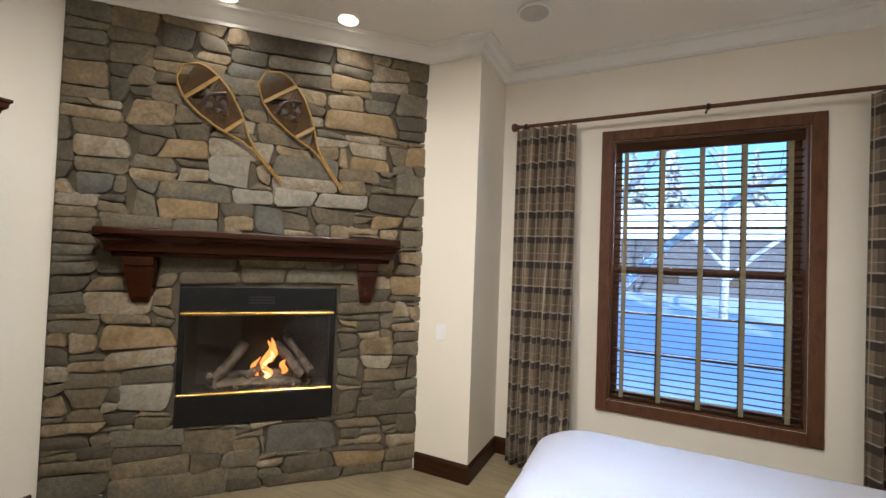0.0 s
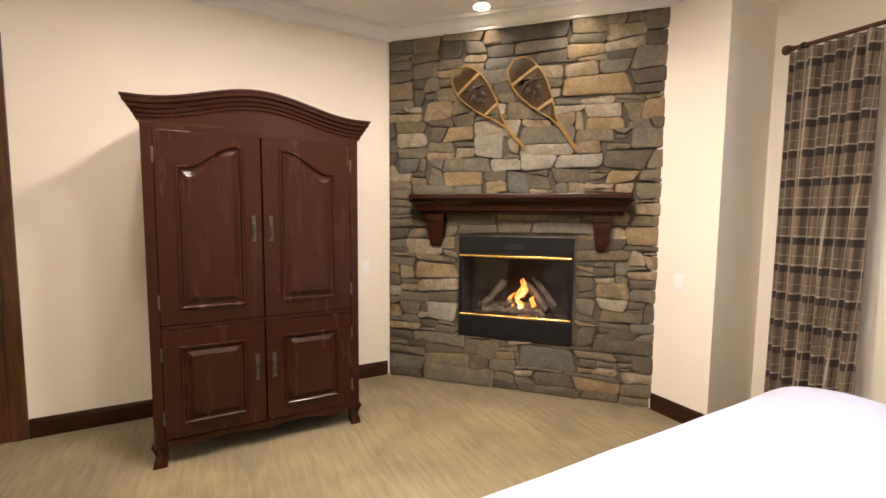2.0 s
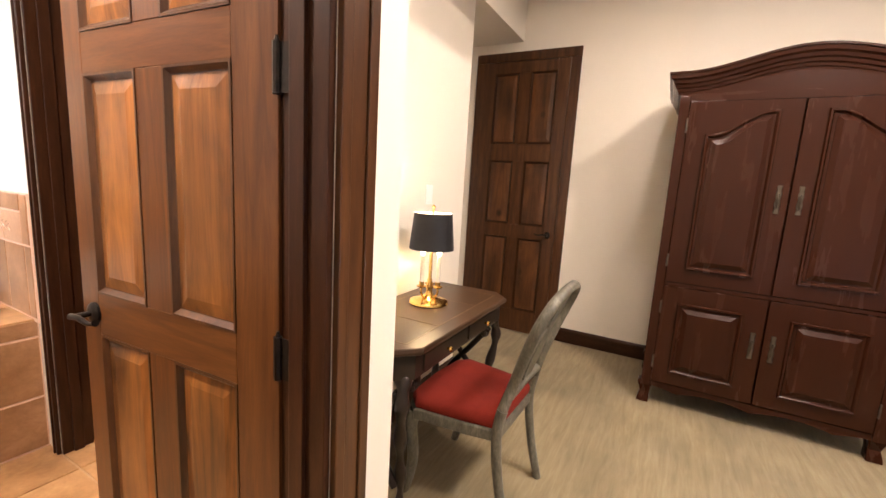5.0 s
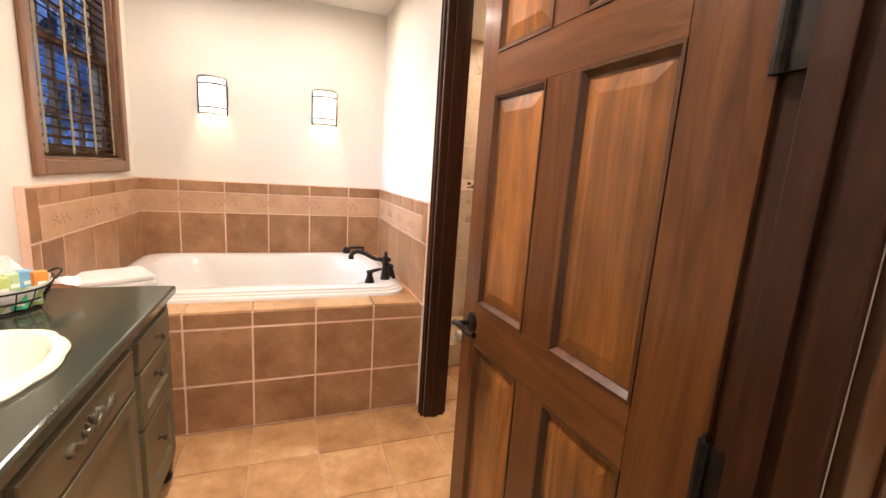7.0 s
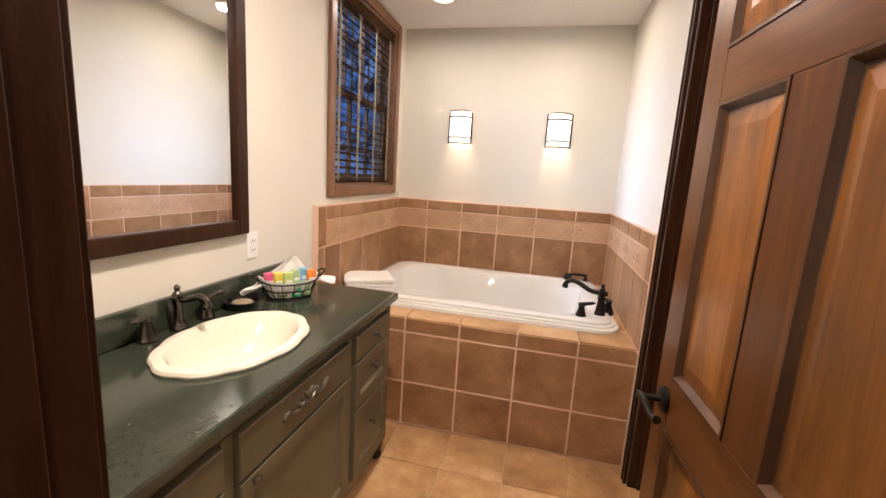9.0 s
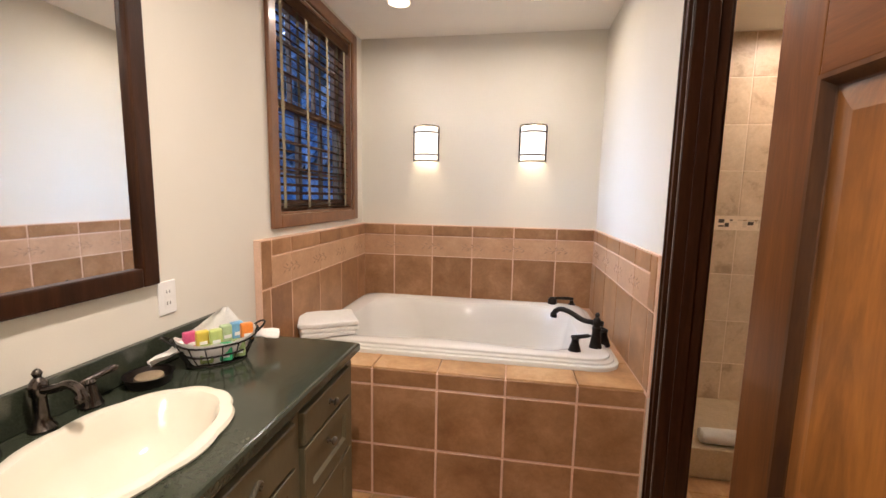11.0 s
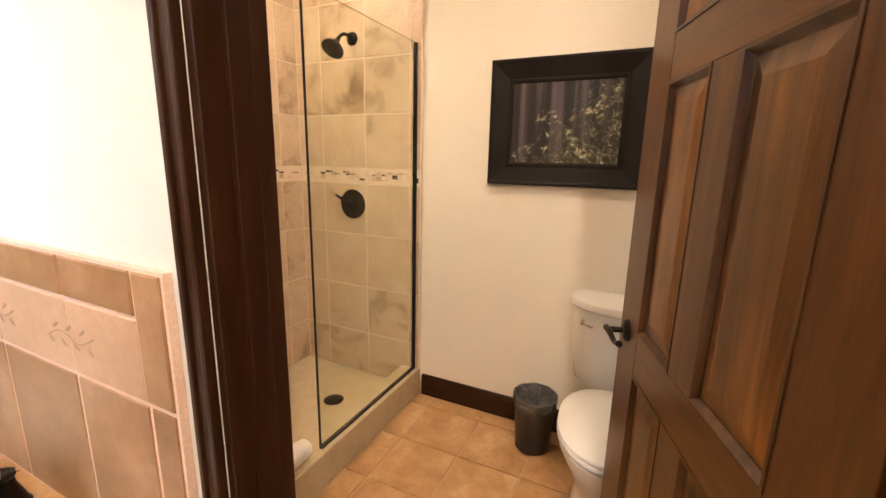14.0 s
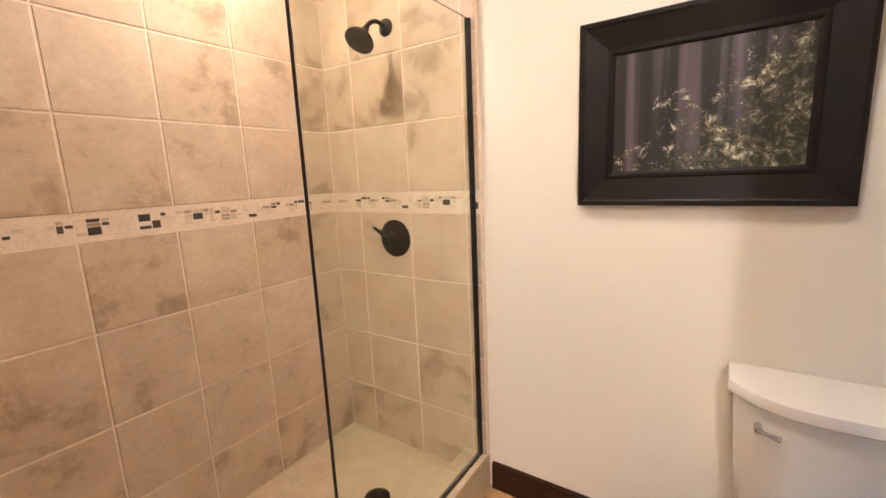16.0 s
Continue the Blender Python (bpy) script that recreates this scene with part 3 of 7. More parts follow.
# bathroom shell
structure(block("floor_toilet", -1.91, -0.16, -4.62, -1.985, -0.09, -0.006, grout_floor, bevel=0), "tan grout bed of the tiled toilet room floor", "floor")
structure(block("floor_bath", -0.16, 1.8, -4.62, -1.22, -0.09, -0.006, grout_floor, bevel=0), "tan grout bed of the tiled bathroom floor", "floor")
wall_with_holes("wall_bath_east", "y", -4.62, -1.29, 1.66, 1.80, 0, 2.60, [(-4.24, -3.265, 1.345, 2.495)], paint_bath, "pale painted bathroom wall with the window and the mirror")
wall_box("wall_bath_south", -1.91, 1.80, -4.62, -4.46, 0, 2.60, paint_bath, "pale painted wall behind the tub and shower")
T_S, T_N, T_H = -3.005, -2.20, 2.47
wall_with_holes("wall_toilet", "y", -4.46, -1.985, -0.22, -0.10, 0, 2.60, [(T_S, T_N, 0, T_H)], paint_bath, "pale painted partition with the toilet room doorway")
wall_box("wall_toilet_west", -1.91, -1.79, -4.46, -1.985, 0, 2.60, paint, "cream painted toilet room wall")
structure(block("ceiling_bath", -1.97, 1.9, -4.62, -1.29, 2.60, 2.72, paint_ceiling, bevel=0), "off-white bathroom ceiling", "ceiling")
structure(block("ceiling_shower", -1.79, -0.22, -4.46, -3.62, 2.54, 2.597, paint_ceiling, bevel=0), "off-white dropped ceiling over the shower", "ceiling")
base_run([(-1.79, -3.55, 1, 0), (-1.79, -1.985, 1, -1), (-0.22, -1.985, -1, -1), (-0.22, -2.11, -1, 0)])


# ---- doors ----
def door_casing(name, axis, face, a0, a1, h, out, material, width=0.095):
    """Moulded casing round an opening on one wall face."""
    e = structure(thing(name, 0, 0, 0, "stained wooden door casing", "door frame"))
    t = 0.02 * out
    for nm, b0, b1, z0, z1 in (("side_casing", a0 - width, a0, 0, h), ("side_casing", a1, a1 + width, 0, h), ("head_casing", a0 - width, a1 + width, h, h + width)):
        bm = bmesh.new()
        for k, (i0, i1, d) in enumerate(((0.0, 0.28, 1.0), (0.28, 0.72, 0.7), (0.72, 1.0, 0.85))):
            if nm == "head_casing":
                q = (b0, b1, z0 + (z1 - z0) * i0, z0 + (z1 - z0) * i1)
            else:
                q = (b0 + (b1 - b0) * i0, b0 + (b1 - b0) * i1, z0, z1)
            f0, f1 = sorted((face, face + t * d))
            if axis == "x":
                box(bm, q[0], q[1], f0, f1, q[2], q[3])
            else:
                box(bm, f0, f1, q[0], q[1], q[2], q[3])
        part(nm, bm, material, e, bevel=0.0025)
    return e


def door_jamb(name, axis, c0, c1, a0, a1, h, material):
    e = structure(thing(name, 0, 0, 0, "stained wooden door jamb with stop", "door frame"))
    for nm, b0, b1, z0, z1 in (("jamb", a0, a0 + 0.018, 0, h), ("jamb", a1 - 0.018, a1, 0, h), ("head_jamb", a0, a1, h - 0.018, h)):
        if axis == "x":
            block(nm, b0, b1, c0, c1, z0, z1, material, e, 0.002)
        else:
            block(nm, c0, c1, b0, b1, z0, z1, material, e, 0.002)
    mid = (c0 + c1) / 2
    for b0, b1 in ((a0 + 0.018, a0 + 0.029), (a1 - 0.029, a1 - 0.018)):
        if axis == "x":
            block("stop", b0, b1, mid - 0.02, mid + 0.02, 0, h - 0.018, material, e, 0.002)
        else:
            block("stop", mid - 0.02, mid + 0.02, b0, b1, 0, h - 0.018, material, e, 0.002)
    return e


def lever(parent, x, z, face, to, material):
    """Rose and scrolled lever on the side face (+1 or -1 in y), pointing along x by to."""
    bm = bmesh.new()
    rings = [[(x + r * math.cos(2 * math.pi * i / 20), face * d, z + r * 1.15 * math.sin(2 * math.pi * i / 20)) for i in range(20)] for r, d in ((0.027, 0.0), (0.027, 0.006), (0.022, 0.012), (0.014, 0.014))]
    ring_mesh(bm, rings)
    h = part("door_handle", bm, material, parent, "oil-rubbed bronze lever handle", smooth=True)
    bm = bmesh.new()
    tube(bm, [(x, face * 0.01, z), (x, face * 0.05, z)], 0.008)
    tube(bm, curve_pts([(x - to * 0.012, face * 0.052, z), (x + to * 0.03, face * 0.054, z + 0.004), (x + to * 0.075, face * 0.052, z - 0.004), (x + to * 0.105, face * 0.050, z + 0.004)], 5), [0.009 - 0.003 * min(i, 12) / 12 for i in range(15)] + [0.009], flat=1.0)
    part("lever", bm, material, h, smooth=True)


def panel_door(name, w, h, rows, cols, m_stile, m_rail, m_panel, m_mould, label, hinge_xyz, rz, handle_z=0.975, sides=(1, -1)):
    """Six panels in a frame; x from the hinge to the free edge, thickness along y about 0."""
    e = structure(thing(name, *hinge_xyz, label, "door", rz=rz))
    t = 0.019
    xs = [0.0, cols[0], cols[1], cols[2], cols[3], w]
    block("stile", 0, xs[1], -t, t, 0.008, h, m_stile, e, 0.002)
    block("stile", xs[4], w, -t, t, 0.008, h, m_stile, e, 0.002)
    zs = [0.008, *[v for r in rows for v in r], h]
    for i in range(0, len(zs), 2):
        block("rail", xs[1], xs[4], -t, t, zs[i], zs[i + 1], m_rail, e, 0.002)
    for z0, z1 in rows:
        block("mullion", xs[2], xs[3], -t, t, z0, z1, m_stile, e, 0.002)
        for x0, x1 in ((xs[1], xs[2]), (xs[3], xs[4])):
            bm, bm2 = bmesh.new(), bmesh.new()
            for s in (1, -1):
                def rect(ins, d):
                    return [(x0 + ins, s * d, z0 + ins), (x1 - ins, s * d, z0 + ins), (x1 - ins, s * d, z1 - ins), (x0 + ins, s * d, z1 - ins)]
                ring_mesh(bm2, [rect(0.0, 0.0), rect(0.0, t + 0.002), rect(0.006, t + 0.002), rect(0.011, t - 0.004), rect(0.016, 0.009), rect(0.021, 0.008)], cap0=False, cap1=False)
                ring_mesh(bm, [rect(0.018, 0.0), rect(0.018, 0.0082), rect(0.052, t - 0.004), rect(0.055, t - 0.004)], cap0=False)
            part("panel", bm, m_panel, e)
            part("panel_moulding", bm2, m_mould, e)
    for s in sides:
        lever(e, w - 0.062, handle_z, s * 1.0, -1, bronze)
    # levers sit on the two faces
    for o in e.children:
        if o.name.startswith("door_handle"):
            o.location.y = 0.019 if any(v.co.y > 0.005 for v in o.data.vertices) else -0.019
    return e


def hinges(parent, zs, y):
    for z in zs:
        bm = bmesh.new()
        tube(bm, [(0.0, y, z - 0.047), (0.0, y, z + 0.047)], 0.009, 10)
        tube(bm, [(0.0, y, z + 0.047), (0.0, y, z + 0.058)], [0.006, 0.003], 8)
        box(bm, -0.002, 0.001, min(0, y), max(0, y), z - 0.045, z + 0.045)
        box(bm, -0.045, 0.0, y - 0.003, y, z - 0.045, z + 0.045)
        part("hinge", bm, bronze, parent, "dark bronze butt hinge")


door_casing("door_casing_bath", "x", -1.15, DOOR_W, DOOR_E, DOOR_H, 1, casing_wood, 0.10)
door_casing("door_casing_bath_inner", "x", -1.29, DOOR_W, DOOR_E, DOOR_H, -1, dark_wood, 0.09)
# Jamb shade put into its colour: darker wood than the bedroom-side casing.
door_jamb("door_jamb_bath_shaded", "x", -1.29, -1.15, DOOR_W, DOOR_E, DOOR_H, dark_wood)
BATH_ROWS = [(0.21, 0.915), (1.035, 1.612), (1.712, 2.30)]
door_bath = panel_door("door_1", 0.762, 2.44, BATH_ROWS, (0.128, 0.352, 0.455, 0.680), alder_stile, alder_rail, alder_panel, casing_wood, "open stained knotty alder six-panel bathroom door", (0.067, -1.272, 0.0), -86.8)
hinges(door_bath, (0.25, 1.010, 1.585, 2.25), 0.022)
door_casing("door_casing_toilet", "y", -0.10, T_S, T_N, T_H, 1, dark_wood, 0.04)
door_casing("door_casing_toilet_inner", "y", -0.22, T_S, T_N, T_H, -1, dark_wood, 0.075)
door_jamb("door_jamb_toilet", "y", -0.22, -0.10, T_S, T_N, T_H, dark_wood)
T_ANGLE = 197.7
door_toilet = panel_door("door_2", 0.785, 2.44, [(0.20, 0.885), (0.993, 1.59), (1.69, 2.29)], (0.135, 0.356, 0.455, 0.648), alder_stile, alder_rail, alder_panel, casing_wood, "half-open stained knotty alder toilet room door", (-0.205, -2.215, 0.0), T_ANGLE)
hinges(door_toilet, (0.25, 1.02, 1.60, 2.25), 0.022)

# closet door, closed, in the west wall
e = structure(thing("door_casing_closet", 0, 0, 0, "dark stained wooden closet door casing", "door frame"))
for nm, y0, y1, z0, z1 in (("side_casing", -2.37, -2.285, 0, 2.525), ("side_casing", -1.488, -1.403, 0, 2.525), ("head_casing", -2.37, -1.403, 2.525, 2.605)):
    bm = bmesh.new()
    box(bm, WX, WX + 0.018, y0, y1, z0, z1)
    part(nm, bm, casing_wood, e, bevel=0.003)
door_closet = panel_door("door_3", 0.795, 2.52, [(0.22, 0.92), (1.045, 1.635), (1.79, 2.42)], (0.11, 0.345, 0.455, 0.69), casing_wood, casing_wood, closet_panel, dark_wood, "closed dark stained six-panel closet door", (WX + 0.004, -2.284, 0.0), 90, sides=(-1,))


# ---- outdoors ----
bm = bmesh.new()
GX, GY = [-400, -120, -50, -25, -12, -6, 0, 4, 9, 16, 30, 60, 140, 400], [-400, -120, -50, -20, -8, 0, 4, 6, 9, 12, 16, 22, 30, 50, 90, 180, 500]
gv = [[bm.verts.new((x, y, -0.45 + 0.22 * noise.noise((x * 0.13, y * 0.13, 0)) * (1 if 4 < y < 60 else 0))) for x in GX] for y in GY]
for a, b in zip(gv, gv[1:]):
    for i in range(len(GX) - 1):
        bm.faces.new((a[i], a[i + 1], b[i + 1], b[i]))
structure(part("ground", bm, snow, smooth=True), "snow-covered ground outside the windows", "snow")


def conifer(x, y, h, seed, foliage, label):
    rnd = random.Random(seed)
    e = thing("conifer_tree", x, y, -0.5, label, "tree", "trees outside")
    bm = bmesh.new()
    tube(bm, [(0, 0, 0), (0.03 * h / 8, 0, h * 0.5), (0, 0, h)], [h * 0.022, h * 0.014, 0.01], 8)
    part("trunk", bm, trunk_mat, e)
    bm = bmesh.new()
    n = int(h * 26)
    for i in range(n):
        z = h * (0.12 + 0.86 * (i / n))
        reach = (h - z) * 0.27 * rnd.uniform(0.55, 1.15) + 0.15
        a = rnd.uniform(0, 6.283)
        dx, dy = math.cos(a), math.sin(a)
        for k in range(4):
            f0, f1 = k / 4, (k + 1.25) / 4
            w = reach * 0.16 * (1.15 - f0)
            p0 = Vector((dx * reach * f0, dy * reach * f0, z - reach * 0.35 * f0 ** 1.4 + rnd.uniform(-0.05, 0.05)))
            p1 = Vector((dx * reach * f1, dy * reach * f1, z - reach * 0.35 * f1 ** 1.4 - 0.08))
            s = Vector((-dy, dx, 0)) * w
            d = Vector((0, 0, -w * 0.8))
            va = [bm.verts.new(p) for p in (p0 - s * 0.4, p0 + s * 0.4, p1 + s + d, p1 - s + d)]
            bm.faces.new(va)
            vb = [bm.verts.new(p) for p in (p0, p0 + d * 0.4, p1 + d * 2.2, p1)]
            bm.faces.new(vb)
    part("crown", bm, foliage, e)
    return e


for i, (tx, ty, th) in enumerate([(-6.5, 49, 15), (2.2, 52, 17), (-13.0, 50, 16), (9.0, 48, 14), (16.0, 46, 15), (-1.8, 58, 18)]):
    conifer(tx, ty, th, 40 + i, needle, "tall snow-laden conifer behind the lodge")
# Added trees cover the bright sky in the bathroom window and shade the snow.
for i, (tx, ty, th) in enumerate([(3.3, -9.2, 10), (5.0, -7.6, 9), (6.6, -9.4, 11), (4.6, -11.8, 12), (7.2, -6.2, 10), (2.4, -12.4, 12), (8.6, -4.2, 9), (6.2, -13.0, 13)]):
    conifer(tx, ty, th, 70 + i, shade_needle, "dense added conifer with blue shade in its needles")


def lodge(x, y, w, d, h):
    e = thing("lodge_building", x, y, -0.5, "distant brown lodge with a snow-covered roof", "building")
    block("wall", -w / 2, w / 2, -d / 2, d / 2, 0, h, siding, e, 0)
    bm = bmesh.new()
    ring_mesh(bm, [[(s * (w / 2 + 0.5), -d / 2 - 0.6, h), (s * (w / 2 + 0.5), d / 2 + 0.6, h), (s * (w / 2 + 0.5), 0, h + d * 0.35)] for s in (-1, 1)])
    part("roof", bm, snow, e, "snow-covered gable roof")
    for k in range(5):
        wx = -w / 2 + w * (k + 0.5) / 5
        win = block("window", wx - 0.6, wx + 0.6, -d / 2 - 0.05, -d / 2, 0.9, 2.1, black_metal, e, 0.01)
        block("sill", wx - 0.7, wx + 0.7, -d / 2 - 0.12, -d / 2, 0.82, 0.9, dark_wood, win, 0.01)


lodge(1.5, 40, 20, 8, 4.2)


def bare_tree(x, y, h, seed):
    """A leafless tree: a forked trunk with limbs and twigs."""
    rnd = random.Random(seed)
    e = thing("bare_tree", x, y, -0.5, "bare frosted tree with spreading limbs in the snow", "tree", "trees outside")
    bm = bmesh.new()
    tube(bm, curve_pts([(0, 0, 0), (0.04, 0, h * 0.3), (-0.05, 0.1, h * 0.65), (0.1, 0, h)], 5), [0.17 - 0.0095 * i for i in range(16)], 10)
    part("trunk", bm, trunk_mat, e, smooth=True)
    for k in range(11):
        z = h * (0.16 + 0.07 * k)
        a, reach = rnd.uniform(0, 6.283) if k else 0.15, (h - z) * rnd.uniform(0.28, 0.42) + 0.3
        dx, dy = math.cos(a), math.sin(a)
        bm = bmesh.new()
        pts = curve_pts([(0, 0, z), (dx * reach * 0.4, dy * reach * 0.4, z + reach * 0.42), (dx * reach, dy * reach, z + reach * 0.85)], 5)
        tube(bm, pts, [0.075 * (1 - z / h) + 0.03 - 0.0030 * i for i in range(len(pts))], 7)
        for m in range(9):
            p = pts[rnd.randrange(3, len(pts))]
            q = p + Vector((rnd.uniform(-0.5, 0.5) + dx * 0.2, rnd.uniform(-0.5, 0.5) + dy * 0.2, rnd.uniform(0.1, 0.6)))
            tube(bm, [p, (p + q) / 2 + Vector((0, 0, 0.05)), q], [0.014, 0.009, 0.003], 5)
        part("limb", bm, trunk_mat, e, smooth=True)


bare_tree(-0.72, 9.0, 8.5, 6)
bare_tree(2.6, 19.0, 9.5, 9)


# ---- windows ----
def window(name, w, h, x, y, z, rz, wall, cols, casing_mat, cw, label, blind_tilt, slat_label):
    """Double-hung window; local x along the wall, y outward, z up from the opening's foot, x from the opening's middle."""
    e = structure(thing(name, x, y, z, label, "window", rz=rz))
    a = w / 2
    for nm, x0, x1, z0, z1 in (("window_frame", -a - cw, -a, -cw, h + cw), ("window_frame", a, a + cw, -cw, h + cw), ("window_frame", -a, a, h, h + cw), ("window_sill", -a, a, -cw, 0)):
        bm = bmesh.new()
        box(bm, x0, x1, -0.024, -0.001, z0, z1)
        part(nm, bm, casing_mat, e, bevel=0.006)
    for x0, x1, z0, z1 in ((-a, -a + 0.014, 0.0, h), (a - 0.014, a, 0.0, h), (-a + 0.014, a - 0.014, h - 0.014, h), (-a + 0.014, a - 0.014, 0, 0.014)):
        block("reveal", x0, x1, -0.001, wall, z0, z1, casing_mat, e, 0.001)
    mid = h * 0.5
    for nm, z0, z1, yy in (("upper_sash", mid - 0.02, h - 0.014, wall - 0.045), ("lower_sash", 0.014, mid + 0.02, wall - 0.085)):
        x0, x1 = -a + 0.014, a - 0.014
        bm = bmesh.new()
        s = 0.045
        box(bm, x0, x0 + s, yy, yy + 0.035, z0, z1)
        box(bm, x1 - s, x1, yy, yy + 0.035, z0, z1)
        box(bm, x0 + s, x1 - s, yy, yy + 0.035, z0, z0 + 0.05)
        box(bm, x0 + s, x1 - s, yy, yy + 0.035, z1 - 0.045, z1)
        sash = part(nm, bm, casing_mat, e)
        gx0, gx1, gz0, gz1 = x0 + s, x1 - s, z0 + 0.05, z1 - 0.045
        for k in range(1, cols):
            gx = gx0 + (gx1 - gx0) * k / cols
            block("muntin", gx - 0.008, gx + 0.008, yy + 0.004, yy + 0.032, gz0, gz1, casing_mat, sash, 0.002)
        for k in (1, 2):
            gz = gz0 + (gz1 - gz0) * k / 3
            block("muntin", gx0, gx1, yy + 0.006, yy + 0.030, gz - 0.008, gz + 0.008, casing_mat, sash, 0.002)
        g = block("pane", gx0, gx1, yy + 0.016, yy + 0.020, gz0, gz1, glass, sash, 0)
        g.visible_shadow = False
    # blind
    b = thing(name.replace("window", "wooden_blind"), x, y, z, slat_label, "blind", rz=rz)
    b.name = "wooden_blind"
    bx = a - 0.022
    yb = 0.034
    bm = bmesh.new()
    box(bm, -bx, bx, yb - 0.03, yb - 0.018, h - 0.085, h - 0.016)
    part("valance", bm, blind_wood, b, bevel=0.004)
    block("bottom_rail", -bx, bx, yb - 0.024, yb + 0.024, 0.022, 0.038, blind_wood, b, 0.003)
    n = int((h - 0.15) / 0.0445)
    tilt = radians(blind_tilt)
    bm = bmesh.new()
    cy, sy = math.cos(tilt) * 0.0185, math.sin(tilt) * 0.0185
    ring_mesh(bm, [[(s * bx, -cy, -sy - 0.0013), (s * bx, 0, 0.0008), (s * bx, cy, sy - 0.0013), (s * bx, cy, sy + 0.0013), (s * bx, 0, 0.0034), (s * bx, -cy, -sy + 0.0013)] for s in (-1, 1)])
    first = part("slat", bm, blind_wood, b)
    first.location = (0, yb, 0.065)
    for k in range(1, n):
        o = new("slat", first.data)
        o.parent, o.location = b, (0, yb, 0.065 + k * 0.0445)
    for k in range(cols + 1):
        tx = -bx + 0.07 + (2 * bx - 0.14) * k / cols
        bm = bmesh.new()
        box(bm, tx - 0.014, tx + 0.014, yb - 0.0265, yb - 0.0255, 0.03, h - 0.02)
        box(bm, tx - 0.014, tx + 0.014, yb + 0.0255, yb + 0.0265, 0.03, h - 0.02)
        part("ladder_tape", bm, tape_cloth, b, "olive woven blind tape")
    return e


window("window_1", 1.14, 1.90, 0.30, NY, 0.58, 0, 0.15, 4, window_wood, 0.078, "wooden double-hung bedroom window with small panes", -5, "brown wooden slatted blind with slats open in the bedroom window")
window("window_2", 0.975, 1.15, 1.66, -3.7525, 1.345, -90, 0.14, 3, bath_casing, 0.068, "wooden double-hung bathroom window above the tub", 22, "brown wooden slatted blind in the bathroom window")


# ---- fireplace wall ----
FW = 2.262
bm = bmesh.new()
HS0, HS1, HZ0, HZ1 = 0.672, 1.619, 0.452, 1.325
for x0, x1, z0, z1 in ((-0.04, HS0, 0, CEIL), (HS1, FW + 0.02, 0, CEIL), (HS0, HS1, 0, HZ0), (HS0, HS1, HZ1, CEIL)):
    box(bm, x0, x1, 0.018, 0.30, z0, z1)
stone_wall = part("wall_fireplace", bm, mortar)
stone_wall.location, stone_wall.rotation_euler = (-3.14, 1.13, 0), (0, 0, radians(45))
structure(stone_wall, "rough field stone fireplace wall with dark mortar", "stone wall")

stone_pale = surface("pale_gray_stone", [(0.3, (0.205, 0.182, 0.145)), (0.7, (0.30, 0.272, 0.225))], 0.82, scale=8, fine=45, lo=0.8, hi=1.15, bump=0.5, spec=0.25)
stone_ochre = surface("ochre_stone", [(0.25, (0.175, 0.122, 0.060)), (0.5, (0.235, 0.168, 0.088)), (0.75, (0.285, 0.215, 0.130))], 0.82, scale=8, fine=45, lo=0.78, hi=1.15, bump=0.5, spec=0.25)
stone_slate = surface("slate_gray_stone", [(0.3, (0.088, 0.083, 0.070)), (0.7, (0.140, 0.133, 0.113))], 0.82, scale=8, fine=45, lo=0.78, hi=1.15, bump=0.5, spec=0.25)
SC, ZC, CS, CZ = 60, 81, FW / 60, 3.04 / 81
taken = np.zeros((SC, ZC), dtype=bool)
stones = []
for i in range(SC):
    for j in range(ZC):
        if HS0 - 0.03 < (i + 0.5) * CS < HS1 + 0.03 and HZ0 - 0.02 < (j + 0.5) * CZ < HZ1 + 0.02:
            taken[i, j] = True
# the stones that stand out: place along the wall, height, size, kind (pale, ochre, slate)
KNOWN = [(0.08, 1.87, 6, 4, 2), (0.78, 1.98, 7, 5, 0), (0.52, 2.14, 6, 3, 1), (0.52, 1.76, 9, 3, 1), (0.96, 1.88, 6, 3, 0),
         (1.21, 1.88, 7, 3, 0), (1.48, 1.86, 9, 3, 0), (1.11, 1.70, 4, 5, 2), (1.52, 2.43, 13, 4, 1), (1.55, 2.73, 7, 3, 1),
         (1.65, 2.19, 8, 3, 1), (2.07, 2.27, 5, 4, 1), (1.85, 1.76, 6, 3, 1), (0.85, 2.72, 11, 3, 2), (0.28, 0.95, 10, 4, 1),
         (0.38, 0.57, 7, 5, 0), (1.98, 1.29, 7, 4, 1), (1.22, 0.23, 12, 5, 2), (0.98, 0.32, 6, 4, 1), (1.67, 0.06, 9, 3, 1)]
for s, z, a, b, k in KNOWN:
    i, j = round(s / CS), round(z / CZ)
    a, b = min(a, SC - i), min(b, ZC - j)
    if not taken[i:i + a, j:j + b].any():
        taken[i:i + a, j:j + b] = True
        stones.append((i, j, a, b, k))
srnd = random.Random(11)
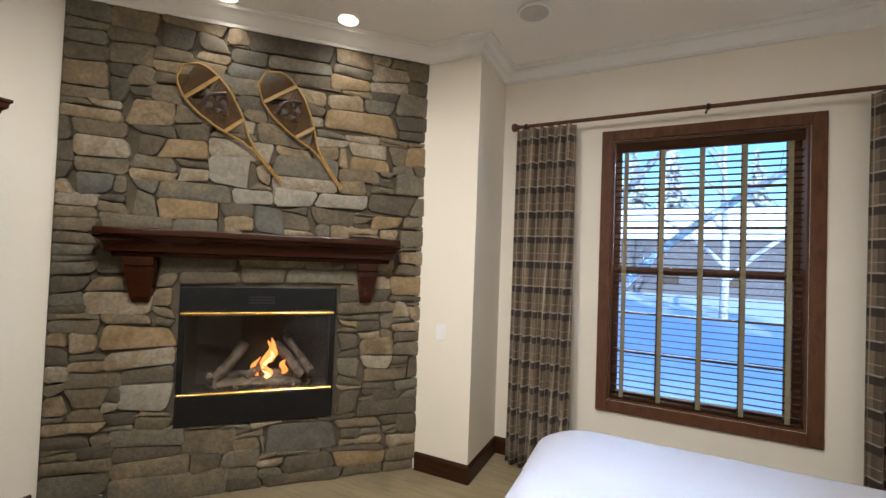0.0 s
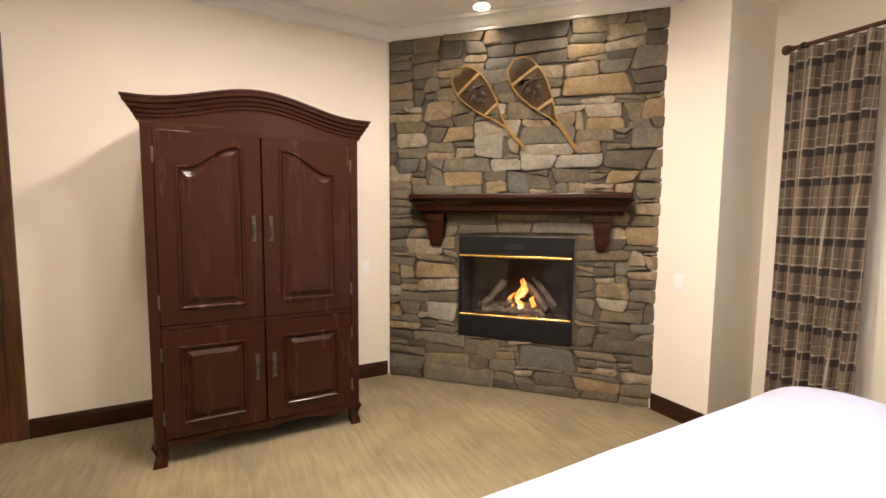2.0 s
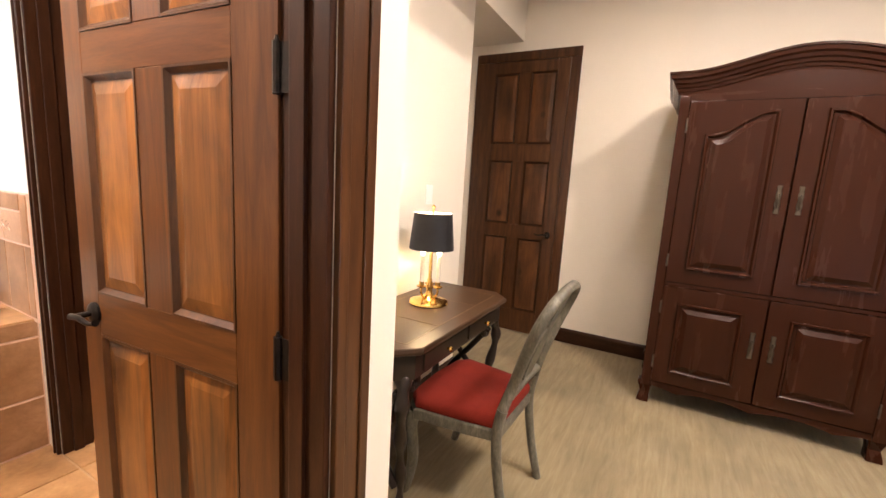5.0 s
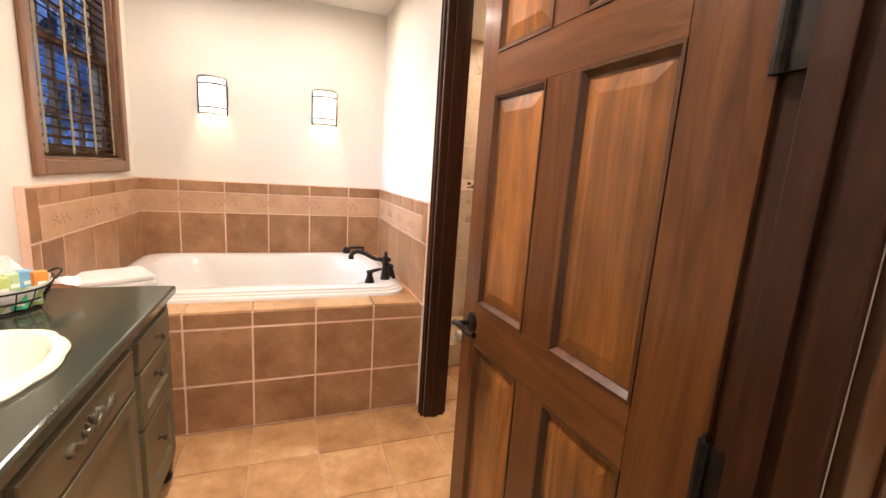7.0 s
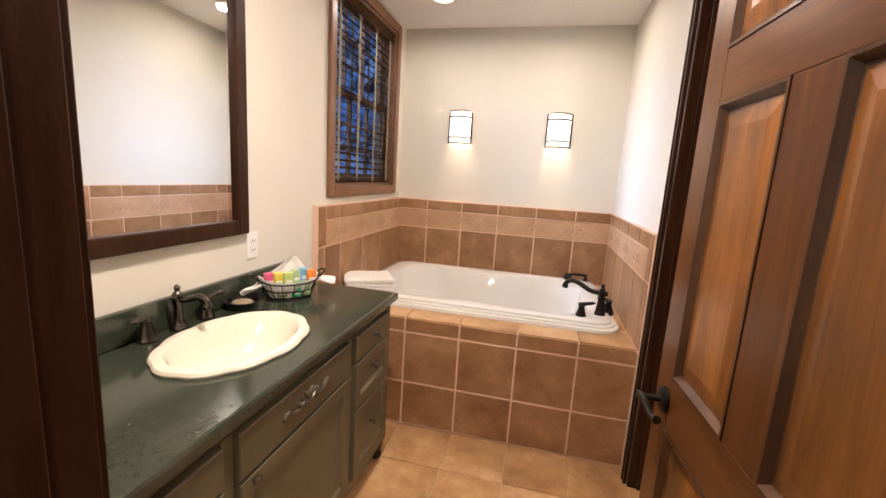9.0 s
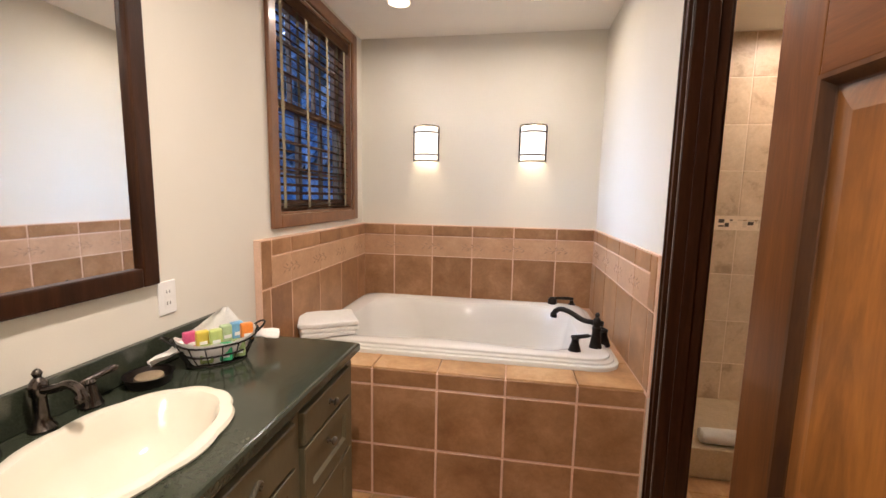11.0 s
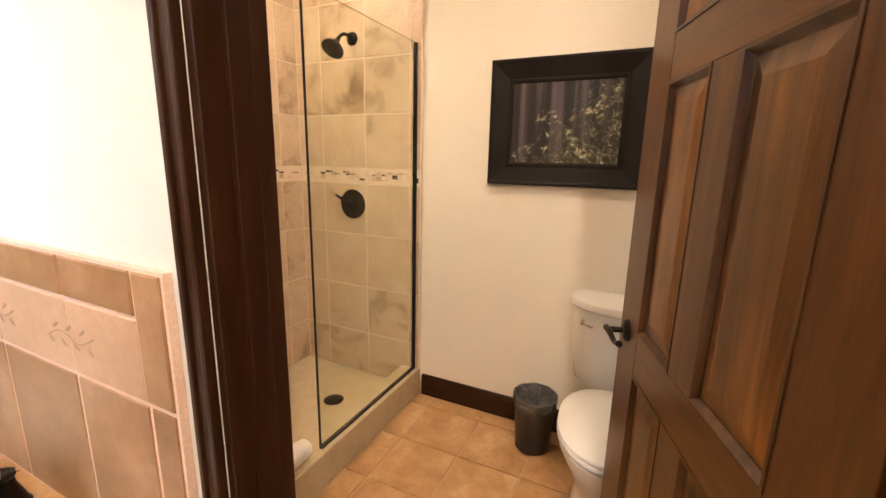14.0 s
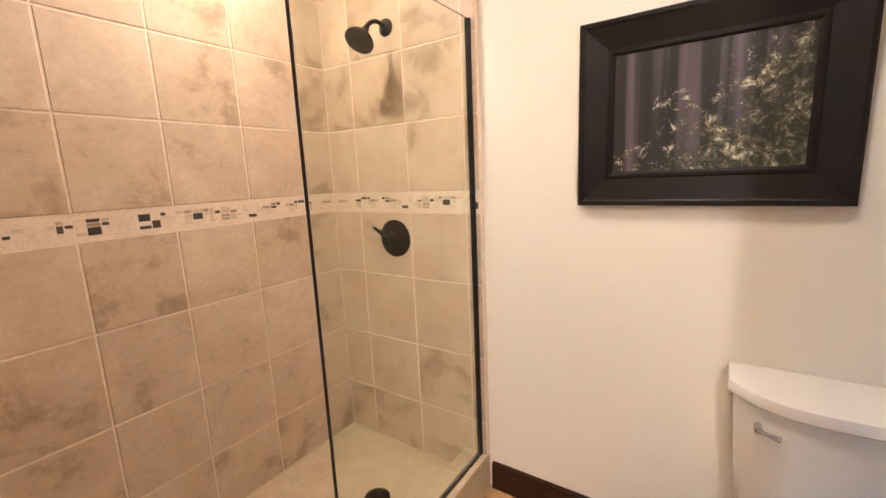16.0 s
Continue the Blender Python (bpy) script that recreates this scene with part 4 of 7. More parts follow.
for j in range(ZC):
    for i in range(SC):
        if taken[i, j]:
            continue
        want_h = srnd.choice((1, 2, 2, 2, 3, 3, 4))
        want_w = max(3, int((want_h + 0.6) * srnd.uniform(1.6, 3.9)))
        w = 1
        while w < want_w and i + w < SC and not taken[i + w, j]:
            w += 1
        if i + w < SC and not taken[i + w, j]:
            gap = 1
            while i + w + gap < SC and not taken[i + w + gap, j] and gap < 3:
                gap += 1
            if gap < 3 and (i + w + gap >= SC or taken[i + w + gap, j]):
                w += gap
        hgt = 1
        while hgt < want_h and j + hgt < ZC and not taken[i:i + w, j + hgt].any():
            hgt += 1
        if ZC - (j + hgt) == 1 and not taken[i:i + w, ZC - 1].any():
            hgt += 1
        taken[i:i + w, j:j + hgt] = True
        stones.append((i, j, w, hgt, 3))


def grid_jit(i, j):
    """The same small shift for all the stones that meet at one point."""
    if i in (0, SC) or j in (0, ZC):
        return 0.0, 0.0
    r = random.Random(i * 977 + j * 31)
    return r.uniform(-0.034, 0.034), r.uniform(-0.022, 0.022)


def stone_piece(i, j, w, h, kind):
    r = random.Random(i * 131 + j * 17 + 5)
    cs = []
    for ci, cj in ((i, j), (i + w, j), (i + w, j + h), (i, j + h)):
        dx, dz = grid_jit(ci, cj)
        cs.append(Vector((ci * CS + dx, 0, cj * CZ + dz)))
    mid = sum(cs, Vector()) / 4
    pts = []
    for k in range(4):
        a, b, p = cs[k], cs[(k + 1) % 4], cs[k - 1]
        cut = min(0.024, 0.24 * min((a - b).length, (a - p).length)) * r.uniform(0.4, 1.2)
        pts.append(a + (p - a).normalized() * cut)
        pts.append(a + (b - a).normalized() * cut)
        m = (a + b) / 2 + Vector((r.uniform(-0.005, 0.005), 0, r.uniform(-0.005, 0.005)))
        pts.append(m)
    depth = r.uniform(0.006, 0.019)
    tx, tz = r.uniform(-0.03, 0.03), r.uniform(-0.03, 0.03)

    def ring(ins, d):
        out = []
        for p in pts:
            v = p - mid
            q = mid + v * max(0.2, 1 - ins / max(v.length, 1e-3))
            out.append((q.x - mid.x, -d - (q.x - mid.x) * tx * (d > 0) - (q.z - mid.z) * tz * (d > 0) + (0.003 * noise.noise(q * 13) if d > 0 else 0), q.z - mid.z))
        return out

    bm = bmesh.new()
    g = 0.0040
    rings = [ring(g, -0.02), ring(g, depth * 0.45), ring(g + 0.003, depth * 0.88), ring(g + 0.009, depth), ring(g + 0.035, depth + 0.003)]
    ring_mesh(bm, rings, cap0=False)
    o = part("stone", bm, (stone_pale, stone_ochre, stone_slate, stone_mat)[kind], stone_wall, smooth=True)
    o.location = mid


# mantel shelf
mantel = thing("mantel_shelf", -3.14, 1.13, 0, "dark mahogany mantel shelf with corbels on the stone wall", "mantel", rz=45)
bm = bmesh.new()
prof = [(0.0, 1.512), (0.105, 1.512), (0.112, 1.520), (0.118, 1.535), (0.150, 1.545), (0.155, 1.575), (0.170, 1.600), (0.205, 1.618), (0.212, 1.634), (0.0, 1.634)]
M0, M1 = 0.40, 1.90
path = [(M0, 0.0, 0, -1, 0), (M0, 0.0, 0, -1, -1), (M1, 0.0, 0, 1, -1), (M1, 0.0, 0, 1, 0)]
rings = [[(x + nx * o * 0.62, y + ny * o, u) for o, u in prof] for x, y, z, nx, ny in path]
ring_mesh(bm, rings[1:3])
part("moulding", bm, mahogany_h, mantel, smooth=True)
bm = bmesh.new()
box(bm, 0.28, 2.02, -0.245, 0.03, 1.636, 1.678)
part("shelf", bm, mahogany_h, mantel, bevel=0.009, segments=3)
for c0, c1 in ((0.385, 0.545), (1.755, 1.895)):
    bm = bmesh.new()
    cm, hw = (c0 + c1) / 2, (c1 - c0) / 2
    ring_mesh(bm, [[(cm + sx * hw * w, 0.03 if bk else -d, z) for sx, bk in ((-1, 1), (1, 1), (1, 0), (-1, 0))] for z, d, w in
                   ((1.228, 0.03, 0.45), (1.236, 0.045, 0.55), (1.27, 0.062, 0.66), (1.34, 0.075, 0.80), (1.42, 0.095, 0.93), (1.455, 0.10, 0.95), (1.460, 0.112, 1.0), (1.512, 0.115, 1.0))])
    part("corbel", bm, mahogany, mantel, bevel=0.004)

# gas fireplace
fire = thing("gas_fireplace", -3.14, 1.13, 0, "black gas fireplace with brass bars and burning logs", "fireplace", rz=45)
S0, S1, Z0, Z1 = 0.667, 1.624, 0.447, 1.330
bm = bmesh.new()
box(bm, S0, S1, -0.028, 0.02, 1.178, Z1)
part("top_panel", bm, black_metal, fire, bevel=0.004)
bm = bmesh.new()
for k in range(3):
    box(bm, S0 + 0.40, S0 + 0.56, -0.033, -0.029, 1.225 + k * 0.018, 1.233 + k * 0.018)
part("louvre", bm, plastic_black, fire)
bm = bmesh.new()
box(bm, S0, S1, -0.028, 0.02, Z0, 0.632)
part("bottom_panel", bm, black_metal, fire, bevel=0.004)
for x0, x1 in ((S0, S0 + 0.036), (S1 - 0.036, S1)):
    block("side_frame", x0, x1, -0.022, 0.02, 0.632, 1.178, black_metal, fire, 0.003)
for z0, z1 in ((1.146, 1.176), (0.634, 0.660)):
    bm = bmesh.new()
    ring_mesh(bm, [[(x, -0.026 - 0.012 * math.sin(math.pi * k / 6), z0 + (z1 - z0) * k / 6) for k in range(7)] + [(x, -0.02, z1), (x, -0.02, z0)] for x in (S0 + 0.012, S1 - 0.012)])
    part("brass_bar", bm, brass, fire, "polished brass trim bar", smooth=True)
g = block("fire_glass", S0 + 0.036, S1 - 0.036, -0.006, -0.002, 0.66, 1.146, fire_glass, fire, 0, "dark heat glass")
g.visible_shadow = False
bm = bmesh.new()
bx0, bx1, bz0, bz1 = S0 + 0.03, S1 - 0.03, 0.60, 1.20
for q in ((bx0, bx1, 0.40, 0.42, bz0, bz1), (bx0 - 0.02, bx0, 0.02, 0.42, bz0, bz1), (bx1, bx1 + 0.02, 0.02, 0.42, bz0, bz1), (bx0, bx1, 0.02, 0.42, bz1, bz1 + 0.02), (bx0, bx1, 0.02, 0.42, bz0 - 0.02, bz0)):
    box(bm, *q)
part("firebox", bm, firebrick, fire)
bm = bmesh.new()
er = random.Random(3)
for k in range(130):
    ex, ey = er.uniform(bx0 + 0.1, bx1 - 0.1), er.uniform(0.08, 0.34)
    s = er.uniform(0.010, 0.026)
    bmesh.ops.create_icosphere(bm, subdivisions=1, radius=s, matrix=Matrix.Translation((ex, ey, 0.615 + er.uniform(0, 0.03))))
tagged(part("ember", bm, ember, fire), kind="stuff")
for pts, r in (([(0.80, 0.25, 0.66), (1.10, 0.22, 0.685), (1.46, 0.27, 0.66)], 0.045), ([(0.86, 0.14, 0.655), (1.12, 0.12, 0.665), (1.40, 0.15, 0.65)], 0.038),
               ([(0.86, 0.12, 0.69), (0.95, 0.20, 0.80), (1.02, 0.28, 0.90)], 0.036), ([(1.42, 0.12, 0.69), (1.33, 0.20, 0.80), (1.22, 0.28, 0.89)], 0.036),
               ([(1.48, 0.16, 0.72), (1.38, 0.22, 0.84), (1.30, 0.29, 0.95)], 0.028), ([(1.06, 0.10, 0.70), (1.13, 0.19, 0.76), (1.22, 0.22, 0.80)], 0.026)):
    bm = bmesh.new()
    cp = curve_pts(pts, 6)
    tube(bm, cp, [r * (1 + 0.22 * noise.noise(p * 21)) for p in cp], 10)
    for v in bm.verts:
        v.co += Vector((noise.noise(v.co * 40), noise.noise(v.co * 40 + Vector((9, 0, 0))), noise.noise(v.co * 40 + Vector((0, 9, 0))))) * 0.009
    part("log", bm, bark, fire, "charred gray log", smooth=True)
for x, y, z, h, w, lean, mt in ((1.17, 0.17, 0.74, 0.22, 0.032, 0.04, flame_mat), (1.215, 0.19, 0.78, 0.16, 0.026, -0.015, flame_mat), (1.10, 0.16, 0.70, 0.13, 0.020, 0.02, flame_mat),
                            (1.20, 0.12, 0.67, 0.12, 0.028, -0.03, flame_mat), (1.175, 0.16, 0.75, 0.12, 0.016, 0.035, flame_core), (1.19, 0.11, 0.67, 0.08, 0.022, -0.02, flame_core), (1.28, 0.18, 0.70, 0.11, 0.025, 0.03, flame_mat)):
    bm = bmesh.new()
    rings = []
    for k in range(9):
        f = k / 8
        r = w * (math.sin(math.pi * (0.12 + 0.88 * f)) ** 0.8) * (1 - 0.35 * f) + 0.0015
        cxk = x + lean * f + 0.018 * math.sin(f * 6 + x * 30)
        rings.append([(cxk + r * math.cos(a * 0.785), y + 0.4 * r * math.sin(a * 0.785), z + h * f) for a in range(8)])
    ring_mesh(bm, rings)
    part("flame", bm, mt, fire, "orange gas flame", smooth=True)

# snowshoes
def snowshoe(u0, z0, u1, z1):
    """From the head's middle to the tail's end, on the stone face."""
    L = math.hypot(u1 - u0, z1 - z0)
    ang = math.degrees(math.atan2(u1 - u0, z0 - z1))
    e = thing("snowshoe", 0, 0, 0, "old wooden snowshoe with rawhide lacing hung on stone", "snowshoe", "pair of snowshoes")
    e.matrix_world = Matrix.Translation((-3.14, 1.13, 0)) @ pose(0, 0, 0, 0, 0, 45) @ pose(u0, -0.062, z0, 0, 0, 0) @ pose(0, 0, 0, 0, -ang, 0)

    def half(f):
        return 0.118 * (math.sin(math.pi * min(1, f * 1.55) ** 0.62) ** 0.75 if f < 0.645 else 0) + 0.006

    n = 26
    left, right = [], []
    for k in range(n + 1):
        f = k / n
        w = half(f) if f < 0.62 else max(0.006, half(0.615) * (1 - (f - 0.615) / 0.13))
        z = -L * f
        y = -0.03 * max(0, 1 - f * 6)
        left.append((-w, y, z))
        right.append((w, y, z))
    bm = bmesh.new()
    tube(bm, left[::-1] + [(0, -0.03, 0.006)] + right, 0.0070, 8)
    part("frame", bm, snow_frame, e, "bent ash frame", smooth=True)
    for f in (0.17, 0.50):
        w = half(f)
        bm = bmesh.new()
        box(bm, -w, w, -0.008, 0.006, -L * f - 0.013, -L * f + 0.013)
        part("crossbar", bm, snow_frame, e, bevel=0.003)
    bm = bmesh.new()
    lr = random.Random(8)
    for f0, f1, m in ((0.02, 0.16, 22), (0.18, 0.49, 62), (0.51, 0.68, 26)):
        for k in range(m):
            fa = f0 + (f1 - f0) * k / m
            for s in (-1, 1):
                fb = min(f1, max(f0, fa + 0.16 * lr.uniform(0.7, 1.1)))
                wa = half(fa) if fa < 0.62 else max(0.006, half(0.615) * (1 - (fa - 0.615) / 0.13))
                wb = half(fb) if fb < 0.62 else max(0.006, half(0.615) * (1 - (fb - 0.615) / 0.13))
                tube(bm, [(-s * wa, 0.001 * s, -L * fa), (s * wb, 0.001 * s, -L * fb)], 0.0024, 4)
    tagged(part("lacing", bm, rawhide, e, "tan rawhide lacing"), kind="stuff")
    for k in range(10):
        bm = bmesh.new()
        a = lr.uniform(0, 6.28)
        bmesh.ops.create_icosphere(bm, subdivisions=2, radius=lr.uniform(0.013, 0.021), matrix=Matrix.Translation((0.040 * math.cos(a), -0.012, -L * 0.31 + 0.055 * math.sin(a))) @ Matrix.Diagonal((1.1, 0.22, 1.4, 1)))
        for v in bm.verts:
            v.co += Vector((1, 0.3, 1)) * 0.016 * noise.noise(v.co * 45)
        part("leather_pad", bm, leather, e, "crumpled dark leather pad", smooth=True)
    bm = bmesh.new()
    tube(bm, curve_pts([(-0.09, -0.01, -L * 0.28), (0, -0.03, -L * 0.25), (0.09, -0.01, -L * 0.29)], 6), 0.010, 6)
    part("binding", bm, leather, e, "dark leather foot binding", smooth=True)


snowshoe(0.641, 2.706, 1.227, 2.039)
snowshoe(1.116, 2.743, 1.617, 2.025)


# ---- bedroom fittings ----
def downlight(x, y, z, group):
    e = thing("downlight", x, y, z, "lit recessed ceiling downlight with white trim, some added unseen", "ceiling light", group)
    bm = bmesh.new()
    lathe(bm, [(0.062, -0.001), (0.082, -0.001), (0.086, -0.006), (0.064, -0.009)], seg=28)
    part("trim", bm, paint_trim, e, smooth=True)
    bm = bmesh.new()
    lathe(bm, [(0.001, -0.0095), (0.066, -0.0095), (0.064, -0.012), (0.001, -0.013)], seg=28)
    part("lens", bm, lens, e, "glowing lamp lens")


# The last four bedroom fittings and the toilet room one are added, unseen.
for cx, cy in BEDROOM_CANS_AND_FILL:
    downlight(cx, cy, CEIL, "bedroom downlights")
for cx, cy in BATH_CANS:
    downlight(cx, cy, 2.60, "bathroom downlights")
downlight(SHOWER_CANS[0][0], SHOWER_CANS[0][1], 2.54, "bathroom downlights")
downlight(SHOWER_CANS[1][0], SHOWER_CANS[1][1], 2.60, "bathroom downlights")
speaker = thing("ceiling_speaker", -0.70, 2.52, CEIL - 0.006, "round gray recessed ceiling speaker grille", "speaker")
bm = bmesh.new()
lathe(bm, [(0.001, -0.012), (0.088, -0.011), (0.092, -0.007), (0.092, -0.001)], seg=30)
part("grille", bm, surface("gray_speaker_mesh", [(0.3, (0.50, 0.48, 0.45)), (0.7, (0.57, 0.55, 0.52))], 0.7, scale=30, fine=300, lo=0.75, hi=1.2, bump=0.4), speaker, smooth=True)
bm = bmesh.new()
lathe(bm, [(0.092, -0.009), (0.104, -0.008), (0.106, -0.001), (0.092, -0.001)], seg=30)
part("rim", bm, paint_trim, speaker, smooth=True)


def plate(name, x, y, z, rz, label, outlet=False):
    """Wall plate facing local -y."""
    e = thing(name, x, y, z, label, "outlet" if outlet else "light switch", rz=rz)
    bm = bmesh.new()
    box(bm, -0.037, 0.037, -0.006, -0.0005, -0.058, 0.058)
    part("cover_plate", bm, plastic_white, e, bevel=0.003)
    if outlet:
        for dz in (-0.02, 0.02):
            bm = bmesh.new()
            box(bm, -0.016, 0.016, -0.0085, -0.0065, dz - 0.014, dz + 0.014)
            part("socket", bm, plastic_white, e, bevel=0.002)
            bm = bmesh.new()
            for dx in (-0.006, 0.006):
                box(bm, dx - 0.0012, dx + 0.0012, -0.0092, -0.0088, dz - 0.005, dz + 0.006)
            part("slot", bm, plastic_black, e)
    else:
        bm = bmesh.new()
        box(bm, -0.016, 0.016, -0.0095, -0.0065, -0.032, 0.032)
        part("rocker", bm, plastic_white, e, bevel=0.002)


plate("light_switch", -1.365, 2.70, 1.03, 0, "white rocker light switch on the wall pier")
plate("light_switch", WX, 0.90, 1.03, 90, "white rocker light switch beside the stone wall")
plate("light_switch", -1.50, -1.865, 1.32, 180, "white wall plate above the desk lamp")
plate("wall_outlet", 1.66, -2.56, 1.09, -90, "white wall outlet above the vanity", True)

# curtains on a rod
rod = thing("curtain_rod", 0.3, 3.14, 2.625, "dark bronze curtain rod with round finials", "curtain rod")
bm = bmesh.new()
tube(bm, [(-1.26, 0, 0), (1.40, 0, 0)], 0.014, 12)
part("pole", bm, window_wood, rod, smooth=True)
for s, x in ((-1, -1.26), (1, 1.40)):
    bm = bmesh.new()
    rings = [[(x + s * d, r * math.cos(k * 0.524), r * math.sin(k * 0.524)) for k in range(12)] for d, r in ((-0.01, 0.016), (0.0, 0.020), (0.006, 0.018), (0.010, 0.022), (0.022, 0.031), (0.036, 0.033), (0.050, 0.026), (0.058, 0.008))]
    ring_mesh(bm, rings)
    part("finial", bm, window_wood, rod, smooth=True)
for x in (0.01, -1.2, 1.34):
    bm = bmesh.new()
    tube(bm, [(x, 0.128, 0), (x, 0.0, 0)], 0.008, 8)
    tube(bm, [(x - 0.009, 0, 0), (x + 0.009, 0, 0)], 0.021, 12)
    part("bracket", bm, black_metal, rod)


def curtain(x0, x1, seed, label):
    rnd = random.Random(seed)
    e = thing("curtain", (x0 + x1) / 2, 3.14, 0, label, "curtain", "pair of curtains")
    bm = bmesh.new()
    uv = bm.loops.layers.uv.new("UVMap")
    n, rows = 150, 26
    ph = [rnd.uniform(0, 6.28) for _ in range(4)]
    grid = []
    for j in range(rows + 1):
        z = 0.015 + (2.60 - 0.015) * j / rows
        f = j / rows
        row, u = [], 0.0
        prev = None
        for i in range(n + 1):
            s = i / n
            spread = 1 + 0.08 * (1 - f)
            x = (x0 + (x1 - x0) * s - (x0 + x1) / 2) * spread
            amp = 0.026 + 0.012 * (1 - f)
            y = amp * math.sin(s * 6.283 * 6.5 + 0.5 * math.sin(f * 3 + ph[0])) + 0.010 * math.sin(s * 6.283 * 3.1 + ph[1] + f) - 0.012
            p = Vector((x, y, z))
            if prev is not None:
                u += (p - prev).length
            prev = p
            row.append((bm.verts.new(p), u, z))
        grid.append(row)
    for a, b in zip(grid, grid[1:]):
        for i in range(n):
            f = bm.faces.new((a[i][0], a[i + 1][0], b[i + 1][0], b[i][0]))
            for l, q in zip(f.loops, (a[i], a[i + 1], b[i + 1], b[i])):
                l[uv].uv = (q[1], q[2])
    o = part("cloth", bm, plaid, e, smooth=True)
    mod = o.modifiers.new("thickness", "SOLIDIFY")
    mod.thickness = 0.003
    return e


curtain(-0.965, -0.52, 1, "brown plaid pleated curtain hanging beside the window")
curtain(1.10, 1.58, 2, "brown plaid pleated curtain on the bed side")


# ---- bed ----
def rrect(x0, x1, y0, y1, r, z, n=10, wob=0.0):
    pts = []
    for cx, cy, a0 in ((x1 - r, y1 - r, 0), (x0 + r, y1 - r, 90), (x0 + r, y0 + r, 180), (x1 - r, y0 + r, 270)):
        for k in range(n + 1):
            a = radians(a0 + 90 * k / n)
            pts.append((cx + r * math.cos(a), cy + r * math.sin(a), z))
    out = []
    for k, p in enumerate(pts):
        q = pts[(k + 1) % len(pts)]
        out.append(p)
        d = math.hypot(q[0] - p[0], q[1] - p[1])
        for m in range(1, max(1, int(d / 0.08))):
            f = m / max(1, int(d / 0.08))
            out.append((p[0] + (q[0] - p[0]) * f, p[1] + (q[1] - p[1]) * f, z))
    if wob:
        out = [(x + wob * noise.noise((x * 4, y * 4, z * 2)), y + wob * noise.noise((x * 4 + 7, y * 4, z * 2)), z + 0.5 * wob * noise.noise((x * 3, y * 3 + 5, z))) for x, y, z in out]
    return out


bed = thing("bed", 0.62, 1.11, 0, "king bed with smooth white linen", "bed")
bm = bmesh.new()
box(bm, -0.98, 1.12, -0.93, 0.93, 0.06, 0.34)
part("bed_base", bm, dark_wood_h, bed, bevel=0.01)
for lx, ly in ((-0.9, -0.85), (-0.9, 0.85), (1.05, -0.85), (1.05, 0.85)):
    block("leg", lx - 0.03, lx + 0.03, ly - 0.03, ly + 0.03, 0, 0.06, dark_wood, bed, 0.003)
bm = bmesh.new()
bx0, bx1, by0, by1 = -1.135, 1.13, -1.04, 1.20
# the same count of points in every ring
base_ring = rrect(bx0, bx1, by0, by1, 0.24, 0)
cxm, cym = (bx0 + bx1) / 2, (by0 + by1) / 2
rings = []
for z, ins, wob in ((0.16, -0.02, 0.02), (0.30, -0.012, 0.018), (0.45, 0.0, 0.012), (0.575, 0.0, 0.008), (0.638, 0.010, 0.006), (0.685, 0.035, 0.004), (0.716, 0.075, 0.003), (0.733, 0.13, 0.003), (0.743, 0.22, 0.003), (0.750, 0.42, 0.004), (0.752, 0.75, 0.003)):
    rr = []
    for x, y, _ in base_ring:
        hx, hy = (bx1 - bx0) / 2, (by1 - by0) / 2
        fx, fy = 1 - ins / hx, 1 - ins / hy
        px, py = cxm + (x - cxm) * fx, cym + (y - cym) * fy
        rr.append((px + wob * noise.noise((px * 5, py * 5, z)), py + wob * noise.noise((px * 5 + 9, py * 5, z)), z + wob * 0.8 * noise.noise((px * 3, py * 3, 4))))
    rings.append(rr)
ring_mesh(bm, rings, cap0=False)
part("duvet", bm, linen, bed, "smooth white duvet", smooth=True)
for py in (0.62, 1.58):
    e = thing("pillow", 1.45, py, 0.735, "plump white pillow on the bed", "pillow", "bed pillows")
    bm = bmesh.new()
    rings = []
    for k in range(9):
        f = -1 + 2 * k / 8
        sc = max(0.02, (1 - abs(f) ** 2.6)) ** 0.5
        rings.append([(0.24 * (abs(math.cos(a)) ** 0.6) * math.copysign(1, math.cos(a)) * (0.55 + 0.45 * sc), 0.36 * (abs(math.sin(a)) ** 0.6) * math.copysign(1, math.sin(a)) * (0.55 + 0.45 * sc), 0.09 + 0.085 * f) for a in [i * 6.283 / 32 for i in range(32)]])
    ring_mesh(bm, rings)
    part("pillow_case", bm, linen, e, smooth=True)


# ---- armoire ----
arm = thing("armoire", -2.70, -0.012, 0, "dark mahogany armoire with arched cornice and four panelled doors", "armoire")
arm.scale = (1.0, 0.962, 0.985)
FX = 0.328
block("back_panel", -0.37, -0.345, -0.62, 0.62, 0.12, 2.06, mahogany, arm, 0.002)
for s in (-1, 1):
    block("side_panel", -0.345, FX, min(s * 0.632, s * 0.607), max(s * 0.632, s * 0.607), 0.125, 2.05, mahogany, arm, 0.002)
    block("corner_stile", FX, FX + 0.02, min(s * 0.632, s * 0.575), max(s * 0.632, s * 0.575), 0.125, 2.03, mahogany, arm, 0.004)
    for xx in (FX - 0.035, -0.30):
        bm = bmesh.new()
        ring_mesh(bm, [[(xx + a * w + 0.006 * (1 if xx > 0 else -1) * o, s * (0.600 + 0.008 * o) + b * w, z) for a, b in ((-1, -1), (1, -1), (1, 1), (-1, 1))] for z, w, o in ((0.0, 0.038, 1.2), (0.03, 0.036, 0.9), (0.07, 0.030, 0.2), (0.105, 0.036, 0.5), (0.135, 0.046, 0.8), (0.15, 0.044, 0.6))])
        part("foot", bm, mahogany, arm, bevel=0.005)
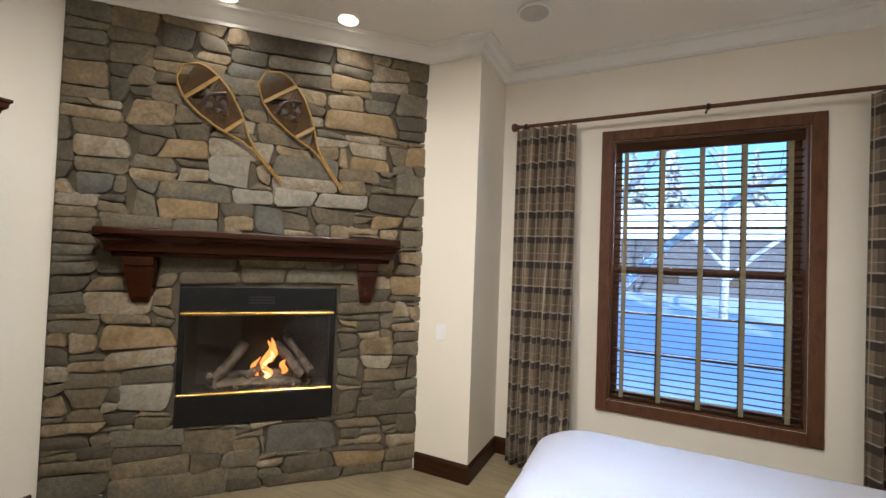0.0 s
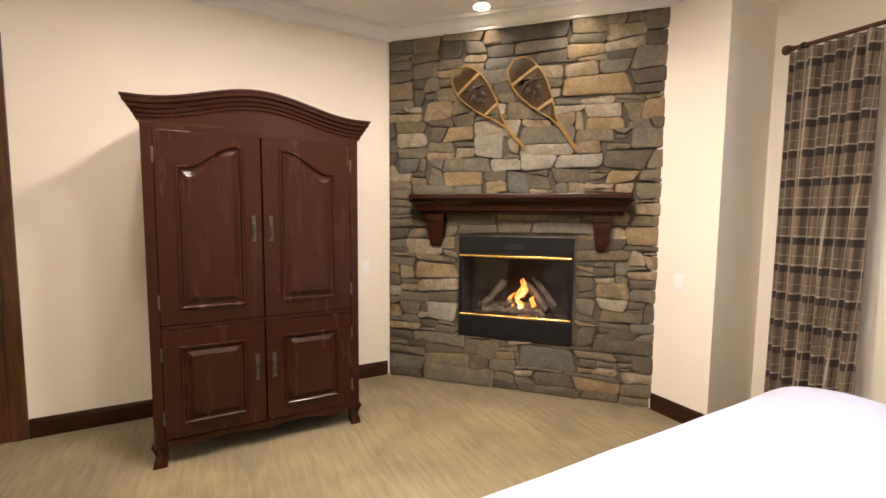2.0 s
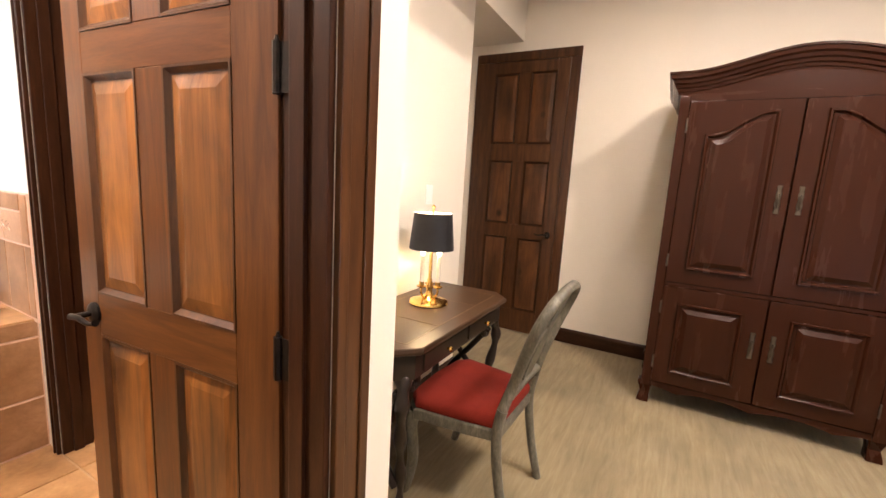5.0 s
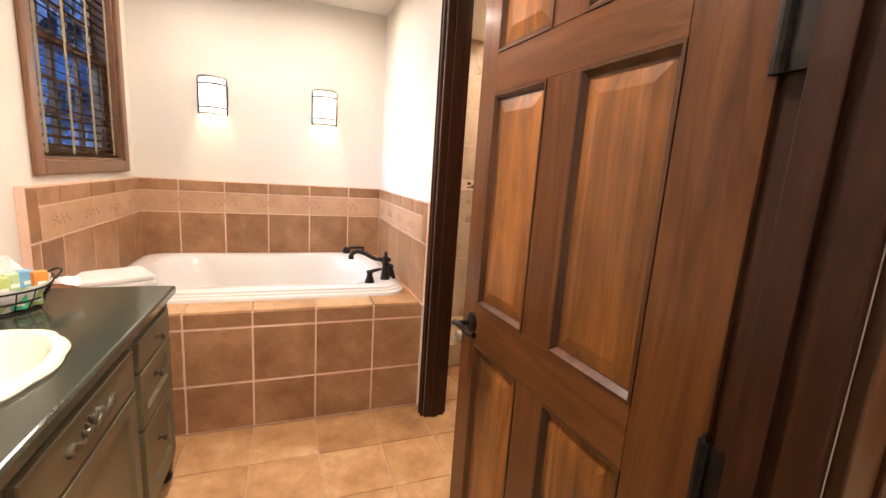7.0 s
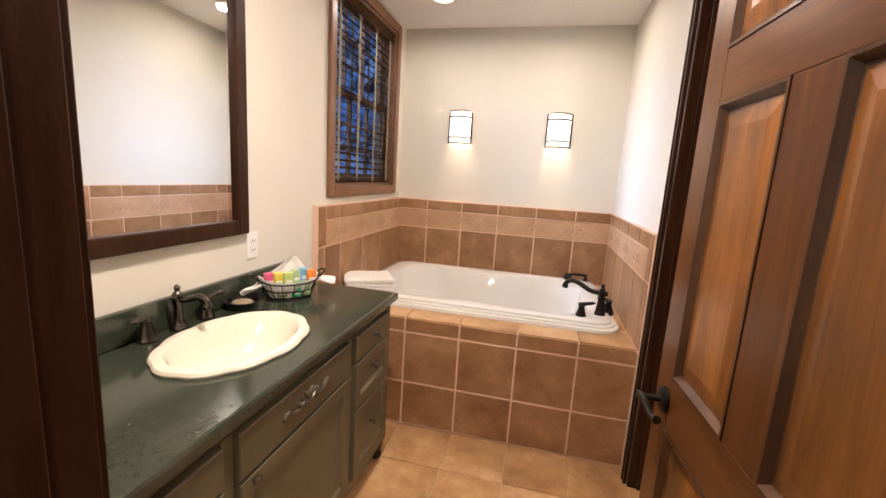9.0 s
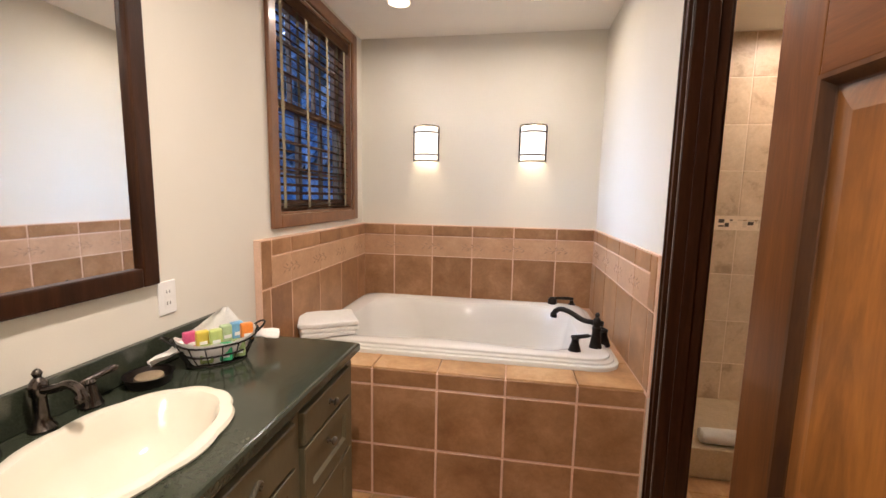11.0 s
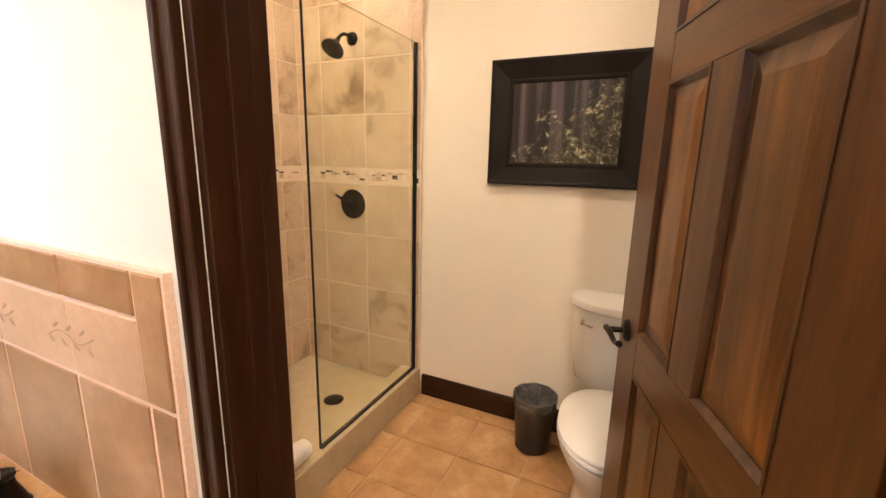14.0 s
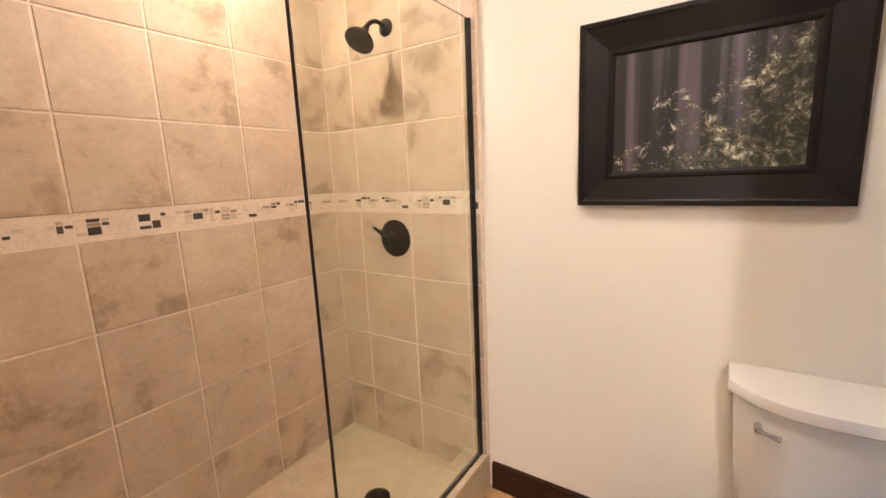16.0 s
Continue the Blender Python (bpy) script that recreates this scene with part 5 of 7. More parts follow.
block("floor_panel", -0.345, FX, -0.607, 0.607, 0.15, 0.17, mahogany_h, arm, 0.001)
block("middle_rail", FX - 0.01, FX + 0.018, -0.575, 0.575, 0.838, 0.862, mahogany_h, arm, 0.003)


def arch(y):
    return 0.107 * (0.5 + 0.5 * math.cos(math.pi * max(-1, min(1, y / 0.62))))


# frieze board under the arched cornice and scalloped apron
bm = bmesh.new()
N = 40
ys = [-0.632 + 1.264 * k / N for k in range(N + 1)]
ring_mesh(bm, [[(FX - 0.01, y, 1.998), (FX + 0.016, y, 1.998), (FX + 0.016, y, 2.045 + arch(y)), (FX - 0.01, y, 2.045 + arch(y))] for y in ys])
part("frieze", bm, mahogany_h, arm)
bm = bmesh.new()
ring_mesh(bm, [[(FX - 0.005, y, 0.105 + 0.030 * abs(math.sin(y * 7.6)) ** 0.7), (FX + 0.015, y, 0.105 + 0.030 * abs(math.sin(y * 7.6)) ** 0.7), (FX + 0.015, y, 0.165), (FX - 0.005, y, 0.165)] for y in ys if abs(y) < 0.58])
part("apron", bm, mahogany_h, arm)
bm = bmesh.new()
cprof = [(0.0, -0.125), (0.016, -0.125), (0.018, -0.112), (0.024, -0.108), (0.027, -0.092), (0.036, -0.086), (0.040, -0.070), (0.050, -0.063), (0.055, -0.045), (0.068, -0.036), (0.071, -0.016), (0.078, -0.012), (0.078, 0.0), (0.0, 0.0)]
cpath = [(-0.37, -0.632, 2.163, 0, -1), (FX, -0.632, 2.163, 1, -1)] + [(FX, y, 2.163 + arch(y), 1, 0) for y in ys[1:-1]] + [(FX, 0.632, 2.163, 1, 1), (-0.37, 0.632, 2.163, 0, 1)]
sweep(bm, cprof, cpath)
part("cornice", bm, mahogany_h, arm, "moulded arched cornice", smooth=True)
bm = bmesh.new()
ring_mesh(bm, [[(-0.37, y, 2.03), (FX, y, 2.03), (FX, y, 2.150 + arch(y)), (-0.37, y, 2.150 + arch(y))] for y in ys])
part("top", bm, mahogany, arm)


def arm_door(y0, y1, z0, z1, py0, py1, pz0, pzl, pzr, handle_y, hz0, hz1, hinge_y):
    """A door with a raised panel whose top may rise from one side to the other."""
    bm = bmesh.new()
    xf = FX + 0.004
    box(bm, xf, xf + 0.020, y0, y1, z0, z1)
    d = part("door", bm, mahogany, arm, bevel=0.003)

    def outline(ins, dep):
        pts = [(xf + dep, py0 + ins, pz0 + ins), (xf + dep, py1 - ins, pz0 + ins)]
        m = 14
        for k in range(m + 1):
            f = 1 - k / m
            y = py0 + ins + (py1 - py0 - 2 * ins) * f
            g = f if pzr >= pzl else 1 - f
            hi, lo = max(pzl, pzr), min(pzl, pzr)
            st = max(0, min(1, (g - 0.08) / 0.84))
            z = lo + (hi - lo) * (st * st * (3 - 2 * st)) - ins
            pts.append((xf + dep, y, z))
        return pts

    bm = bmesh.new()
    ring_mesh(bm, [outline(0.0, 0.019), outline(0.0, 0.029), outline(0.004, 0.036), outline(0.013, 0.036), outline(0.019, 0.030), outline(0.024, 0.0212), outline(0.036, 0.0212), outline(0.037, 0.026), outline(0.062, 0.039), outline(0.064, 0.040)], cap0=False)
    part("panel", bm, mahogany, d, "raised wooden panel")
    bm = bmesh.new()
    zc, hh = (hz0 + hz1) / 2, (hz1 - hz0) / 2
    n = 16
    ring_mesh(bm, [[(xf + 0.0205 + dx, handle_y + w * (0.010 + 0.005 * abs(math.cos(k / n * 9.4))), zc - hh + 2 * hh * k / n) for w, dx in ((-1, 0), (1, 0), (0.7, 0.004), (-0.7, 0.004))] for k in range(n + 1)])
    h = part("handle", bm, pewter, d, "aged pewter drop pull", smooth=True)
    bm = bmesh.new()
    tube(bm, curve_pts([(xf + 0.025, handle_y, zc + hh * 0.35), (xf + 0.040, handle_y, zc + hh * 0.3), (xf + 0.044, handle_y, zc), (xf + 0.036, handle_y, zc - hh * 0.55), (xf + 0.028, handle_y, zc - hh * 0.6)], 5), 0.005, 8)
    part("bail", bm, pewter, h, smooth=True)
    for hz in (z0 + 0.14, z1 - 0.14):
        bm = bmesh.new()
        tube(bm, [(xf + 0.022, hinge_y, hz - 0.035), (xf + 0.022, hinge_y, hz + 0.035)], 0.006, 8)
        for q in (-0.038, 0.038):
            bmesh.ops.create_icosphere(bm, subdivisions=1, radius=0.007, matrix=Matrix.Translation((xf + 0.022, hinge_y, hz + q)))
        part("hinge", bm, pewter, d)


arm_door(-0.572, -0.004, 0.866, 1.994, -0.470, -0.105, 0.955, 1.800, 1.935, -0.052, 1.350, 1.512, -0.577)
arm_door(0.004, 0.572, 0.866, 1.994, 0.105, 0.470, 0.955, 1.935, 1.800, 0.052, 1.350, 1.512, 0.577)
arm_door(-0.572, -0.004, 0.172, 0.834, -0.480, -0.115, 0.255, 0.735, 0.735, -0.052, 0.460, 0.625, -0.577)
arm_door(0.004, 0.572, 0.172, 0.834, 0.115, 0.480, 0.255, 0.735, 0.735, 0.052, 0.460, 0.625, 0.577)


# ---- writing desk, chair and lamp ----
desk = thing("writing_desk", -1.105, -1.605, 0, "dark carved writing desk with inlaid brown top", "desk")
DX, DY = 0.555, 0.258


def clipped(ins, z, c=0.10):
    return [(-DX + ins, -DY + ins, z), (DX - ins, -DY + ins, z), (DX - ins, DY - c, z), (DX - c, DY - ins, z), (-DX + c, DY - ins, z), (-DX + ins, DY - c, z)]


bm = bmesh.new()
ring_mesh(bm, [clipped(0.012, 0.733), clipped(0.002, 0.738), clipped(0.0, 0.750), clipped(0.004, 0.760), clipped(0.010, 0.763)])
part("desk_top", bm, desk_top_mat, desk)
bm = bmesh.new()
for x0, x1, y0, y1 in ((-DX + 0.09, DX - 0.09, 0.175, 0.181), (-DX + 0.09, DX - 0.09, -0.20, -0.194), (-DX + 0.09, -DX + 0.096, -0.20, 0.181), (DX - 0.096, DX - 0.09, -0.20, 0.181), (-0.20, -0.194, -0.20, 0.181), (0.194, 0.20, -0.20, 0.181)):
    box(bm, x0, x1, y0, y1, 0.7632, 0.7640)
part("inlay", bm, desk_inlay, desk, "pale inlay lines")
bm = bmesh.new()
ring_mesh(bm, [clipped(0.035, 0.625), clipped(0.035, 0.733)])
part("apron", bm, desk_dark, desk, bevel=0.004)
for x0, x1 in ((-0.40, -0.02), (0.02, 0.40)):
    bm = bmesh.new()
    box(bm, x0, x1, DY - 0.036, DY - 0.026, 0.642, 0.716)
    d = part("drawer", bm, desk_dark, desk, bevel=0.004)
    bm = bmesh.new()
    lathe(bm, [(0.001, 0), (0.006, 0.002), (0.006, 0.012), (0.013, 0.018), (0.010, 0.026), (0.001, 0.028)], seg=14)
    bmesh.ops.rotate(bm, verts=bm.verts, cent=(0, 0, 0), matrix=Euler((radians(-90), 0, 0)).to_matrix())
    bmesh.ops.translate(bm, verts=bm.verts, vec=((x0 + x1) / 2, DY - 0.026, 0.678))
    part("knob", bm, brass, d, smooth=True)
for sx in (-1, 1):
    for sy in (-1, 1):
        bm = bmesh.new()
        lx, ly = sx * (DX - 0.10), sy * (DY - 0.085)
        pts = curve_pts([(lx, ly, 0.63), (lx + sx * 0.035, ly + sy * 0.02, 0.56), (lx + sx * 0.04, ly + sy * 0.02, 0.46), (lx + sx * 0.005, ly, 0.30), (lx - sx * 0.01, ly, 0.15), (lx + sx * 0.015, ly + sy * 0.01, 0.05), (lx + sx * 0.03, ly + sy * 0.02, 0.0)], 5)
        k = len(pts) - 1
        tube(bm, pts, [0.032 - 0.014 * math.sin(math.pi * 0.55 * i / k) + 0.006 * math.sin(i * 1.1) for i in range(k + 1)], 12)
        part("leg", bm, desk_dark, desk, smooth=True)
        bm = bmesh.new()
        tube(bm, curve_pts([(lx - sx * 0.03, ly, 0.62), (lx - sx * 0.09, ly, 0.60), (lx - sx * 0.10, ly, 0.56), (lx - sx * 0.06, ly, 0.55), (lx - sx * 0.05, ly, 0.575)], 5), 0.016, 8)
        part("scroll", bm, desk_dark, desk, smooth=True)
    for a, b in ((-1, 1), (1, -1)):
        bm = bmesh.new()
        x = sx * (DX - 0.09)
        tube(bm, curve_pts([(x, a * (DY - 0.10), 0.56), (x, a * 0.05, 0.42), (x, b * 0.05, 0.30), (x, b * (DY - 0.10), 0.14)], 6), 0.018, 10)
        part("stretcher", bm, desk_dark, desk, smooth=True)

chair = thing("dining_chair", -1.02, -1.27, 0, "gray-green painted wooden chair with red seat cushion", "chair", rz=-2)


def seat_ring(k, z):
    return [(-0.205 * k, 0.20 * k, z), (0.205 * k, 0.20 * k, z), (0.235 * k, 0.05 * k, z), (0.262 * k, -0.17 * k, z), (0.20 * k, -0.225 * k, z), (0, -0.24 * k, z), (-0.20 * k, -0.225 * k, z), (-0.262 * k, -0.17 * k, z), (-0.235 * k, 0.05 * k, z)]


bm = bmesh.new()
ring_mesh(bm, [seat_ring(0.93, 0.375), seat_ring(1.0, 0.382), seat_ring(1.0, 0.425), seat_ring(0.97, 0.432)])
part("seat_frame", bm, chair_wood, chair, bevel=0.004)
bm = bmesh.new()
ring_mesh(bm, [seat_ring(0.95, 0.428), seat_ring(0.985, 0.445), seat_ring(0.97, 0.468), seat_ring(0.90, 0.484), seat_ring(0.7, 0.494), seat_ring(0.35, 0.498)])
part("seat", bm, red_cloth, chair, "red fabric seat cushion", smooth=True)
for s in (-1, 1):
    bm = bmesh.new()
    pts = curve_pts([(s * 0.225, -0.18, 0.40), (s * 0.238, -0.195, 0.33), (s * 0.225, -0.185, 0.18), (s * 0.232, -0.205, 0.04), (s * 0.240, -0.22, 0.0)], 5)
    tube(bm, pts, [0.032 - 0.014 * i / (len(pts) - 1) for i in range(len(pts))], 10)
    part("leg", bm, chair_wood, chair, smooth=True)
    bm = bmesh.new()
    pts = curve_pts([(s * 0.20, 0.265, 0.0), (s * 0.20, 0.215, 0.20), (s * 0.198, 0.19, 0.40), (s * 0.195, 0.205, 0.52)], 6)
    tube(bm, pts, [0.019 + 0.004 * i / (len(pts) - 1) for i in range(len(pts))], 10)
    part("leg", bm, chair_wood, chair, smooth=True)


def back_y(z):
    return 0.205 + (z - 0.52) * 0.24 + 0.05 * ((z - 0.52) / 0.5) ** 2


bm = bmesh.new()
loop = [(s, z) for s, z in ((-0.195, 0.52), (-0.175, 0.62), (-0.19, 0.74), (-0.215, 0.86), (-0.19, 0.96), (-0.10, 1.005), (0.0, 1.015), (0.10, 1.005), (0.19, 0.96), (0.215, 0.86), (0.19, 0.74), (0.175, 0.62), (0.195, 0.52))]
tube(bm, curve_pts([(s, back_y(z), z) for s, z in loop], 5), 0.021, 10, flat=0.8)
part("back_frame", bm, chair_wood, chair, "curved worn back frame", smooth=True)
bm = bmesh.new()
n = 20
ring_mesh(bm, [[(w * (0.030 + 0.040 * abs(math.sin(math.pi * k / n * 1.5 + 0.3))), back_y(0.57 + 0.44 * k / n) + d, 0.57 + 0.44 * k / n) for w, d in ((-1, -0.009), (1, -0.009), (1, 0.009), (-1, 0.009))] for k in range(n + 1)])
part("splat", bm, chair_wood, chair, smooth=True)
bm = bmesh.new()
tube(bm, [(-0.18, back_y(0.57), 0.57), (0, back_y(0.57) + 0.005, 0.585), (0.18, back_y(0.57), 0.57)], 0.020, 10)
part("back_rail", bm, chair_wood, chair, smooth=True)

lamp = thing("table_lamp", -1.185, -1.645, 0.7635, "lit brass candlestick lamp with black shade on the desk", "lamp")
bm = bmesh.new()
lathe(bm, [(0.001, 0.0), (0.100, 0.0), (0.104, 0.006), (0.100, 0.016), (0.080, 0.022), (0.062, 0.026), (0.040, 0.034), (0.020, 0.052), (0.015, 0.075), (0.020, 0.09), (0.013, 0.11), (0.009, 0.14), (0.008, 0.30), (0.006, 0.50), (0.012, 0.505), (0.001, 0.52)], seg=28)
part("base", bm, brass, lamp, "turned brass base", smooth=True)
for k in range(3):
    a = radians(90 + 120 * k)
    cx, cy = 0.048 * math.cos(a), 0.048 * math.sin(a)
    bm = bmesh.new()
    tube(bm, curve_pts([(0, 0, 0.06), (cx * 0.55, cy * 0.55, 0.035), (cx, cy, 0.06), (cx, cy, 0.095)], 5), 0.006, 8)
    lathe(bm, [(0.001, 0.088), (0.024, 0.092), (0.026, 0.098), (0.014, 0.102), (0.014, 0.120), (0.001, 0.121)], cx, cy, seg=16)
    arm_part = part("candle_arm", bm, brass, lamp, smooth=True)
    bm = bmesh.new()
    lathe(bm, [(0.001, 0.121), (0.0105, 0.121), (0.0105, 0.255), (0.001, 0.258)], cx, cy, seg=14)
    part("candle_sleeve", bm, cream_porcelain, arm_part, "cream candle sleeve", smooth=True)
    bm = bmesh.new()
    lathe(bm, [(0.001, 0.258), (0.010, 0.262), (0.014, 0.285), (0.008, 0.315), (0.001, 0.33)], cx, cy, seg=12)
    part("bulb", bm, bulb_glow, arm_part, "glowing candle bulb", smooth=True)
bm = bmesh.new()
for (r0, z0), (r1, z1) in (((0.116, 0.290), (0.098, 0.475)),):
    sg = 36
    rings = [[(r * math.cos(6.28319 * i / sg), r * math.sin(6.28319 * i / sg), z) for i in range(sg)] for r, z in ((r0, z0), (r1, z1), (r1 - 0.003, z1), (r0 - 0.003, z0), (r0, z0))]
    ring_mesh(bm, rings, cap0=False, cap1=False)
part("shade", bm, black_lacquer, lamp, "black card drum shade", smooth=True)
bm = bmesh.new()
ring_mesh(bm, [[(r * math.cos(6.28319 * i / 36), r * math.sin(6.28319 * i / 36), z) for i in range(36)] for r, z in ((0.1125, 0.291), (0.0945, 0.474), (0.0935, 0.474), (0.1115, 0.291), (0.1125, 0.291))], cap0=False, cap1=False)
part("shade_liner", bm, paint_trim, lamp, "white shade lining", smooth=True)
bulb("desk_lamp_bulb", -1.185, -1.645, 0.7635 + 0.36, 3.2, (1.0, 0.72, 0.36), 0.03)


# ---- bathroom ----
def tile_field(parent, name, cols, rows, face, axis, thick, material, gap=0.005, seen=None):
    """Tiles between grid lines. axis gives the face: 'y+', 'y-', 'x+', 'x-' or 'z'."""
    cache = {}
    for a0, a1 in zip(cols, cols[1:]):
        for b0, b1 in zip(rows, rows[1:]):
            w, h = a1 - a0 - 2 * gap, b1 - b0 - 2 * gap
            if w < 0.012 or h < 0.012:
                continue
            key = (round(w, 4), round(h, 4), material.name)
            if key not in cache:
                bm = bmesh.new()
                e = 0.0022
                ring_mesh(bm, [[(sx * (w / 2 - i), sy * (h / 2 - i), z) for sx, sy in ((-1, -1), (1, -1), (1, 1), (-1, 1))] for i, z in ((0, 0), (0, thick - e), (e, thick))], cap0=False)
                me = bpy.data.meshes.new(name)
                bm.to_mesh(me)
                bm.free()
                me.materials.append(material)
                cache[key] = me
            o = new(name, cache[key])
            o.parent = parent
            ca, cb = (a0 + a1) / 2, (b0 + b1) / 2
            if axis == "z":
                o.location = (ca, cb, face - thick)
            elif axis == "y+":
                o.location, o.rotation_euler = (ca, face - thick, cb), (radians(-90), 0, 0)
            elif axis == "y-":
                o.location, o.rotation_euler = (ca, face + thick, cb), (radians(90), 0, 0)
            elif axis == "x+":
                o.location, o.rotation_euler = (face - thick, ca, cb), (radians(90), 0, radians(90))
            elif axis == "x-":
                o.location, o.rotation_euler = (face + thick, ca, cb), (radians(90), 0, radians(-90))


TX = [-0.1 + 0.0, 0.186, 0.497, 0.808, 1.12, 1.43, 1.66]

# tub deck
deck = structure(thing("tub_deck", 0, 0, 0, "brown tiled deck round the bathtub", "tub deck"))
bm = bmesh.new()
box(bm, -0.098, 1.658, -3.150, -3.1305, 0, 0.640)
box(bm, -0.098, 1.658, -3.40, -3.150, 0.60, 0.640)
box(bm, -0.098, 1.658, -4.458, -4.33, 0.60, 0.640)
box(bm, -0.098, 0.045, -4.33, -3.40, 0.60, 0.640)
box(bm, 1.56, 1.658, -4.33, -3.40, 0.60, 0.640)
part("grout_bed", bm, grout, deck)

# bathtub
tub = thing("bathtub", 0.79, -3.84, 0, "white drop-in bathtub in a tiled deck", "bathtub")
tx0, tx1, ty0, ty1 = -0.835, 0.835, -0.575, 0.555


def tub_ring(ix, iy, z, r, waist=0.0):
    pts = []
    n = 14
    x0, x1, y0, y1 = tx0 + ix, tx1 - ix, ty0 + iy, ty1 - iy
    corner = ((x1 - r, y1 - r, 0), (x0 + r, y1 - r, 90), (x0 + r, y0 + r, 180), (x1 - r, y0 + r, 270))
    arcs = []
    for cx, cy, a0 in corner:
        arcs.append([(cx + r * math.cos(radians(a0 + 90 * k / n)), cy + r * math.sin(radians(a0 + 90 * k / n))) for k in range(n + 1)])
    for q in range(4):
        pts += arcs[q]
        a, b = arcs[q][-1], arcs[(q + 1) % 4][0]
        for k in range(1, 14):
            f = k / 14
            pts.append((a[0] + (b[0] - a[0]) * f, a[1] + (b[1] - a[1]) * f))
    out = []
    for x, y in pts:
        s = 1 - waist * math.exp(-((x - 0.02) / 0.30) ** 2)
        out.append((x, y * s, z))
    return out


bm = bmesh.new()
ring_mesh(bm, [tub_ring(0.0, 0.0, 0.652, 0.13), tub_ring(0.0, 0.0, 0.668, 0.13), tub_ring(0.003, 0.003, 0.672, 0.13), tub_ring(0.019, 0.019, 0.6735, 0.12), tub_ring(0.020, 0.020, 0.682, 0.12), tub_ring(0.023, 0.023, 0.685, 0.12),
               tub_ring(0.039, 0.039, 0.6865, 0.11), tub_ring(0.040, 0.040, 0.697, 0.11), tub_ring(0.045, 0.045, 0.7015, 0.11), tub_ring(0.075, 0.070, 0.705, 0.14), tub_ring(0.125, 0.105, 0.703, 0.20, 0.08), tub_ring(0.150, 0.120, 0.694, 0.24, 0.13),
               tub_ring(0.165, 0.130, 0.660, 0.27, 0.17), tub_ring(0.185, 0.140, 0.58, 0.30, 0.22), tub_ring(0.20, 0.150, 0.52, 0.31, 0.27), tub_ring(0.245, 0.165, 0.42, 0.30, 0.36), tub_ring(0.32, 0.21, 0.30, 0.26, 0.36), tub_ring(0.40, 0.28, 0.255, 0.22, 0.22), tub_ring(0.55, 0.40, 0.248, 0.12, 0.0)], cap0=False)
part("shell", bm, porcelain, tub, smooth=True)
bm = bmesh.new()
lathe(bm, [(0.001, 0.004), (0.022, 0.003), (0.026, 0.0), (0.026, -0.004)], seg=18)
bmesh.ops.rotate(bm, verts=bm.verts, cent=(0, 0, 0), matrix=Euler((radians(-75), 0, 0)).to_matrix())
bmesh.ops.translate(bm, verts=bm.verts, vec=(-0.13, ty0 + 0.155, 0.615))
part("overflow_cover", bm, chrome, tub, smooth=True)


def bell(bm, x, y, z, r=0.030, h=0.075):
    lathe(bm, [(r * 1.05, 0.0), (r * 1.08, 0.006), (r * 0.95, 0.012), (r * 0.8, 0.03), (r * 0.55, 0.055), (r * 0.5, h), (r * 0.62, h + 0.006), (r * 0.45, h + 0.016), (0.001, h + 0.02)], x, y, z, seg=18)


tap = thing("tub_faucet", 0.052, -3.48, 0.690, "oil-rubbed bronze roman tub faucet on the rim", "faucet")
bm = bmesh.new()
lathe(bm, [(0.036, 0), (0.038, 0.008), (0.031, 0.016), (0.026, 0.05), (0.020, 0.10), (0.023, 0.106), (0.023, 0.118), (0.018, 0.124), (0.021, 0.150), (0.014, 0.165), (0.008, 0.172), (0.012, 0.182), (0.007, 0.194), (0.001, 0.196)], seg=20)
part("body", bm, bronze, tap, smooth=True)
bm = bmesh.new()
sp = curve_pts([(-0.03, 0.012, 0.142), (0.0, 0.0, 0.142), (0.06, -0.04, 0.140), (0.12, -0.085, 0.165), (0.165, -0.115, 0.172), (0.195, -0.135, 0.150), (0.200, -0.139, 0.120)], 6)
tube(bm, sp, [0.014 + (0.004 if i > len(sp) - 6 else 0) for i in range(len(sp))], 12)
part("spout", bm, bronze, tap, smooth=True)
for hx, hy, ang in ((0.112, 0.068, 150), (-0.055, -0.082, 330)):
    bm = bmesh.new()
    bell(bm, hx, hy, 0.0, 0.034, 0.07)
    h = part("handle_base", bm, bronze, tap, smooth=True)
    bm = bmesh.new()
    dx, dy = math.cos(radians(ang)), math.sin(radians(ang))
    tube(bm, [(hx - dx * 0.018, hy - dy * 0.018, 0.078), (hx + dx * 0.02, hy + dy * 0.02, 0.088), (hx + dx * 0.065, hy + dy * 0.065, 0.104), (hx + dx * 0.078, hy + dy * 0.078, 0.106)], [0.010, 0.011, 0.009, 0.004], 10)
    part("lever", bm, bronze, h, smooth=True)
shower_hand = thing("hand_shower", 0.115, -4.345, 0.700, "oil-rubbed bronze hand shower lying on the tub rim", "hand shower")
bm = bmesh.new()
lathe(bm, [(0.026, 0), (0.026, 0.006), (0.016, 0.014), (0.012, 0.034), (0.001, 0.036)], -0.06, 0.0, 0, seg=16)
part("holder", bm, bronze, shower_hand, smooth=True)
bm = bmesh.new()
tube(bm, [(-0.07, 0, 0.045), (-0.02, 0.003, 0.047), (0.04, 0.006, 0.045), (0.06, 0.008, 0.042)], [0.009, 0.012, 0.010, 0.012], 10)
lathe(bm, [(0.030, 0.0), (0.033, 0.012), (0.030, 0.035), (0.016, 0.050), (0.001, 0.054)], 0.075, 0.008, 0.0, seg=18)
part("handset", bm, bronze, shower_hand, smooth=True)


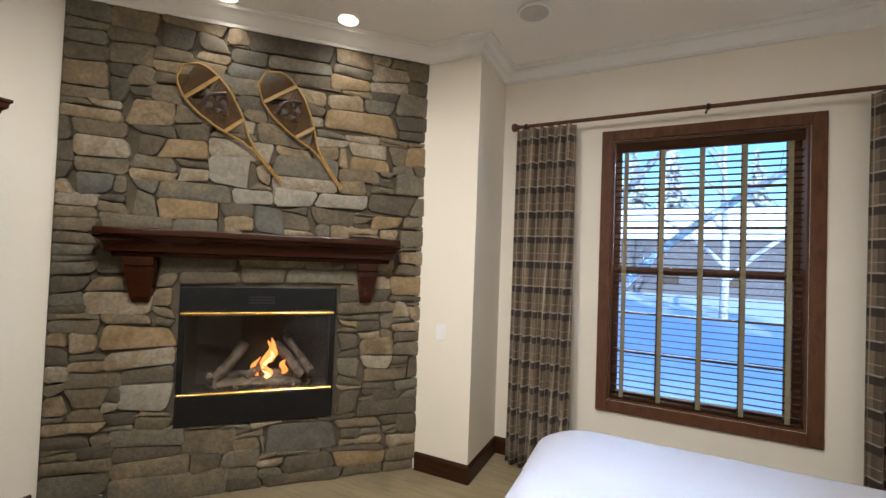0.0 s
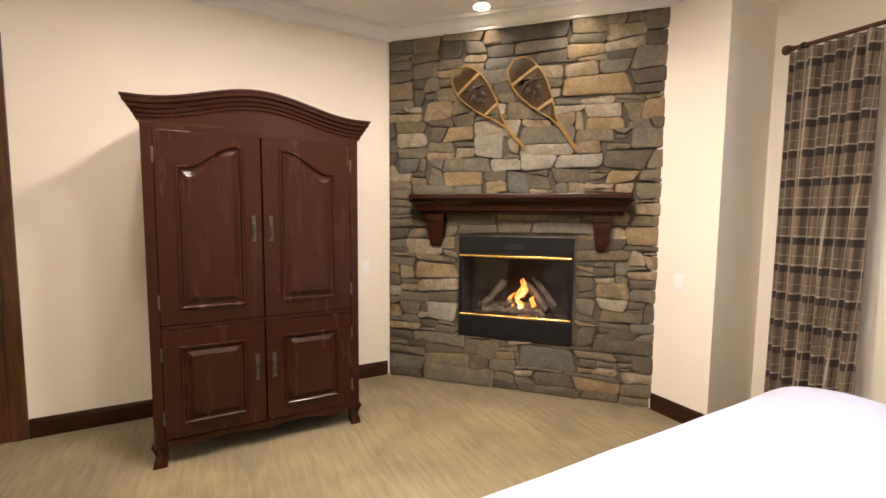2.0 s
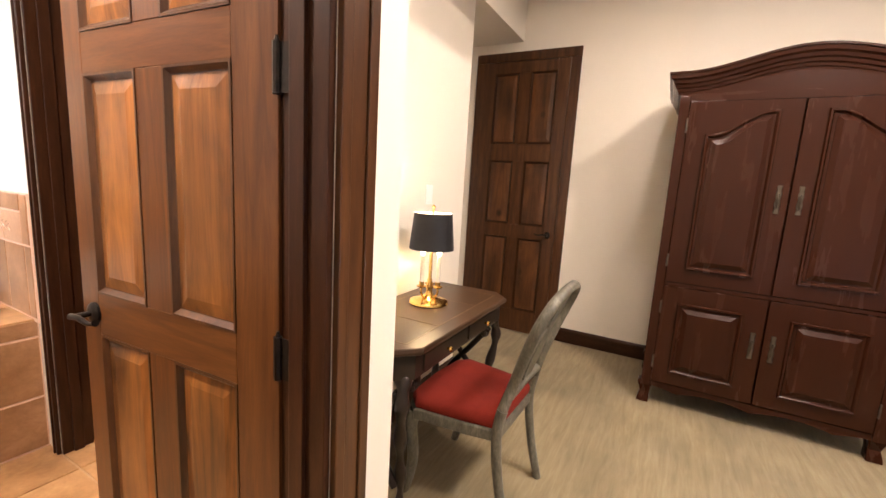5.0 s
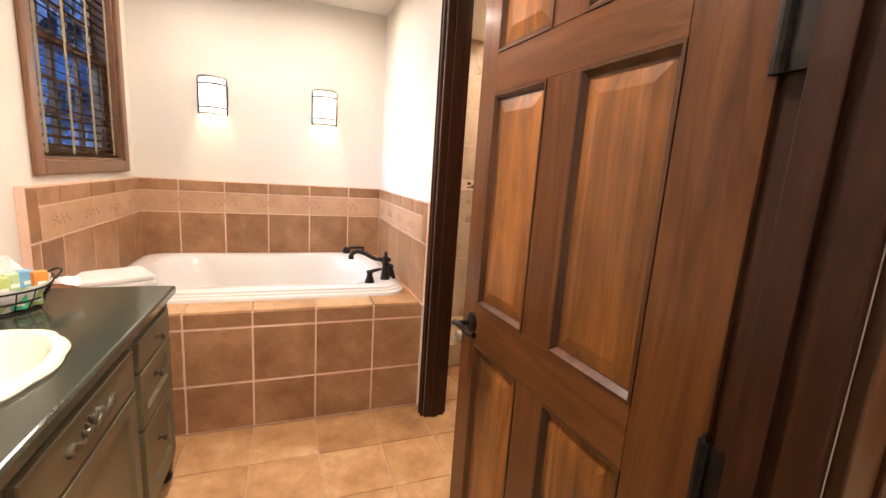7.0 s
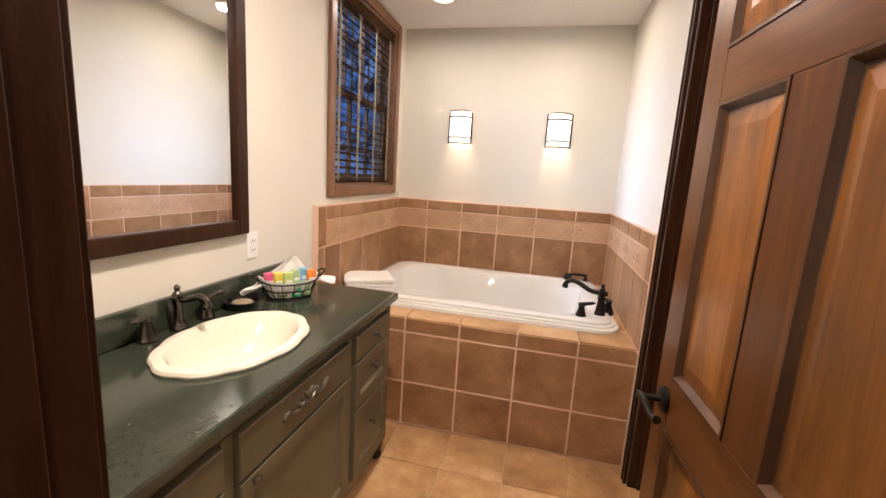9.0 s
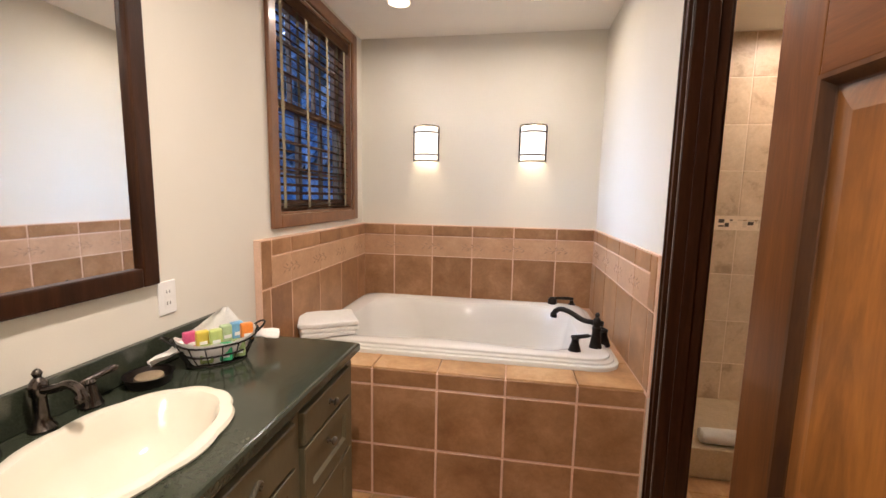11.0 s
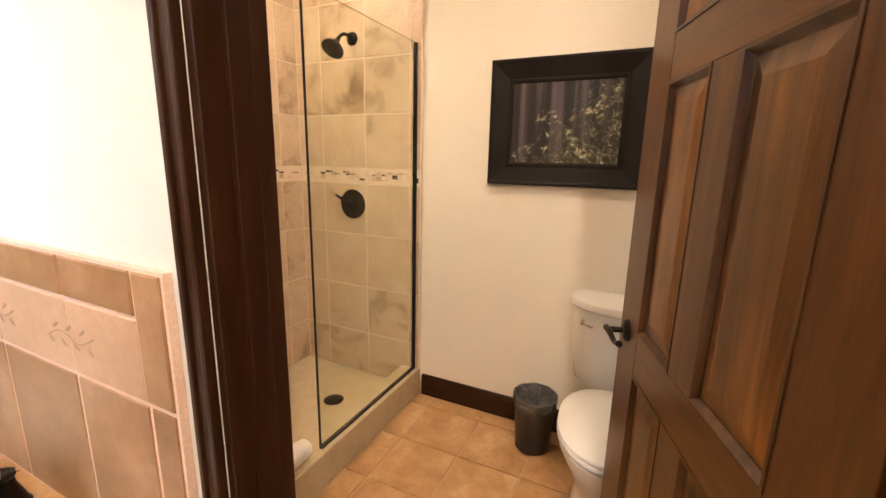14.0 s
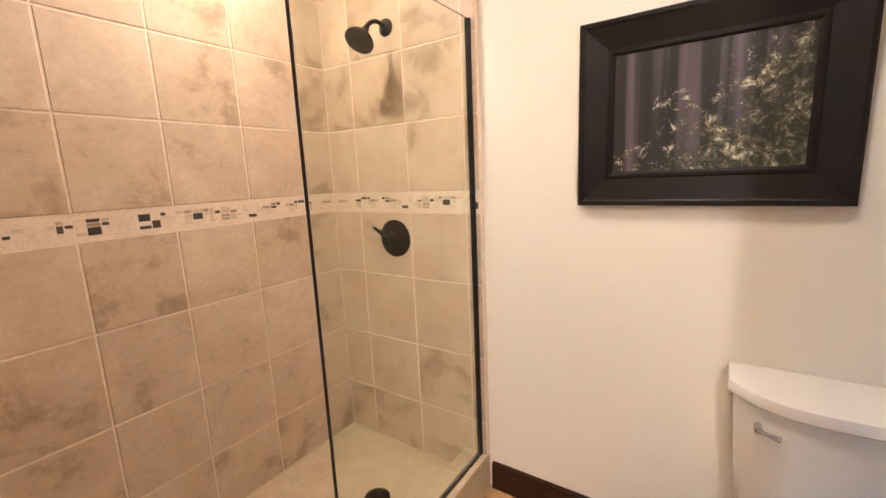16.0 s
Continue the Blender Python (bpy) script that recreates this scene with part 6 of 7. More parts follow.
def folded_towel(name, x, y, z, w, d, layers, rz, label):
    e = thing(name, x, y, z, label, "towel", rz=rz)
    for k in range(layers):
        bm = bmesh.new()
        h = 0.027
        base = rrect(-w / 2, w / 2, -d / 2, d / 2, 0.02, 0, 4)
        rings = []
        for zz, ins in ((0.0, 0.012), (0.004, 0.003), (h * 0.5, 0.0), (h - 0.004, 0.003), (h, 0.012), (h + 0.002, 0.06)):
            rings.append([(px * (1 - 2 * ins / w) + 0.022 * noise.noise((px * 7, py * 7, k)), py * (1 - 2 * ins / d) + 0.022 * noise.noise((px * 7, py * 7, k + 5)), k * h + zz + 0.010 * noise.noise((px * 8, py * 8, 1)) + 0.003 * noise.noise((px * 26, py * 26, k))) for px, py, _ in base])
        ring_mesh(bm, rings)
        part("fold", bm, towel_mat, e, smooth=True)


folded_towel("folded_towel", 1.478, -3.42, 0.706, 0.30, 0.25, 3, 30, "white folded towel on the tub rim")

# sconces
for sx in (1.150, 0.372):
    e = thing("wall_sconce", sx, -4.458, 1.835, "lit bronze framed half-round wall sconce", "wall sconce", "tub sconces")
    W, H, D = 0.092, 0.125, 0.085

    def arc(z, k=1.0, n=14):
        return [(W * k * math.cos(math.pi * i / n), D * k * math.sin(math.pi * i / n) + 0.012, z) for i in range(n + 1)]

    bm = bmesh.new()
    box(bm, -0.05, 0.05, 0.0, 0.012, -0.06, 0.06)
    part("backplate", bm, bronze, e, bevel=0.002)
    bm = bmesh.new()
    a0, a1 = arc(-H + 0.012, 0.95), arc(H - 0.012, 0.95)
    b0, b1 = arc(-H + 0.012, 0.91), arc(H - 0.012, 0.91)
    vs = [[bm.verts.new(p) for p in r] for r in (a0, a1, b1, b0)]
    for r0, r1 in ((0, 1), (1, 2), (2, 3), (3, 0)):
        for i in range(len(a0) - 1):
            bm.faces.new((vs[r0][i], vs[r0][i + 1], vs[r1][i + 1], vs[r1][i]))
    part("diffuser", bm, sconce_glow, e, "glowing white glass diffuser", smooth=True)
    for z in (-H, -H + 0.045, H - 0.045, H):
        bm = bmesh.new()
        tube(bm, arc(z), 0.0055, 6)
        part("hoop", bm, bronze, e)
    for s in (-1, 1):
        block("side_bar", s * W - 0.006, s * W + 0.006, 0.006, 0.020, -H, H, bronze, e, 0.001)
    # Added cap, unseen, keeps the bulb's light to the downward cone.
    bm = bmesh.new()
    prism = arc(H - 0.004, 0.94)
    ring_mesh(bm, [prism, arc(H, 0.94)])
    part("top_cap", bm, bronze, e)
    bulb("sconce_bulb", sx, -4.458 + 0.072, 1.835 + 0.092, 5.5, (1.0, 0.80, 0.50), 0.015)

# ---- vanity ----
vanity = thing("vanity_cabinet", 1.385, -2.08, 0, "olive painted bathroom vanity with drawers and carved front", "vanity")
VX, VY = -0.275, 0.762
for s in (-1, 1):
    block("end_panel", VX, 0.27, min(s * VY, s * (VY - 0.02)), max(s * VY, s * (VY - 0.02)), 0.10, 0.828, olive, vanity, 0.002)
block("back_panel", 0.255, 0.27, -VY + 0.02, VY - 0.02, 0.10, 0.828, olive, vanity, 0)
block("floor_panel", VX + 0.02, 0.255, -VY + 0.02, VY - 0.02, 0.10, 0.118, olive, vanity, 0)
for y0, y1, z0, z1 in ((-VY, VY, 0.80, 0.828), (-VY, VY, 0.10, 0.15), (-VY, -VY + 0.045, 0.15, 0.80), (VY - 0.045, VY, 0.15, 0.80), (-0.345, -0.305, 0.15, 0.80), (0.305, 0.345, 0.15, 0.80)):
    block("face_frame", VX - 0.004, VX + 0.016, y0, y1, z0, z1, olive, vanity, 0.003)
for lx in (VX + 0.03, 0.22):
    for s in (-1, 1):
        bm = bmesh.new()
        lathe(bm, [(0.014, 0.0), (0.026, 0.012), (0.030, 0.03), (0.022, 0.05), (0.028, 0.06), (0.034, 0.09), (0.034, 0.10)], lx, s * (VY - 0.04), 0, seg=14)
        part("foot", bm, bronze, vanity, smooth=True)


def knob(parent, x, y, z):
    bm = bmesh.new()
    lathe(bm, [(0.011, 0.0), (0.011, 0.003), (0.005, 0.006), (0.005, 0.014), (0.014, 0.020), (0.015, 0.026), (0.009, 0.032), (0.001, 0.033)], seg=14)
    bmesh.ops.rotate(bm, verts=bm.verts, cent=(0, 0, 0), matrix=Euler((0, radians(-90), 0)).to_matrix())
    bmesh.ops.translate(bm, verts=bm.verts, vec=(x, y, z))
    part("knob", bm, pewter, parent, "aged pewter knob", smooth=True)


def front(name, y0, y1, z0, z1, knobs, recess=True):
    xf = VX - 0.006

    def rect(i, d):
        return [(xf - d, y0 + i, z0 + i), (xf - d, y1 - i, z0 + i), (xf - d, y1 - i, z1 - i), (xf - d, y0 + i, z1 - i)]

    bm = bmesh.new()
    if recess:
        k = min(0.05, (z1 - z0) * 0.24)
        rr = [rect(0, -0.012), rect(0, 0.011), rect(0.003, 0.014), rect(k, 0.014), rect(k + 0.006, 0.009), rect(k + 0.010, 0.004), rect(k + 0.012, 0.004)]
    else:
        rr = [rect(0, -0.012), rect(0, 0.011), rect(0.004, 0.014), rect(0.008, 0.014)]
    ring_mesh(bm, rr)
    d = part(name, bm, olive, vanity)
    for ky, kz in knobs:
        knob(d, xf - (0.014 if not recess else 0.004), ky, kz)
    return d


for s in (-1, 1):
    lo, hi = sorted((s * 0.352, s * 0.712))
    km = (lo + hi) / 2
    front("drawer", lo, hi, 0.690, 0.795, [(km, 0.745)], False)
    front("drawer", lo, hi, 0.480, 0.680, [(km, 0.600)])
    front("drawer", lo, hi, 0.160, 0.470, [(km, 0.335)])
false_front = front("drawer_front", -0.300, 0.300, 0.665, 0.795, [], False)
front("door", -0.300, 0.300, 0.160, 0.655, [(0.255, 0.640)])
# carved scroll on the false drawer
bm = bmesh.new()
xc = VX - 0.023
for s in (-1, 1):
    tube(bm, curve_pts([(xc, 0, 0.715), (xc - 0.004, s * 0.03, 0.735), (xc, s * 0.055, 0.72), (xc - 0.004, s * 0.085, 0.728), (xc, s * 0.11, 0.742), (xc, s * 0.125, 0.732), (xc, s * 0.115, 0.724)], 5), 0.0080, 8)
    for k in range(3):
        bmesh.ops.create_icosphere(bm, subdivisions=2, radius=0.016, matrix=Matrix.Translation((xc, s * (0.012 + 0.018 * k), 0.748 - 0.009 * k)) @ Euler((radians(s * -30), 0, 0)).to_matrix().to_4x4() @ Matrix.Diagonal((0.5, 0.45, 1.25, 1)))
bmesh.ops.create_icosphere(bm, subdivisions=2, radius=0.014, matrix=Matrix.Translation((xc, 0, 0.735)) @ Matrix.Diagonal((0.6, 0.6, 1.7, 1)))
part("carving", bm, olive_glaze, false_front, "carved scroll ornament", smooth=True)

# countertop with a hole for the basin
top = thing("countertop", 1.3685, -2.08, 0.83, "dark green-black polished granite countertop", "countertop")
SKX, SKY, HX, HY = -0.0135, -0.02, 0.165, 0.238


def rect_at(a, x0, x1, y0, y1):
    """Where a ray from the basin's middle leaves the slab."""
    dx, dy = math.cos(a), math.sin(a)
    ks = []
    if abs(dx) > 1e-9:
        ks.append(((x1 if dx > 0 else x0) - SKX) / dx)
    if abs(dy) > 1e-9:
        ks.append(((y1 if dy > 0 else y0) - SKY) / dy)
    k = min(ks)
    return SKX + dx * k, SKY + dy * k


X0, X1, Y0, Y1 = -0.2915, 0.2905, -0.784, 0.784
angs = sorted({*[2 * math.pi * i / 72 for i in range(72)], *[math.atan2(y - SKY, x - SKX) % (2 * math.pi) for x in (X0, X1) for y in (Y0, Y1)]})


def slab(ins, z):
    return [(*rect_at(a, X0 + ins, X1 - ins * 0, Y0 + ins, Y1 - ins), z) for a in angs]


def hole(z):
    return [(SKX + HX * math.cos(a), SKY + HY * math.sin(a), z) for a in angs]


bm = bmesh.new()
ring_mesh(bm, [hole(0.0), slab(0.006, 0.0), slab(0.0, 0.006), slab(0.0, 0.030), slab(0.004, 0.038), slab(0.010, 0.040), hole(0.040), hole(0.0)], cap0=False, cap1=False)
part("slab", bm, black_granite, top)
bm = bmesh.new()
box(bm, 0.268, 0.2905, -0.735, 0.784, 0.0405, 0.145)
part("backsplash", bm, black_granite, top, bevel=0.003)

sink = thing("sink_basin", 1.355, -2.10, 0.87, "cream scalloped drop-in sink basin", "sink")
bm = bmesh.new()
seg = 96


def shell_ring(kx, ky, z, sc):
    return [((kx + 0.6 * sc * (abs(math.sin(a * 5.5)) ** 0.7 - 0.5)) * math.cos(a), (ky + 0.6 * sc * (abs(math.sin(a * 5.5)) ** 0.7 - 0.5)) * math.sin(a), z) for a in [2 * math.pi * i / seg for i in range(seg)]]


ring_mesh(bm, [shell_ring(0.192, 0.268, 0.001, 0.014), shell_ring(0.195, 0.271, 0.008, 0.015), shell_ring(0.190, 0.266, 0.016, 0.014), shell_ring(0.176, 0.252, 0.020, 0.010), shell_ring(0.162, 0.236, 0.017, 0.006), shell_ring(0.152, 0.225, 0.004, 0.003),
               shell_ring(0.140, 0.205, -0.045, 0.001), shell_ring(0.112, 0.165, -0.095, 0), shell_ring(0.070, 0.10, -0.125, 0), shell_ring(0.024, 0.024, -0.132, 0)], cap0=False)
part("bowl", bm, cream_porcelain, sink, smooth=True)
bm = bmesh.new()
lathe(bm, [(0.001, -0.128), (0.018, -0.128), (0.024, -0.130), (0.024, -0.134)], seg=18)
part("drain", bm, bronze, sink, smooth=True)

faucet = thing("sink_faucet", 1.605, -2.115, 0.87, "polished dark bronze two-handle sink faucet", "faucet")
bm = bmesh.new()
lathe(bm, [(0.027, 0), (0.029, 0.006), (0.022, 0.014), (0.016, 0.03), (0.014, 0.085), (0.019, 0.092), (0.019, 0.118), (0.013, 0.128), (0.007, 0.134), (0.011, 0.144), (0.007, 0.152), (0.001, 0.156)], seg=20)
part("body", bm, sink_metal, faucet, smooth=True)
bm = bmesh.new()
sp = curve_pts([(0.02, 0, 0.108), (-0.02, 0, 0.104), (-0.055, 0, 0.112), (-0.090, 0, 0.124), (-0.118, 0, 0.112), (-0.124, 0, 0.085)], 6)
tube(bm, sp, [0.011 + (0.004 if i > len(sp) - 5 else 0) for i in range(len(sp))], 12)
part("spout", bm, sink_metal, faucet, smooth=True)
for sd in (-1, 1):
    bm = bmesh.new()
    bell(bm, 0.0, sd * 0.118, 0.0, 0.028, 0.062)
    h = part("handle_base", bm, sink_metal, faucet, smooth=True)
    bm = bmesh.new()
    tube(bm, [(0.006, sd * 0.096, 0.070), (0.0, sd * 0.118, 0.074), (-0.010, sd * 0.150, 0.082), (-0.016, sd * 0.178, 0.086), (-0.018, sd * 0.188, 0.086)], [0.006, 0.010, 0.009, 0.010, 0.004], 10)
    part("lever", bm, sink_metal, h, smooth=True)

dish = thing("soap_dish", 1.566, -2.380, 0.87, "dark bronze round soap dish on the counter", "soap dish")
bm = bmesh.new()
lathe(bm, [(0.001, 0.0), (0.052, 0.0), (0.058, 0.006), (0.064, 0.030), (0.068, 0.034), (0.062, 0.033), (0.054, 0.016), (0.001, 0.012)], seg=28)
part("bowl", bm, bronze, dish, smooth=True)
soap = thing("soap_bar", 1.566, -2.380, 0.8822, "round tan soap bar in the bronze dish", "soap")
bm = bmesh.new()
lathe(bm, [(0.001, 0.0), (0.034, 0.0), (0.040, 0.006), (0.038, 0.014), (0.028, 0.018), (0.001, 0.019)], seg=24)
part("bar", bm, soap_mat, soap, smooth=True)

# boat-shaped wire basket, its long side turned to the door
BKX, BKY, BKR, BKS = 1.488, -2.578, -40, 1.14
basket = thing("toiletry_basket", BKX, BKY, 0.87, "dark wire boat basket lined with white cloth on the counter", "basket", rz=BKR)
basket.scale = (BKS, BKS, BKS)


def boat(k, z, n=32):
    """A long oval whose ends rise."""
    return [(k * 0.072 * math.cos(a), k * 0.118 * math.sin(a), z + 0.022 * k * abs(math.sin(a)) ** 5 * (z > 0.02)) for a in [2 * math.pi * i / n for i in range(n + 1)]]


for z, k in ((0.004, 0.68), (0.036, 0.88), (0.066, 1.0)):
    bm = bmesh.new()
    tube(bm, boat(k, z), 0.0030, 6)
    part("wire_hoop", bm, wire, basket)
for i in range(0, 32, 2):
    bm = bmesh.new()
    tube(bm, [boat(k, z)[i] for z, k in ((0.004, 0.68), (0.036, 0.88), (0.066, 1.0))], 0.0018, 5)
    part("wire_rib", bm, wire, basket)
for sd in (-1, 1):
    bm = bmesh.new()
    tube(bm, curve_pts([(-0.03, sd * 0.110, 0.080), (-0.020, sd * 0.132, 0.096), (0, sd * 0.140, 0.100), (0.020, sd * 0.132, 0.096), (0.03, sd * 0.110, 0.080)], 6), 0.0032, 8)
    part("handle", bm, wire, basket)
bm = bmesh.new()
rings = []
for k, z in ((0.62, 0.008), (0.80, 0.034), (0.93, 0.062), (0.97, 0.074)):
    rings.append([(x * 0.97, y * 0.97, zz + 0.006 * noise.noise((x * 30, y * 30, k))) for x, y, zz in boat(k, z, 48)[:-1]])
ring_mesh(bm, rings, cap1=False)
part("cloth_liner", bm, towel_mat, basket, "white cloth liner", smooth=True)


def napkin_fold(pts, rows, cols):
    """A slightly puckered cloth sheet between four corners, with thickness."""
    a, b, c, d = [Vector(q) for q in pts]
    nrm = (b - a).cross(d - a).normalized()
    bm = bmesh.new()
    for off in (0.0, 0.0025):
        g = []
        for i in range(rows + 1):
            f = i / rows
            row = []
            for j in range(cols + 1):
                q = (a.lerp(d, f)).lerp(b.lerp(c, f), j / cols)
                row.append(bm.verts.new(q + nrm * (off + 0.008 * math.sin(j / cols * 9 + f * 2) * f + 0.006 * noise.noise(q * 35))))
            g.append(row)
        for r0, r1 in zip(g, g[1:]):
            for j in range(cols):
                bm.faces.new((r0[j], r0[j + 1], r1[j + 1], r1[j]))
    return bm


for pts, lab in ((((0.048, 0.105, 0.060), (0.055, -0.105, 0.060), (0.062, -0.050, 0.148), (0.060, -0.028, 0.150)), "tall folded napkin corner"),
                 (((0.040, 0.085, 0.074), (-0.045, 0.085, 0.072), (-0.030, 0.168, 0.040), (0.0, 0.176, 0.036)), "drooping napkin corner"),
                 (((-0.045, -0.085, 0.072), (0.045, -0.085, 0.074), (0.0, -0.186, 0.058), (-0.028, -0.176, 0.050)), "drooping napkin corner")):
    part("napkin", napkin_fold(pts, 8, 14), towel_mat, basket, lab, smooth=True)
PACKS = (("pink", (0.66, 0.10, 0.24), 0.030, 0.066, 0.044), ("yellow", (0.72, 0.58, 0.08), 0.018, 0.036, 0.044), ("lime", (0.52, 0.62, 0.20), -0.010, 0.004, 0.050),
         ("pale_green", (0.46, 0.60, 0.34), 0.014, -0.030, 0.052), ("blue", (0.20, 0.46, 0.72), 0.014, -0.060, 0.056), ("orange", (0.80, 0.26, 0.04), -0.006, -0.084, 0.052),
         ("olive_green", (0.26, 0.34, 0.10), -0.040, 0.036, 0.016), ("emerald", (0.05, 0.46, 0.20), -0.046, -0.014, 0.014), ("moss_green", (0.30, 0.40, 0.16), -0.038, -0.052, 0.016))
ca, sa = math.cos(radians(BKR)), math.sin(radians(BKR))
for cn, col, px, py, pz in PACKS:
    m = surface(cn + "_wrapper", [(0.3, tuple(c * 0.85 for c in col)), (0.7, col)], 0.35, scale=12, fine=60, bump=0.1)
    pkt = thing("toiletry_packet", BKX + BKS * (px * ca - py * sa), BKY + BKS * (px * sa + py * ca), 0.87 + BKS * pz, cn.replace("_", " ") + " wrapped toiletry packet in the basket", "toiletry", "toiletries", rz=BKR + 40 * px * 10)
    bm = bmesh.new()
    box(bm, -0.014, 0.014, -0.020, 0.020, 0.0, 0.060)
    part("wrapper", bm, m, pkt, bevel=0.005)
    block("label_bar", -0.0153, -0.0143, -0.012, 0.012, 0.014, 0.026, plastic_white, pkt, 0)

# mirror
mir = thing("wall_mirror", 1.66, -2.08, 1.72, "large mirror in a dark wooden frame above the vanity", "mirror")
my, mz = 0.43, 0.57
for y0, y1, z0, z1 in ((-my, -my + 0.06, -mz, mz), (my - 0.06, my, -mz, mz), (-my + 0.06, my - 0.06, -mz, -mz + 0.06), (-my + 0.06, my - 0.06, mz - 0.06, mz)):
    bm = bmesh.new()
    box(bm, -0.032, -0.001, y0, y1, z0, z1)
    part("frame", bm, dark_wood, mir, bevel=0.006)
block("mirror_glass", -0.012, -0.006, -my + 0.055, my - 0.055, -mz + 0.055, mz - 0.055, mirror_mat, mir, 0)

# ---- toilet room ----
toilet = thing("toilet", -1.785, -2.48, 0, "white two-piece toilet with closed lid", "toilet")


def oval(cx, rx_b, rx_f, ry, z, n=40):
    pts = []
    for i in range(n):
        a = 2 * math.pi * i / n
        c, s = math.cos(a), math.sin(a)
        rx = rx_f if c > 0 else rx_b
        pts.append((cx + rx * (abs(c) ** 0.85) * math.copysign(1, c), ry * s, z))
    return pts


bm = bmesh.new()
ring_mesh(bm, [oval(0.40, 0.24, 0.20, 0.115, 0.0), oval(0.40, 0.24, 0.205, 0.118, 0.02), oval(0.40, 0.23, 0.19, 0.105, 0.10), oval(0.42, 0.22, 0.20, 0.110, 0.19), oval(0.44, 0.24, 0.26, 0.150, 0.29), oval(0.45, 0.25, 0.29, 0.180, 0.365), oval(0.45, 0.25, 0.295, 0.185, 0.388), oval(0.45, 0.24, 0.285, 0.175, 0.394)])
part("bowl", bm, porcelain, toilet, smooth=True)
bm = bmesh.new()
ring_mesh(bm, [oval(0.46, 0.225, 0.285, 0.183, 0.396), oval(0.46, 0.23, 0.290, 0.187, 0.402), oval(0.46, 0.23, 0.290, 0.187, 0.412), oval(0.46, 0.226, 0.286, 0.183, 0.417)])
part("seat", bm, porcelain, toilet, smooth=True)
bm = bmesh.new()
ring_mesh(bm, [oval(0.46, 0.225, 0.284, 0.182, 0.4185), oval(0.46, 0.229, 0.288, 0.186, 0.424), oval(0.46, 0.228, 0.287, 0.185, 0.432), oval(0.46, 0.21, 0.26, 0.165, 0.440), oval(0.46, 0.1, 0.12, 0.08, 0.443)])
part("lid", bm, porcelain, toilet, "closed white lid", smooth=True)


def tank_ring(k, z, bow=0.03):
    out = []
    for i in range(15):
        f = -1 + 2 * i / 14
        out.append(((0.125 + 0.100 * (1 - abs(f) ** 3.0)) * k, f * 0.215 * k, z))
    out += [(0.004, 0.215 * k, z), (0.004, -0.215 * k, z)]
    return out


bm = bmesh.new()
ring_mesh(bm, [tank_ring(0.82, 0.40), tank_ring(0.87, 0.43), tank_ring(0.93, 0.55), tank_ring(0.985, 0.74), tank_ring(0.985, 0.765)])
part("tank", bm, porcelain, toilet, smooth=True)
bm = bmesh.new()
ring_mesh(bm, [tank_ring(1.0, 0.766), tank_ring(1.05, 0.776), tank_ring(1.06, 0.792), tank_ring(1.04, 0.806), tank_ring(0.95, 0.811)])
part("tank_lid", bm, porcelain, toilet, smooth=True)
bm = bmesh.new()
tube(bm, [(0.185, -0.155, 0.715), (0.215, -0.155, 0.715)], 0.010, 10)
tube(bm, [(0.212, -0.160, 0.716), (0.222, -0.135, 0.713), (0.226, -0.108, 0.709)], [0.006, 0.006, 0.008], 8)
part("flush_lever", bm, chrome, toilet, "chrome flush lever", smooth=True)

can = thing("waste_bin", -1.615, -2.825, 0, "small black waste bin with clear bag liner", "waste bin")
bm = bmesh.new()
sg = 30
ring_mesh(bm, [[(r * math.cos(6.28319 * i / sg), r * math.sin(6.28319 * i / sg), z) for i in range(sg)] for r, z in ((0.078, 0.0), (0.086, 0.008), (0.084, 0.02), (0.102, 0.275), (0.106, 0.280), (0.100, 0.279), (0.080, 0.02))])
part("bin", bm, plastic_black, can, smooth=True)
bm = bmesh.new()
rings = []
for r, z, w in ((0.1050, 0.238, 0.0015), (0.108, 0.25, 0.003), (0.110, 0.288, 0.005), (0.100, 0.292, 0.008), (0.088, 0.26, 0.012), (0.060, 0.225, 0.015), (0.02, 0.215, 0.01)):
    rings.append([((r + w * noise.noise((math.cos(a) * 3, math.sin(a) * 3, z * 20))) * math.cos(a), (r + w * noise.noise((math.cos(a) * 3, math.sin(a) * 3, z * 20))) * math.sin(a), z + w * 1.5 * noise.noise((math.cos(a) * 4, math.sin(a) * 4, z * 9))) for a in [6.28319 * i / 44 for i in range(44)]])
ring_mesh(bm, rings, cap0=False)
part("bag_liner", bm, bag_mat, can, "crumpled clear bag liner", smooth=True)


